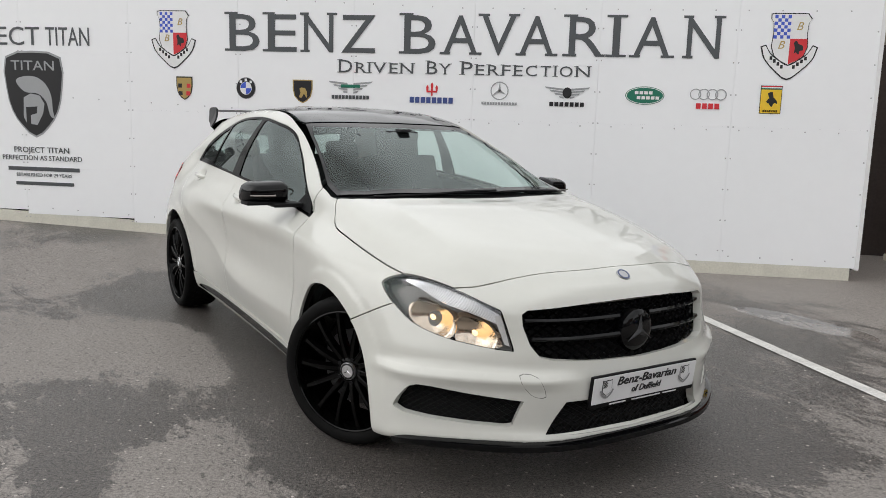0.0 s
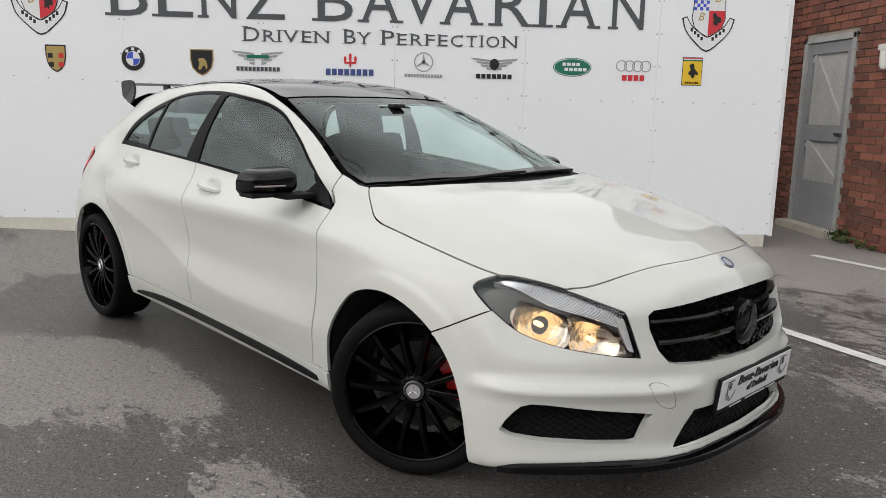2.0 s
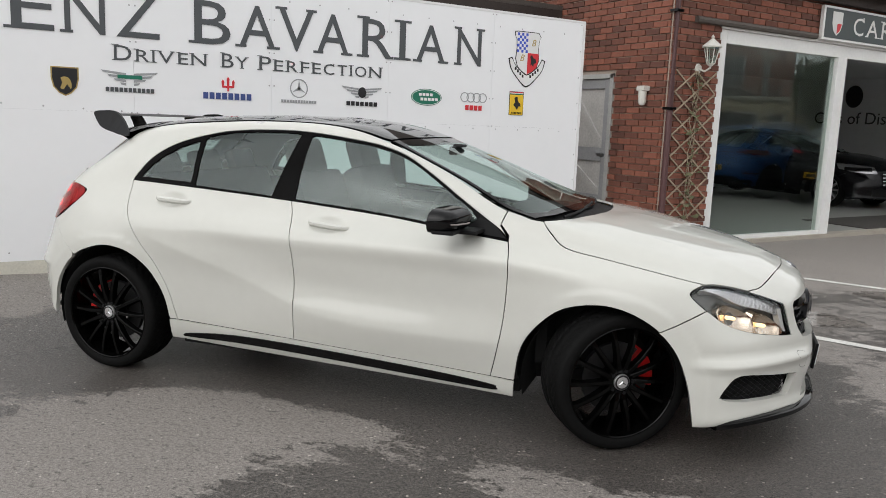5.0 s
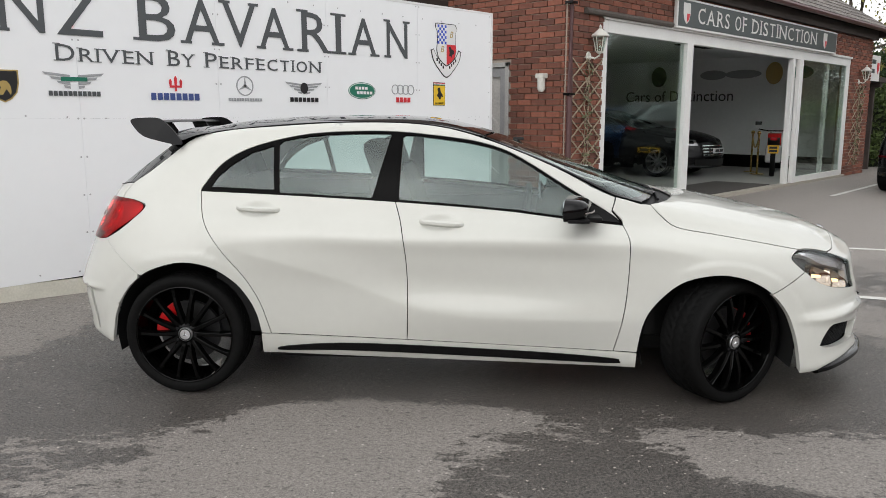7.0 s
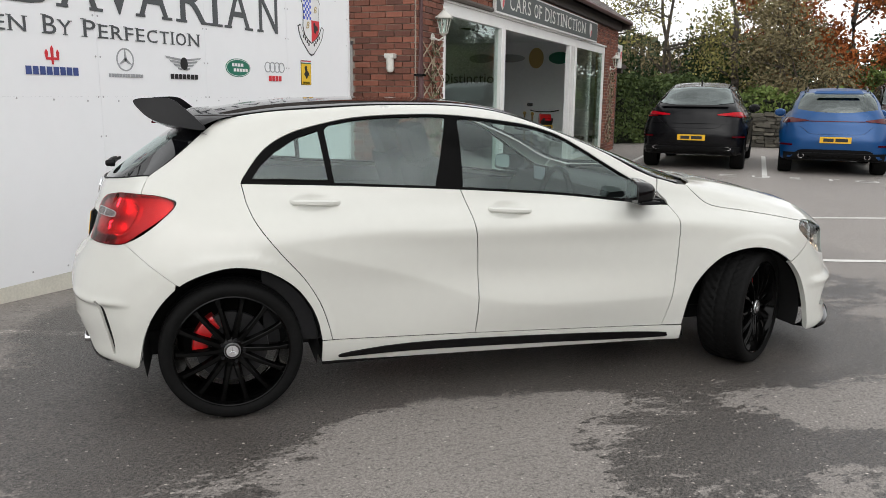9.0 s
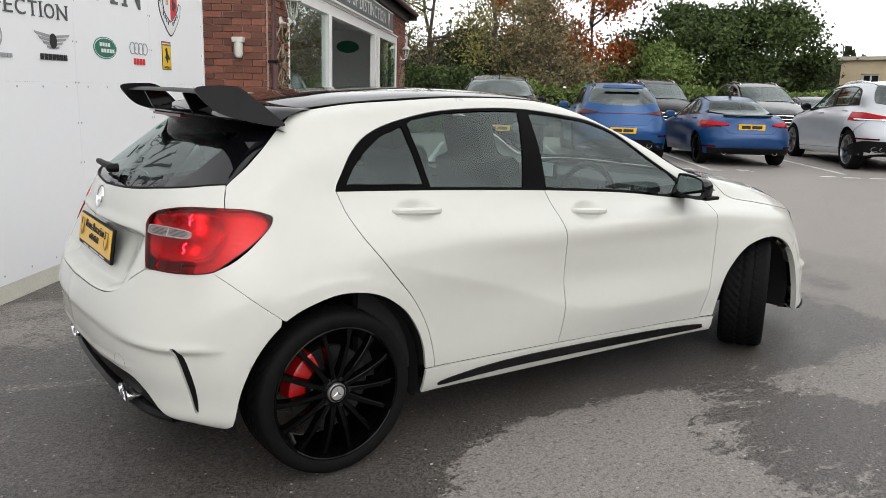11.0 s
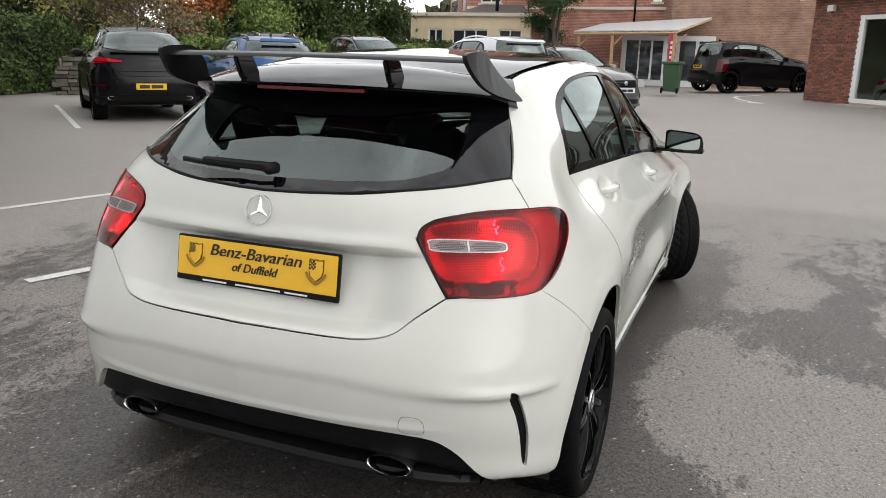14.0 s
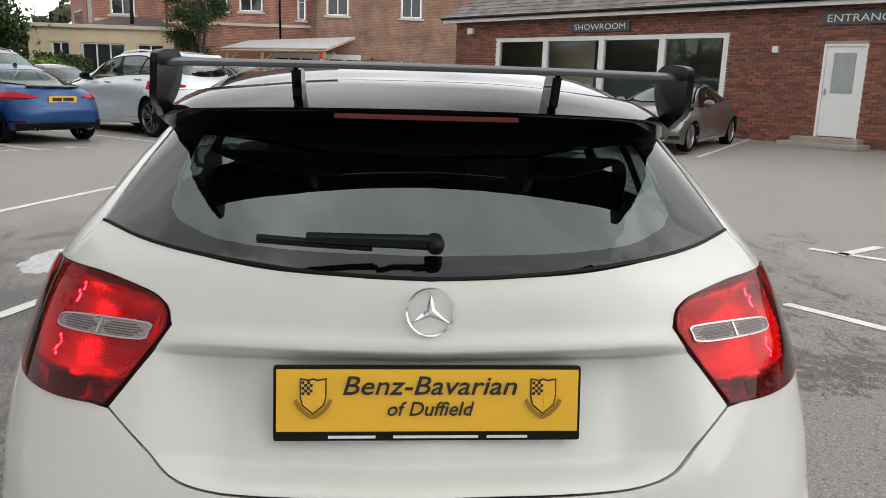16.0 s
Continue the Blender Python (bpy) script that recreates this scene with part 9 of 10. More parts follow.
# black coupe-backed off-roader
f1 = shape(4.88, 2.0, 1.72, ((.975, 0), (1.06, .16), (1.20, .24), (1.32, .34)), .0, .02)
b1 = tail(1.075, .64, M_LENS_FAR, [strip_red(.655, .60, .86, .03), ("spoiler_lip", arc(-.62, .62, 1.205, 1.235, "rear", 20), M_GLOSS, .035, False, "gloss black boot lip"), ("chrome_strip", arc(-.7, .7, .905, .918, "rear", 20), M_GLOSS, .012, False, "gloss strip"), ("valance", arc(-.75, .75, .30, .46, "rear", 20), M_TRIM, .012, False, "black lower valance")], .40, 1.08, .10, M_LENS_DARK)
c1 = place("coupe_suv", "black coupe-backed off-roader with red tail lamps, yellow plate", 13.12, 4.45, 0, f1, P_BLACK, M_TRIM, b1, face(.92, .55, P_BLACK, M_CHROME, gz=(.66, .9)), top_screen=True)
exhausts(c1, f1, .62, .43, -1.93, .12, .04)
# bright blue off-roader
f2 = shape(4.68, 1.93, 1.60, ((.975, 0), (1.05, -.02), (1.32, .0)), .02, .06)
b2 = tail(1.0, .66, M_TAIL_DIM, [("light_strip", arc(-.45, .45, .985, .998, "rear", 16), M_TAIL_DIM, .010, False, "thin dark red strip"), strip_red(.56, .62, .9), ("valance", arc(-.78, .78, .27, .42, "rear", 20), M_TRIM, .012, False, "black lower valance"), ("roof_spoiler", arc(-.52, .52, 1.43, 1.475, "rear", 18), P_BLUE, .09, False, "body-coloured roof spoiler")], .46, 1.12, .10)
c2 = place("blue_suv", "bright blue sporty off-roader with dark rear glass, yellow plate", 13.05, 1.93, 0, f2, P_BLUE, M_TRIM, b2, face(.85, .5, P_BLUE, M_GLOSS), rails=M_GLOSS)
exhausts(c2, f2, .55, .36, -1.95, .05, .045)
# blue coupe with a boot
f3 = shape(4.64, 1.83, 1.39, ((.97, 0), (1.045, .42), (1.32, .55)), -.01, -.02)
b3 = tail(.83, .79, M_LENS_FAR, [("boot_lip", arc(-.6, .6, .985, 1.005, "rear", 20), M_GLOSS, .03, False, "black boot lip"), strip_red(.40, .60, .86), ("valance", arc(-.75, .75, .26, .37, "rear", 20), M_TRIM, .012, False, "black lower valance")], .42, 1.15, .13, M_LENS_DARK)
c3 = place("blue_coupe", "royal blue two-tone-lamp coupe with boot, yellow plate", 13.0, -.52, 2, f3, P_NAVY, P_NAVY, b3, face(.66, .45, P_NAVY, M_GLOSS, h=.12, gz=(.5, .66)), top_screen=True, glass_r=M_CLEAR)
exhausts(c3, f3, .50, .28, -1.94, .045, .042)
# pale silver large off-roader
f4 = shape(5.06, 1.97, 1.74, ((.975, 0), (1.05, -.06), (1.32, -.20)), .045, .10)
b4 = tail(1.055, .90, M_LENS_FAR, [("chrome_strip", arc(-1.0, 1.0, .992, 1.012, "rear", 30), M_CHROME, .022, False, "bright chrome strip"), ("lower_reflector", arc(-.50, -.95, .62, .65, "rear"), M_LENS_DARK, .016, True, "slim red reflector"), ("valance", ring_points([(u, .30) for u in np.linspace(-1.05, 1.05, 24)] + [(u, .60 - .12 * max(0, abs(u) - .72) / .33) for u in np.linspace(1.05, -1.05, 24)], "rear"), M_TRIM, .014, False, "black lower valance"), ("roof_spoiler", arc(-.50, .50, 1.60, 1.64, "rear", 18), P_PEARL, .08, False, "body-coloured roof spoiler")], .44, 1.2, .17, M_LENS_DARK)
c4 = place("silver_suv", "pale silver large off-roader, dark lower valance, red lamps", 12.85, -3.62, -1, f4, P_PEARL, P_PEARL, b4, face(.95, .55, P_PEARL, M_CHROME, gz=(.5, .95)), rails=M_CHROME, style="silver", plate=M_GLOSS)
exhausts(c4, f4, .58, .44, -1.96, .068, .045)
exhausts(c4, f4, .73, .44, -1.93, .068, .045)
# grey crossover, nose to the yard
f5 = shape(4.33, 1.80, 1.60, ((.975, 0), (1.32, -.12)), .03, .04, .03)
n5 = face(.86, .60, P_GREY, M_GLOSS, [("emblem", ring_points([(.055 * math.cos(a), .765 + .05 * math.sin(a)) for a in np.linspace(0, 2 * math.pi, 16)[:-1]], "front"), M_LAMP_DIM, .026, False, "round chrome emblem"), ("fog_lamp", arc(-.66, -.80, .42, .52, "front"), M_DARK, .012, True, "dark fog lamp recess"), ("lower_bumper", arc(-.85, .85, .235, .29, "front", 24), M_GREY_TRIM, .014, False, "dark grey bumper base")], .20, .46, 1.0, (.68, .84), .34)
place("grey_crossover", "steel grey crossover with black wheels, nose to the yard", 12.35, -6.02, 181, f5, P_GREY, M_GREY_TRIM, tail(1.0, .7, M_LENS_FAR), n5, rails=M_GLOSS)
# second row behind, noses to the yard
f6 = shape(4.85, 1.95, 1.80, ((.975, 0), (1.05, -.06), (1.32, -.2)), .05, .10, .03)
for x, y, nm in ((18.6, -.15, "dark off-roader parked behind, nose to the yard"), (18.9, -3.2, "dark grey off-roader with pale roof rails, nose to the yard")):
    place("dark_suv", nm, x, y, 180, f6, P_BLACK if y > -1 else P_DIM, M_TRIM, tail(1.05, .7, M_LENS_FAR), face(.95, .6, P_DIM, M_CHROME, gz=(.6, .95)), rails=M_CHROME, step=.14)
f7 = shape(4.1, 1.75, 1.45)
place("small_hatchback", "small black hatchback in the second row", 18.4, -4.7, 180, f7, P_DIM, M_TRIM, tail(.95, .7, M_LENS_FAR), face(.7, .5, P_DIM, M_CHROME, h=.14), step=.14)
# black large off-roader by the far corner
f8 = shape(4.95, 2.0, 1.86, ((.975, 0), (1.05, -.05), (1.32, -.24)), .055, .12, .05)
b8 = tail(1.08, .95, M_TAIL_DIM, [("tail_column", arc(-.72, -1.0, .78, 1.22, "rear"), M_TAIL_DIM, .016, True, "tall dark red lamp"), ("valance", arc(-.9, .9, .36, .52, "rear", 24), M_TRIM, .012, False, "black lower valance")], .75, 1.05, .3)
c8 = place("black_suv", "large black upright off-roader by the brick corner, yellow plate", 17.2, -18.3, -103, f8, P_BLACK, P_BLACK, b8, face(1.05, .6, P_BLACK, M_GLOSS), z=.15)
exhausts(c8, f8, .60, .46, -1.96, .09, .04)
# pewter grand tourer in front of the far showroom
f9 = shape(4.80, 1.94, 1.40, ((.97, 0), (1.045, .40), (1.32, .50)), -.01, -.03, -.02)
def round_band(u, z0, z1, r=.035, end="front"):
    """A band across the nose with rounded corners."""
    q = []
    for cu, cz, a0 in ((u - r * 1.2, z1 - r, 0), (-u + r * 1.2, z1 - r, 90), (-u + r * 1.2, z0 + r, 180), (u - r * 1.2, z0 + r, 270)):
        q += [(cu + r * 1.2 * math.cos(radians(a0 + 22.5 * k)), cz + r * math.sin(radians(a0 + 22.5 * k))) for k in range(5)]
    return ring_points(q, end)


def round_lamp(u, z, r):
    return ring_points([(-u - r * 1.1 * math.cos(a), z + r * math.sin(a)) for a in np.linspace(0, 2 * math.pi, 20)[:-1]], "front")


M_MESH = mat("dark_grille_mesh", (.055, .055, .056), .4, metal=.6, var=.4, scale=60)
n9 = [("plate_z", .42), ("lamp_ring", round_lamp(.40, .645, .092), M_ALU, .012, True, "bright lamp ring"), ("headlamp", round_lamp(.40, .645, .076), M_LAMP_DIM, .020, True, "round headlamp"), ("outer_lamp_ring", round_lamp(.60, .650, .082), M_ALU, .012, True, "bright lamp ring"), ("outer_headlamp", round_lamp(.60, .650, .067), M_LAMP_DIM, .020, True, "small round headlamp"),
      ("grille_surround", round_band(.245, .495, .715), M_ALU, .012, False, "bright grille surround"), ("grille", round_band(.232, .507, .703), M_MESH, .018, False, "dark mesh grille"), ("grille_bar", arc(-.007, .007, .508, .702, "front"), M_ALU, .024, False, "bright middle bar"), ("lower_intake", round_band(.50, .255, .350), M_MESH, .010, False, "dark lower intake"), ("side_intake", arc(-.56, -.76, .275, .345, "front"), M_DARK, .010, True, "dark side intake"), ("intake_trim", arc(-.52, .52, .238, .252, "front", 16), M_ALU, .016, False, "bright strip")]
place("grand_tourer", "pewter grand tourer with round lamps and dark soft top", 3.05, -10.35, 91, f9, P_PEWTER, P_PEWTER, tail(.8, .7, M_LENS_FAR), n9, z=.05, style="silver", top_screen=True, glass_r=M_CLEAR, plate=M_PLATE_WHITE, group="", lid=M_TRIM)
# silver sports car inside the far showroom
place("sports_coupe", "silver sports coupe behind the far showroom's glass", 8.9, -17.0, 169, shape(4.5, 1.9, 1.30, ((.97, 0), (1.05, .16), (1.32, .28)), 0, -.03, -.02), P_SILVER, P_SILVER, tail(.8, .6, M_LENS_FAR), face(.62, .4, P_SILVER, M_CHROME, h=.12, gz=(.42, .6)), z=.0, style="silver", top_screen=True, step=.12, group="")
# black saloon inside the near showroom
place("black_saloon", "black luxury saloon on show inside the showroom", 12.1, 11.5, -88, shape(5.2, 1.95, 1.50, ((.97, 0), (1.045, .40), (1.32, .50)), 0, 0, .03), P_BLACK, P_BLACK, tail(.85, .75, M_LENS_FAR), face(.76, .58, P_BLACK, M_CHROME, gz=(.46, .72)), z=.03, style="silver", top_screen=True, step=.12, group="")

# ---- trees, hedges and far woods ----
def leaf_mesh(name, centres, size, seed, flat=0.0):
    """Many small bent leaves as one mesh."""
    rng = np.random.default_rng(seed)
    c = np.asarray(centres, float)
    n = len(c)
    a = rng.normal(size=(n, 3))
    a /= np.linalg.norm(a, axis=1)[:, None]
    b = np.cross(a, rng.normal(size=(n, 3)))
    b /= np.linalg.norm(b, axis=1)[:, None]
    s = size * rng.uniform(.55, 1.25, (n, 1))
    k = np.cross(a, b) * s * .18
    v = np.stack([c - a * s, c + b * s * .55 + k, c + a * s, c - b * s * .55 + k], axis=1).reshape(-1, 3)
    q = np.arange(n)[:, None] * 4
    f = np.concatenate([q + [0, 1, 2], q + [0, 2, 3]], axis=0)
    me = bpy.data.meshes.new(name)
    me.from_pydata(v.tolist(), [], f.tolist())
    return me


def leaf_mat(name, dark, light):
    """Leaves whose tone varies from one to the next and in larger patches."""
    m = bpy.data.materials.new(name)
    m.use_nodes = True
    n, l = m.node_tree.nodes, m.node_tree.links
    p = n["Principled BSDF"]
    geo, co, tex, mix, add = n.new("ShaderNodeNewGeometry"), n.new("ShaderNodeTexCoord"), n.new("ShaderNodeTexNoise"), n.new("ShaderNodeMix"), n.new("ShaderNodeMath")
    tex.inputs["Scale"].default_value = .9
    l.new(co.outputs["Object"], tex.inputs["Vector"])
    mix.data_type = "RGBA"
    mix.inputs[6].default_value, mix.inputs[7].default_value = (*dark, 1), (*light, 1)
    add.operation = "MULTIPLY_ADD"
    add.inputs[1].default_value, add.inputs[2].default_value = .6, -.05
    l.new(geo.outputs["Random Per Island"], add.inputs[0])
    rng = n.new("ShaderNodeMapRange")
    rng.inputs[1].default_value, rng.inputs[2].default_value, rng.inputs[4].default_value = .3, .7, .55
    l.new(tex.outputs[0], rng.inputs[0])
    s = n.new("ShaderNodeMath")
    l.new(add.outputs[0], s.inputs[0])
    l.new(rng.outputs[0], s.inputs[1])
    l.new(s.outputs[0], mix.inputs[0])
    l.new(mix.outputs[2], p.inputs["Base Color"])
    p.inputs["Roughness"].default_value = .75
    p.inputs["Specular IOR Level"].default_value = .25
    return m


L_GREEN = leaf_mat("green_leaves", (0.018, 0.034, 0.011), (0.088, 0.122, 0.036))
L_DARK = leaf_mat("dark_leaves", (0.010, 0.026, 0.010), (0.055, 0.095, 0.033))
L_OLIVE = leaf_mat("olive_leaves", (0.085, 0.090, 0.030), (0.400, 0.360, 0.116))
L_BROWN = leaf_mat("brown_leaves", (.075, .062, .032), (.26, .215, .115))
L_ORANGE = leaf_mat("orange_leaves", (0.147, 0.036, 0.013), (0.441, 0.137, 0.032))
L_LIME = leaf_mat("light_leaves", (0.050, 0.083, 0.020), (0.220, 0.286, 0.077))
M_BARK = mat("bark", (.075, .062, .050), .9, var=.35, scale=5, bump=.4, bscale=30)


def tree(name, label, base, height, spread, seed, leaves, count=9000, size=.10, trunks=1, bare=.28, lump=.55, twigs=5, group="autumn trees"):
    """A tapered trunk, limbs and twigs, with leaves scattered in uneven clumps along them."""
    rnd = random.Random(seed)
    rng = np.random.default_rng(seed)
    top = empty(name, Matrix.Translation(base), label, "tree", group)
    wood = bmesh.new()
    tips = []
    for q in range(trunks):
        lean = Vector((rnd.uniform(-.16, .16), rnd.uniform(-.16, .16), 1)) if trunks > 1 else Vector((rnd.uniform(-.05, .05), rnd.uniform(-.05, .05), 1))
        foot = Vector((rnd.uniform(-.35, .35), rnd.uniform(-.35, .35), -.2)) if trunks > 1 else Vector((0, 0, -.2))
        hgt = height * rnd.uniform(.82, .92)
        path = [foot + lean * hgt * k / 7 + Vector((rnd.uniform(-.1, .1), rnd.uniform(-.1, .1), 0)) * k * .35 for k in range(8)]
        tube_bm(path, .022 * height / (1 if trunks == 1 else 1.6), 7, bm=wood, taper=.02)
        limbs = 11 if trunks == 1 else 7
        for k in range(limbs):
            t = bare + (1 - bare) * (k + rnd.random()) / limbs
            i = min(6, int(t * 7))
            p = path[i].lerp(path[i + 1], t * 7 - i)
            az = k * 2.4 + rnd.uniform(-.5, .5)
            wide = spread * (math.sin(math.pi * min(1, .18 + .80 * (t - bare) / (1 - bare))) * .85 + .15) * rnd.uniform(.7, 1.15)
            d = Vector((math.cos(az), math.sin(az), rnd.uniform(.25, .75)))
            lp = [p]
            for s in range(1, 5):
                lp.append(p + Vector((d.x * wide * s / 4, d.y * wide * s / 4, d.z * wide * .6 * s / 4 + .06 * s * rnd.uniform(-1, 1))))
            tube_bm(lp, .008 * height * (1 - .5 * t), 5, bm=wood, taper=.012)
            for s in range(twigs):
                a = lp[rnd.randint(1, 3)].lerp(lp[4], rnd.random())
                e = a + Vector((rnd.uniform(-1, 1), rnd.uniform(-1, 1), rnd.uniform(-.25, .9))) * wide * .34
                tube_bm([a, a.lerp(e, .5) + Vector((0, 0, .05)), e], .012, 4, bm=wood, taper=.005)
                tips += [(a, e)]
            tips.append((lp[3], lp[4]))
    part("trunk", wood, M_BARK, top, "grey-brown trunk and limbs", smooth=True)
    w = rng.uniform(.3, 1.6, len(tips))
    pick = rng.choice(len(tips), count, p=w / w.sum())
    s = rng.random((count, 1))
    A = np.array([tuple(a) for a, b in tips])[pick]
    B = np.array([tuple(b) for a, b in tips])[pick]
    cen = A + (B - A) * s ** .7 + rng.normal(size=(count, 3)) * lump * spread * .16 * np.array([1, 1, .8])
    cen[:, 2] = np.maximum(cen[:, 2], height * bare * .6)
    me = leaf_mesh("crown", cen, size, seed)
    me.materials.append(leaves)
    ob = new("crown", me)
    ob.parent = top
    tagged(ob, "loose autumn leaves")
    return top


def hedge(label, a, b, depth, height, seed, leaves, count=9000, size=.07, group="hedges"):
    """A clipped hedge: a solid core, coloured near-black as inner shade, behind a shell of leaves."""
    a, b = Vector((*a, 0)), Vector((*b, 0))
    d = (b - a).normalized()
    ln = (b - a).length
    rng = np.random.default_rng(seed)
    m = Matrix.Translation(a) @ Matrix.Rotation(math.atan2(d.y, d.x), 4, "Z")
    top = empty("hedge", m, label, "hedge", group)
    bm = bmesh.new()
    n = int(ln / .4) + 2
    rows_ = []
    for k in range(n):
        x = ln * k / (n - 1)
        q = rng.uniform(-.06, .06, 5)
        rows_.append([bm.verts.new(p) for p in ((x, -depth * .36, -.1), (x, -depth * .36 + q[0], height * .6), (x, -depth * .22, height * .88 + q[1]), (x, depth * .22, height * .88 + q[2]), (x, depth * .36 + q[3], height * .6), (x, depth * .36, -.1))])
    for p, q in zip(rows_, rows_[1:]):
        for k in range(5):
            bm.faces.new((p[k], p[k + 1], q[k + 1], q[k]))
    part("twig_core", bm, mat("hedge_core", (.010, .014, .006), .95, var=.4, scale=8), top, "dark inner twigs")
    pts = []
    t = rng.random(count)
    x = rng.random(count) * ln
    kind = rng.random(count)
    y = np.where(kind < .36, -depth / 2, np.where(kind < .72, depth / 2, (rng.random(count) - .5) * depth))
    z = np.where(kind < .72, t * height, height)
    wave = .10 * np.sin(x * 2.1 + seed) + .07 * np.sin(x * 5.3 + 1) + .05 * np.sin(z * 6 + x * 3)
    cen = np.stack([x, y + rng.normal(size=count) * .07 + np.sign(y) * wave * .7, z + rng.normal(size=count) * .07 + wave], axis=1)
    cen[:, 2] = np.maximum(cen[:, 2], .05)
    me = leaf_mesh("foliage", cen, size, seed)
    me.materials.append(leaves)
    ob = new("foliage", me)
    ob.parent = top
    tagged(ob, "dense small leaves")
    return top


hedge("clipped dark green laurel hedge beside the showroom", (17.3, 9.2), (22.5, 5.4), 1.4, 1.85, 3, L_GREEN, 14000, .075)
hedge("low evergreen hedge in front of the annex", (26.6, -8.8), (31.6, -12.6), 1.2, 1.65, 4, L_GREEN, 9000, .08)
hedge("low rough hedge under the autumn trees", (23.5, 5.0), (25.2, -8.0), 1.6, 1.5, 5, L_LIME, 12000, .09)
tree("tall_tree", "tall thinning tree with brown and olive leaves", (30.5, 15.5, 0), 11.0, 4.2, 21, L_OLIVE, 7000, .085, 1, .22, 1.0, 7)
tree("tall_tree", "tall half-bare tree with yellowed leaves", (27.5, 11.0, 0), 10.0, 3.8, 22, L_OLIVE, 5500, .075, 2, .2, 1.0, 8)
tree("tall_tree", "tall half-bare tree with thin brown leaves", (29.0, 7.4, 0), 9.5, 3.3, 23, L_BROWN, 4200, .075, 2, .2, 1.0, 8)
tree("tall_tree", "slender tree with sparse olive leaves", (27.0, 4.6, 0), 9.0, 2.4, 24, L_OLIVE, 4500, .075, 1, .18, 1.0, 7)
tree("bushy_tree", "bushy tree with brown and green leaves", (25.6, 2.4, 0), 5.4, 2.0, 25, L_BROWN, 8500, .075, 3, .1, 1.1, 6)
tree("orange_tree", "copper orange autumn tree", (30.0, .6, 0), 9.5, 2.4, 26, L_ORANGE, 9000, .095, 1, .2, 1.0, 6)
tree("orange_tree", "copper red autumn tree with thin top", (33.5, 3.0, 0), 9.0, 2.2, 27, L_ORANGE, 6500, .10, 1, .2, 1.0, 6)
tree("small_tree", "light green young tree by the cars", (26.5, -1.8, 0), 3.6, 1.5, 28, L_LIME, 9000, .085, 3, .08, 1.2, 5)
tree("broad_tree", "broad dark green tree with dense crown", (29.2, -4.0, 0), 5.6, 2.5, 29, L_GREEN, 15000, .105, 2, .16, 1.0, 7)
tree("broad_tree", "broad green tree with rounded crown", (30.2, -6.6, 0), 5.8, 2.6, 30, L_GREEN, 15000, .105, 2, .18, 1.0, 7)
tree("dark_shrub", "dark evergreen shrub behind the trees", (32.5, 10.5, 0), 4.2, 2.6, 31, L_DARK, 9000, .11, 3, .05, 1.3, 5)
tree("dark_shrub", "dark evergreen shrub behind the trees", (31.5, 5.2, 0), 4.0, 2.6, 32, L_DARK, 9000, .11, 3, .05, 1.3, 5)
tree("dark_shrub", "dark evergreen shrub behind the trees", (33.5, -2.2, 0), 4.3, 2.6, 33, L_DARK, 9000, .11, 3, .05, 1.3, 5)
tree("dark_shrub", "dark evergreen shrub behind the trees", (34.5, -8.6, 0), 3.6, 2.4, 34, L_DARK, 8000, .11, 3, .05, 1.3, 5)
tree("evergreen_tree", "many-stemmed evergreen tree by the annex", (27.2, -16.3, 0), 8.5, 1.35, 35, L_DARK, 20000, .06, 4, .30, 1.0, 7, "")

# far woods close the horizon; the unseen western side is added taller to darken reflections
rng = np.random.default_rng(77)
cnt = 26000
az = rng.random(cnt) * 2 * math.pi
rad = rng.uniform(62, 95, cnt)
tops = 5.2 + 5.0 * np.maximum(0, -np.cos(az)) + 1.6 * np.sin(az * 9) + 1.1 * np.sin(az * 23 + 1) + .9 * np.sin(az * 51 + 2)
cen = np.stack([5 + rad * np.cos(az), rad * np.sin(az), tops * rng.random(cnt) ** .6 + rng.normal(size=cnt) * .3], axis=1)
me = leaf_mesh("far_woods", cen, .85, 78)
me.materials.append(leaf_mat("far_leaves", (.018, .028, .014), (.075, .085, .036)))
tagged(new("far_woods", me), "distant band of mixed woodland round the yard", "trees", kind="stuff")

# dry stone wall behind the bays
M_STONE = mat("garden_stone", (.085, .078, .062), .9, var=.4, scale=6, island=.5, bump=.5, bscale=25)
sw = empty("stone_wall", None, "low dry stone garden wall behind the parked cars", "wall", kind="structure")
rnd = random.Random(9)
part("core", boxes(((19.45, -3.0, -.1), (19.75, 5.6, .95))), M_MORTAR, sw, "earth core", smooth=False)
stone_kinds = []
for k in range(6):
    bm = boxes(((0, -.17, 0), (.40, .17, .15)), bevel=.03)
    for v in bm.verts:
        v.co += Vector((rnd.uniform(-.02, .02), rnd.uniform(-.015, .015), rnd.uniform(-.012, .012)))
    ob = part("stone", bm, M_STONE)
    stone_kinds.append(ob.data)
    bpy.data.objects.remove(ob)
for r_ in range(9):
    y = -3.0 + rnd.uniform(0, .2)
    while y < 5.5:
        ob = new("stone", rnd.choice(stone_kinds))
        ob.parent = sw
        wide = rnd.uniform(.42, 1.05)
        ob.matrix_local = Matrix.Translation((19.42 + rnd.uniform(-.05, .04), y, r_ * .110 + rnd.uniform(-.012, .012))) @ Matrix.Rotation(radians(90), 4, "Z") @ Matrix.Rotation(radians(rnd.uniform(-4, 4)), 4, "Y") @ Matrix.Diagonal((wide, 1, rnd.uniform(.62, .82), 1))
        y += .40 * wide + .012

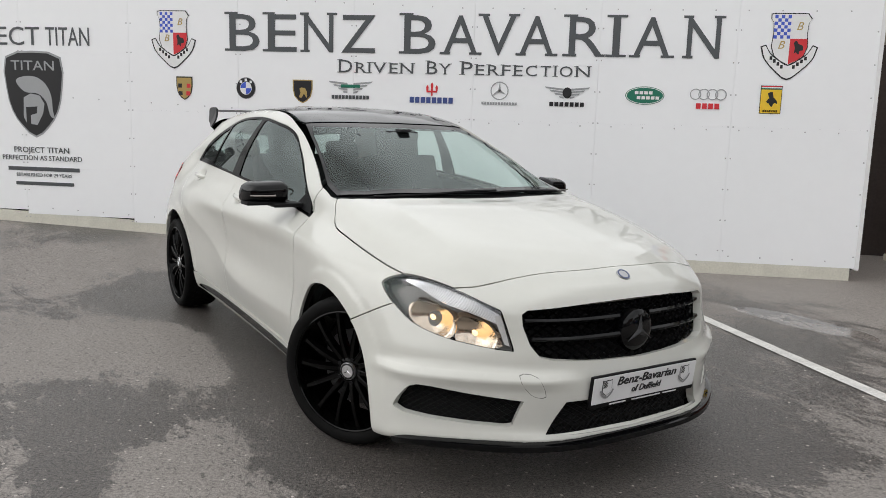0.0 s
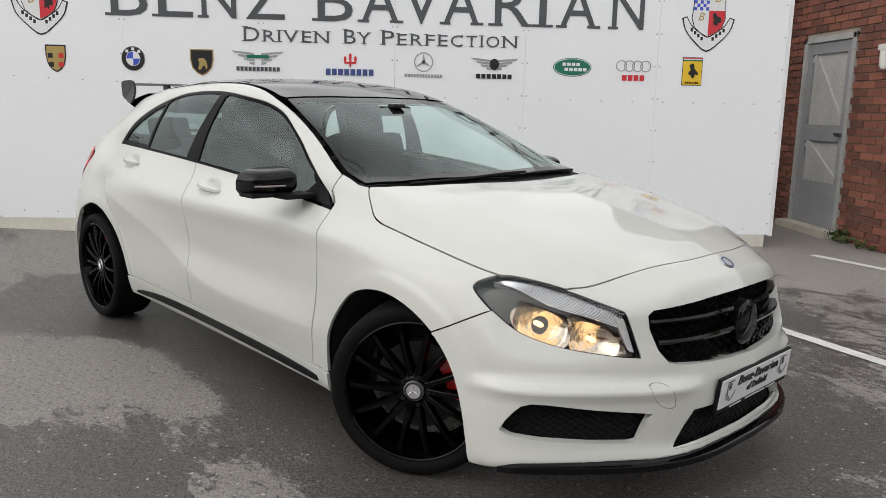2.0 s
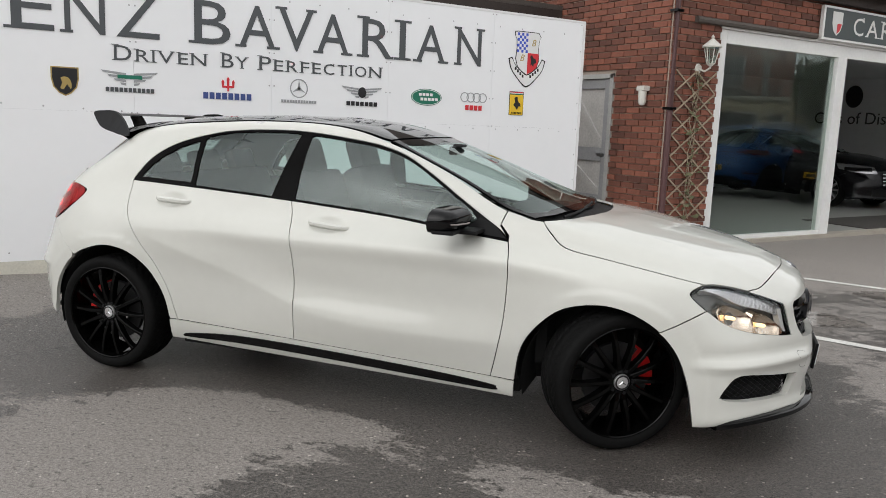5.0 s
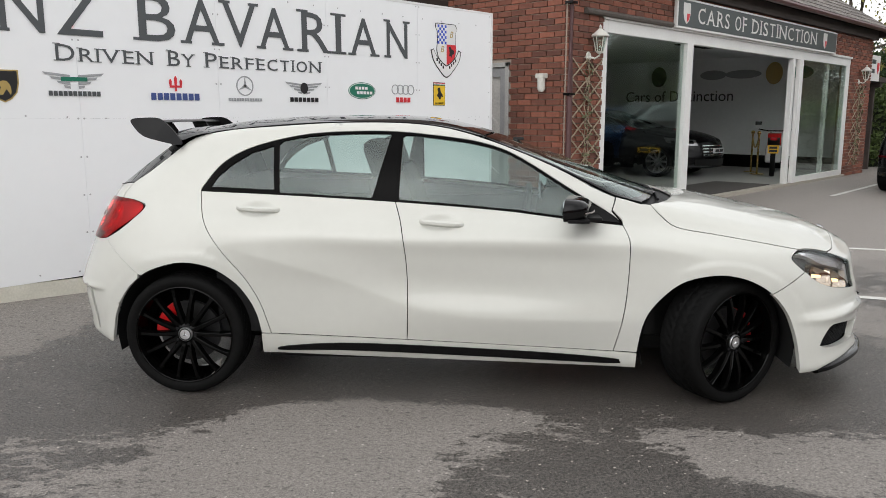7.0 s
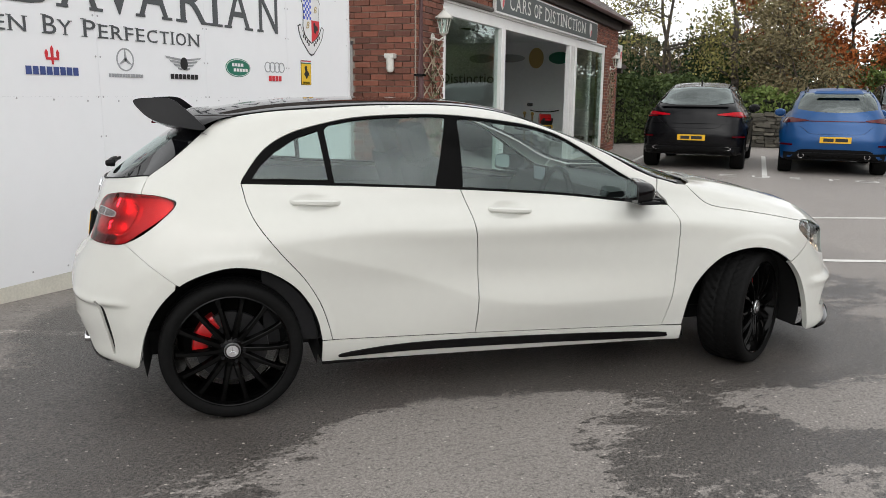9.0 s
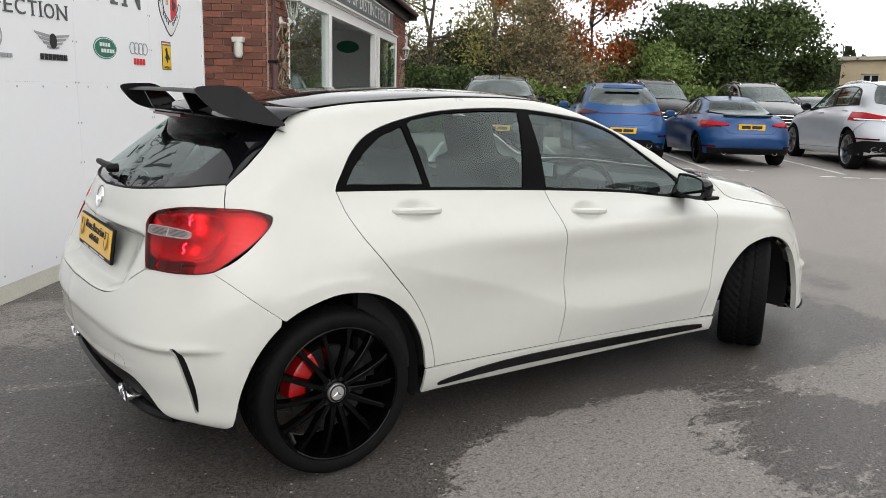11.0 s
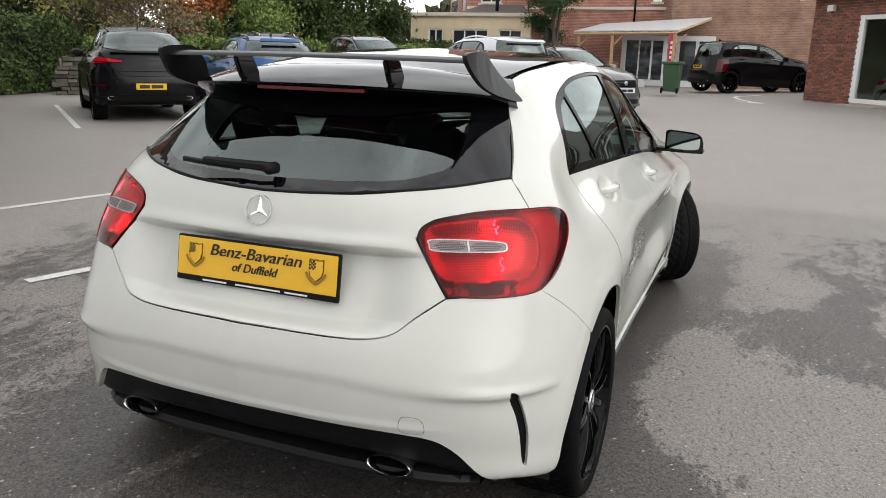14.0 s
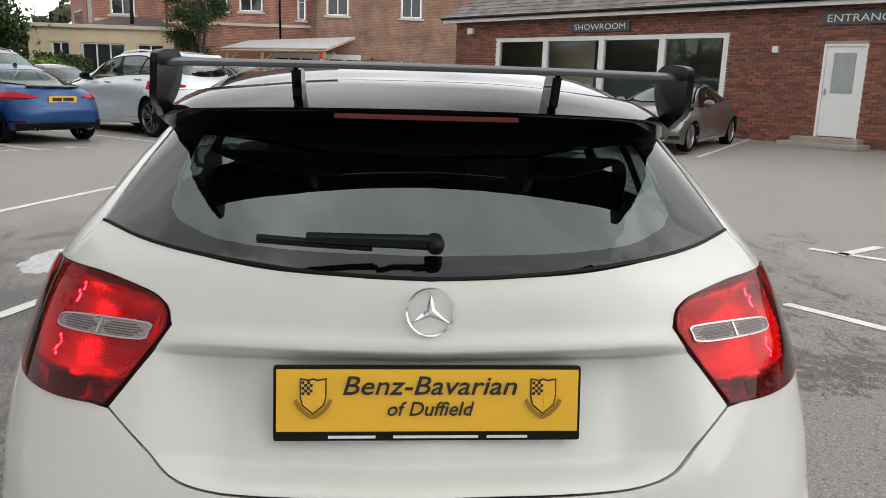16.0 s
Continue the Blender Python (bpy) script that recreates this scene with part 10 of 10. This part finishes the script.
# lean-to shelter by the hedge
lt = empty("lean_to", None, "dark timber lean-to shelter against the brick wall", "shelter")
for y in (7.35, 9.2):
    part("post", boxes(((17.55, y - .06, 0), (17.67, y + .06, 2.18)), bevel=.008), M_TIMBER, lt)
part("roof", boxes(((16.45, 7.1, 2.18), (17.95, 9.4, 2.30)), bevel=.01), M_TIMBER, lt, "dark felt roof")
part("beam", boxes(((17.5, 7.15, 2.06), (17.72, 9.35, 2.18)), bevel=.008), M_TIMBER, lt)

# ---- stone annex and brick house ----
# local frame: x along u, -y towards the yard. The u axis turned by 90 degrees points away from w, so y is flipped.
HF = Matrix(((-.75, .66, 0, 32.5), (-.66, -.75, 0, -11.9), (0, 0, 1, 0), (0, 0, 0, 1)))
M_ASHLAR = mat("pale_stone", (.66, .54, .36), .85, var=.12, scale=2, bump=.25, bscale=40)
M_COPING = mat("pale_coping", (.58, .52, .43), .8, var=.1, scale=3)
M_DARKPANE = mat("dark_window", (.03, .035, .04), .06, coat=1.0, var=.2)


def wall_with(parent, m, width, height, holes, material, depth=.3, base=0.0, name="wall"):
    outline = [(0, base), (width, base), (width, height), (0, height)]
    hl = [[(a, c), (b, c), (b, d), (a, d)] for a, b, c, d in holes]
    ob = part(name, prism_bm(outline, depth, "xz", 0, holes=hl), material, parent, smooth=False)
    ob.matrix_local = m
    return ob


def sash(parent, m, x0, x1, z0, z1, panes=2, bars=1, sill=True):
    """A white window: frame, panes side by side, a middle rail and a stone sill."""
    f = part("window", boxes(((x0, .06, z0), (x0 + .07, .16, z1)), ((x1 - .07, .06, z0), (x1, .16, z1)), ((x0 + .07, .06, z1 - .07), (x1 - .07, .16, z1)), ((x0 + .07, .06, z0), (x1 - .07, .16, z0 + .07)), bevel=.005), M_WHITE_FRAME, parent, "white window frame")
    f.matrix_local = m
    w = (x1 - x0 - .14) / panes
    for k in range(panes):
        a = x0 + .07 + k * w
        part("pane", boxes(((a + .03, .12, z0 + .09), (a + w - .03, .13, z1 - .09))), M_DARKPANE, f, "dark reflecting pane", smooth=False)
        if k:
            part("mullion", boxes(((a - .03, .07, z0 + .07), (a + .03, .15, z1 - .07))), M_WHITE_FRAME, f, smooth=False)
    for k in range(bars):
        zz = z0 + (z1 - z0) * (k + 1) / (bars + 1)
        part("glazing_bar", boxes(((x0 + .07, .08, zz - .02), (x1 - .07, .125, zz + .02))), M_WHITE_FRAME, f, smooth=False)
    if sill:
        s = part("window_sill", boxes(((x0 - .1, -.08, z0 - .10), (x1 + .1, .16, z0)), bevel=.01), M_COPING, f, "stone sill")


an = empty("stone_annex", None, "pale yellow stone annex with flat roof and white windows", "building")
aw = [(.1, .92, 1.15, 2.54), (1.4, 3.34, 1.15, 2.54), (3.85, 5.07, 1.15, 2.54)]
wall_with(an, HF @ Matrix.Translation((-.85, 0, 0)), 6.35, 3.15, [(a + .85, b + .85, c, d) for a, b, c, d in aw], M_ASHLAR)
for (a, b, c, d), k in zip(aw, (2, 3, 2)):
    sash(an, HF, a, b, c, d, k, 0)
side = HF @ Matrix.Translation((-.85, .0, 0)) @ Matrix.Rotation(radians(112), 4, "Z") @ Matrix.Diagonal((1, -1, 1, 1))
wall_with(an, side, 4.2, 3.15, [(.4, 1.6, 1.0, 2.52)], M_ASHLAR)
sash(an, side, .4, 1.6, 1.0, 2.52, 2, 0)
part("flat_roof", boxes(((-1.05, -.16, 3.15), (5.65, 4.6, 3.32)), bevel=.02), M_COPING, an, "pale coping").matrix_local = HF
bm = bmesh.new()
v = [bm.verts.new(p) for p in ((1.2, .9, 3.32), (4.6, .9, 3.32), (4.0, 3.8, 3.95), (1.8, 3.8, 3.95), (1.2, 4.0, 3.32), (4.6, 4.0, 3.32))]
for f in ((0, 1, 2, 3), (0, 3, 4), (1, 5, 2), (3, 2, 5, 4)):
    bm.faces.new([v[i] for i in f])
part("roof_lantern", bm, M_SLATE, an, "low slate lantern", smooth=False).matrix_local = HF
part("flue", tube_bm([(3.2, 1.8, 3.4), (3.2, 1.8, 5.1)], .09, 10), M_GLOSS, an, "black flue pipe").matrix_local = HF

def far_brick(name, a, b, joint):
    """Brickwork too far off to pick apart: courses drawn by the material, with a fine relief."""
    m = mat(name, a, .9)
    n, l = m.node_tree.nodes, m.node_tree.links
    co, mp, br, tex, hsv = n.new("ShaderNodeTexCoord"), n.new("ShaderNodeMapping"), n.new("ShaderNodeTexBrick"), n.new("ShaderNodeTexNoise"), n.new("ShaderNodeHueSaturation")
    mp.inputs["Rotation"].default_value = (radians(90), 0, 0)
    l.new(co.outputs["Object"], mp.inputs["Vector"])
    l.new(mp.outputs[0], br.inputs["Vector"])
    br.inputs["Color1"].default_value, br.inputs["Color2"].default_value, br.inputs["Mortar"].default_value = (*a, 1), (*b, 1), (*joint, 1)
    br.inputs["Scale"].default_value, br.inputs["Mortar Size"].default_value, br.inputs["Brick Width"].default_value, br.inputs["Row Height"].default_value = 1, .011, .225, .075
    tex.inputs["Scale"].default_value, tex.inputs["Detail"].default_value = 1.3, 5
    l.new(co.outputs["Object"], tex.inputs["Vector"])
    rng = n.new("ShaderNodeMapRange")
    rng.inputs[1].default_value, rng.inputs[2].default_value, rng.inputs[3].default_value, rng.inputs[4].default_value = .3, .7, .7, 1.3
    l.new(tex.outputs[0], rng.inputs[0])
    l.new(rng.outputs[0], hsv.inputs["Value"])
    l.new(br.outputs["Color"], hsv.inputs["Color"])
    l.new(hsv.outputs[0], m.node_tree.nodes["Principled BSDF"].inputs["Base Color"])
    return m


M_HOUSE = far_brick("house_brick", (.29, .085, .056), (.38, .135, .085), (.36, .28, .235))
hs = empty("brick_house", None, "tall red brick house with white sash windows behind the annex", "house")
hw = [(1.55, 2.75, 4.05, 5.75), (6.3, 7.3, 4.42, 5.9), (7.85, 9.05, 4.42, 5.9), (10.75, 11.2, 4.1, 5.9), (3.9, 5.0, 6.9, 8.2), (8.0, 9.1, 6.9, 8.2)]
wall_with(hs, HF @ Matrix.Translation((.8, 4, 0)), 10.7, 9.0, [(a - .8, b - .8, c, d) for a, b, c, d in hw], M_HOUSE)
for a, b, c, d in hw:
    sash(hs, HF @ Matrix.Translation((0, 4, 0)), a, b, c, d, 1 if b - a < .9 else 2)
# its side with a tall balcony window
sd = HF @ Matrix.Translation((.8, 4.0, 0)) @ Matrix.Rotation(radians(118), 4, "Z") @ Matrix.Diagonal((1, -1, 1, 1))
wall_with(hs, sd, 7.0, 9.0, [(.7, 2.1, 3.5, 5.6)], M_HOUSE)
sash(hs, sd, .7, 2.1, 3.5, 5.6, 3, 0)
part("lintel", boxes(((.5, -.03, 5.6), (2.3, .1, 5.95)), bevel=.01), M_COPING, hs, "stone lintel").matrix_local = sd
for k in range(14):
    part("railing_bar", boxes(((.1 + .18 * k, -.55, 3.45), (.12 + .18 * k, -.53, 4.2))), M_GLOSS, hs, smooth=False).matrix_local = sd
part("balcony_rail", boxes(((.05, -.56, 4.18), (2.5, -.52, 4.22))), M_GLOSS, hs, "black balcony rail", smooth=False).matrix_local = sd
part("balcony_floor", boxes(((.0, -.6, 3.36), (2.55, -.02, 3.45))), M_COPING, hs, smooth=False).matrix_local = sd
bm = bmesh.new()
v = [bm.verts.new(p) for p in ((.2, 3.5, 8.95), (12.2, 3.5, 8.95), (12.2, 7.5, 12), (.8, 7.5, 12), (.2, 11.5, 8.95), (12.2, 11.5, 8.95))]
for f in ((0, 1, 2, 3), (3, 2, 5, 4), (0, 3, 4), (1, 5, 2)):
    bm.faces.new([v[i] for i in f])
part("roof", bm, M_SLATE, hs, "dark slate roof", smooth=False).matrix_local = HF
part("rain_pipe", tube_bm([(9.9, 3.93, .2), (9.9, 3.93, 4.2), (9.9, 3.93, 8.8)], .05, 8), M_GLOSS, hs, "black rain pipe").matrix_local = HF
part("rain_pipe", tube_bm([(4.3, 3.93, .2), (4.3, 3.93, 4.2), (4.3, 3.93, 8.8)], .05, 8), M_PIPE, hs, "brown rain pipe").matrix_local = HF
part("string_course", boxes(((.8, 3.93, 3.72), (11.45, 4.0, 3.86)), bevel=.01), M_COPING, hs, "pale stone band").matrix_local = HF

gw = empty("gabled_wing", None, "brown brick wing of the house with white casements", "house")
gh = [(.75, 1.9, 4.35, 5.8), (4.5, 5.6, 4.35, 5.8)]
GF = HF @ Matrix.Translation((11.5, 3.4, 0))
M_BROWNBRICK = far_brick("brown_brick", (.24, .115, .075), (.33, .17, .11), (.30, .24, .19))
wall_with(gw, GF, 12.0, 7.5, gh, M_BROWNBRICK)
for a, b, c, d in gh:
    sash(gw, GF, a, b, c, d, 2, 0)
part("end_wall", boxes(((-.01, 0, 0), (.29, 7, 7.5))), M_BROWNBRICK, gw, smooth=False).matrix_local = GF
part("roof", prism_bm([(-.3, 7.45), (-.3, 7.6), (12.3, 7.6), (12.3, 7.45)], 8, "xz", -.4), M_SLATE, gw, "dark roof edge", smooth=False).matrix_local = GF
bw = part("barred_window", boxes(((9.3, -.02, .9), (10.6, .02, 2.3))), M_DARKPANE, gw, "window behind black bars", smooth=False)
bw.matrix_local = GF
for k in range(9):
    part("window_bar", boxes(((9.32 + .155 * k, -.10, .85), (9.34 + .155 * k, -.08, 2.35))), M_GLOSS, bw, smooth=False)
part("rain_pipe", tube_bm([(8.6, -.08, .2), (8.6, -.08, 7.4)], .06, 8), M_GLOSS, gw, "black rain pipe").matrix_local = GF

# ---- canopy with shop doors under it ----
M_PINE = mat("pine_timber", (.42, .29, .17), .75, var=.2, scale=6)
M_SHEET = mat("frosted_sheet", (.62, .63, .64), .35, var=.05, scale=2)
cp = empty("canopy", None, "timber canopy with pale frosted roof sheets", "canopy")
bm = bmesh.new()
ca, cb, cc, cd = Vector((7.5, .7, 2.50)), Vector((12.4, .2, 2.60)), Vector((13.7, 3.3, 3.30)), Vector((8.4, 3.3, 2.95))
nrm = (cb - ca).cross(cd - ca).normalized() * .05
v = [bm.verts.new(p) for p in (ca, cb, cc, cd, ca + nrm, cb + nrm, cc + nrm, cd + nrm)]
for f in ((0, 1, 2, 3), (7, 6, 5, 4), (0, 4, 5, 1), (1, 5, 6, 2), (2, 6, 7, 3), (3, 7, 4, 0)):
    bm.faces.new([v[i] for i in f])
part("roof_sheet", bm, M_SHEET, cp, "pale frosted sheet", smooth=False).matrix_local = HF
for k in range(7):
    a, b = ca.lerp(cb, k / 6) - Vector((0, 0, .06)), cd.lerp(cc, k / 6) - Vector((0, 0, .06))
    part("rafter", tube_bm([a, b], .05, 4), M_PINE, cp).matrix_local = HF
part("front_beam", tube_bm([ca - Vector((0, 0, .1)), cb - Vector((0, 0, .1))], .07, 4), M_PINE, cp).matrix_local = HF
for u, w_, z in ((7.75, .75, 2.42), (9.4, .6, 2.45), (12.3, .25, 2.5)):
    part("post", boxes(((u - .07, w_ - .07, 0), (u + .07, w_ + .07, z)), bevel=.01), M_PINE, cp).matrix_local = HF
    part("brace", tube_bm([(u, w_, z - .6), (u + .5, w_, z - .05)], .04, 4), M_PINE, cp).matrix_local = HF
sf = empty("shop_front", None, "white glazed shop front under the canopy", "shop front", kind="structure")
part("panel", boxes(((9.5, 3.1, 0), (14.0, 3.3, 2.45))), M_WHITE_FRAME, sf, "white painted boarding", smooth=False).matrix_local = HF
for u0, u1 in ((9.75, 10.35), (10.42, 10.95), (11.05, 11.55), (12.35, 13.1), (13.25, 13.9)):
    part("pane", boxes(((u0, 3.07, .3), (u1, 3.09, 2.2))), M_DARKPANE, sf, "dark glass", smooth=False).matrix_local = HF
    part("pane_frame", boxes(((u0 - .05, 3.04, .25), (u0, 3.1, 2.25)), ((u1, 3.04, .25), (u1 + .05, 3.1, 2.25))), M_WHITE_FRAME, sf, smooth=False).matrix_local = HF
fl = empty("banner", HF @ Matrix.Translation((12.05, .2, 0)), "red feather banner with pale plain bars", "banner")
part("pole", tube_bm([(0, 0, .2), (0, 0, 2.4)], .02, 6), M_ALU, fl)
part("cloth", prism_bm(spline([(0, 1.2), (.32, 1.2), (.34, 2.0), (.2, 2.45), (0, 2.5)], 3, True), .012, "xz", -.006), mat("banner_red", (.50, .02, .03), .6, var=.1), fl, "red cloth")
for k in range(4):
    part("print_bar", boxes(((.08, -.012, 1.35 + .22 * k), (.24, -.008, 1.47 + .22 * k))), M_PLATE_WHITE, fl, smooth=False)
# wheeled bin
wb = empty("wheelie_bin", pose(16.3, -13.4, .19, 0, 0, 35), "green plastic wheeled bin with closed lid", "bin")
M_BIN = mat("bin_green", (.03, .075, .032), .55, var=.15, scale=6)
bm = boxes(((-.28, -.34, .06), (.28, .34, .98)), bevel=.03)
for v in bm.verts:
    k = .80 + .2 * v.co.z
    v.co.x *= k
    v.co.y *= k
part("body", bm, M_BIN, wb)
part("lid", boxes(((-.32, -.40, .98), (.32, .38, 1.07)), bevel=.03), M_BIN, wb)
for sx in (-.26, .26):
    part("wheel", lathe_bm([(.10, -.025), (.10, .025), (.02, .03), (.02, -.03)], 16, axis="x", closed=True), M_TYRE, wb).matrix_local = Matrix.Translation((sx, .33, .10))
# stacked boxes and crates beside the canopy
for u, w_, s_, c_ in ((9.0, 1.9, (.7, .5, .55), (.36, .22, .12)), (9.2, 2.2, (.6, .5, 1.1), (.30, .19, .11)), (10.9, .5, (.35, .3, .35), (.55, .55, .53))):
    ob = part("crate", boxes(((-s_[0] / 2, -s_[1] / 2, 0), (s_[0] / 2, s_[1] / 2, s_[2])), bevel=.01), mat("crate_board", c_, .85, var=.15, scale=5))
    ob.matrix_world = HF @ Matrix.Translation((u, w_, 0))
    tagged(ob, "plain box standing under the canopy", "box", group="boxes under the canopy")
# painted arrow
bm = bmesh.new()
pts = [(12.2, -13.35), (13.1, -13.75), (12.75, -13.2)]
zz = lambda x, y: rise(x, y) + .006
vs = [bm.verts.new((x, y, zz(x, y))) for x, y in pts]
bm.faces.new(vs)
sh = spline([(12.75, -13.45), (14.0, -14.2), (15.0, -15.2), (15.2, -16.6)], 5)
rows_ = []
for i, (x, y) in enumerate(sh):
    a, b = sh[max(0, i - 1)], sh[min(len(sh) - 1, i + 1)]
    d = Vector((b[0] - a[0], b[1] - a[1])).normalized() * .07
    rows_.append((bm.verts.new((x - d.y, y + d.x, zz(x, y))), bm.verts.new((x + d.y, y - d.x, zz(x, y)))))
for p, q in zip(rows_, rows_[1:]):
    bm.faces.new((p[0], q[0], q[1], p[1]))
tagged(part("direction_arrow", bm, M_LINE, smooth=False), "white painted direction arrow, bent and worn", "road marking", kind="structure")

# weeds at the foot of the brick wall beside the side door
rnd = random.Random(41)
for wx, wy, count, high in ((FX - .10, 7.72, 34, .11), (FX - .06, 7.30, 16, .07)):
    at = [(wx + rnd.gauss(0, .05), wy + rnd.gauss(0, .09), rise(wx, wy) + .015 + rnd.uniform(0, high)) for k in range(count)]
    tuft = leaf_mesh("weed_tuft", at, .045, rnd.randrange(999))
    ob = new("weed_tuft", tuft)
    if not ob.data.materials:
        ob.data.materials.append(L_GREEN)
    tagged(ob, "small green weed growing from the tarmac by the brick wall", "weed", group="weeds by the side door", kind="stuff")

car.matrix_world = CAR
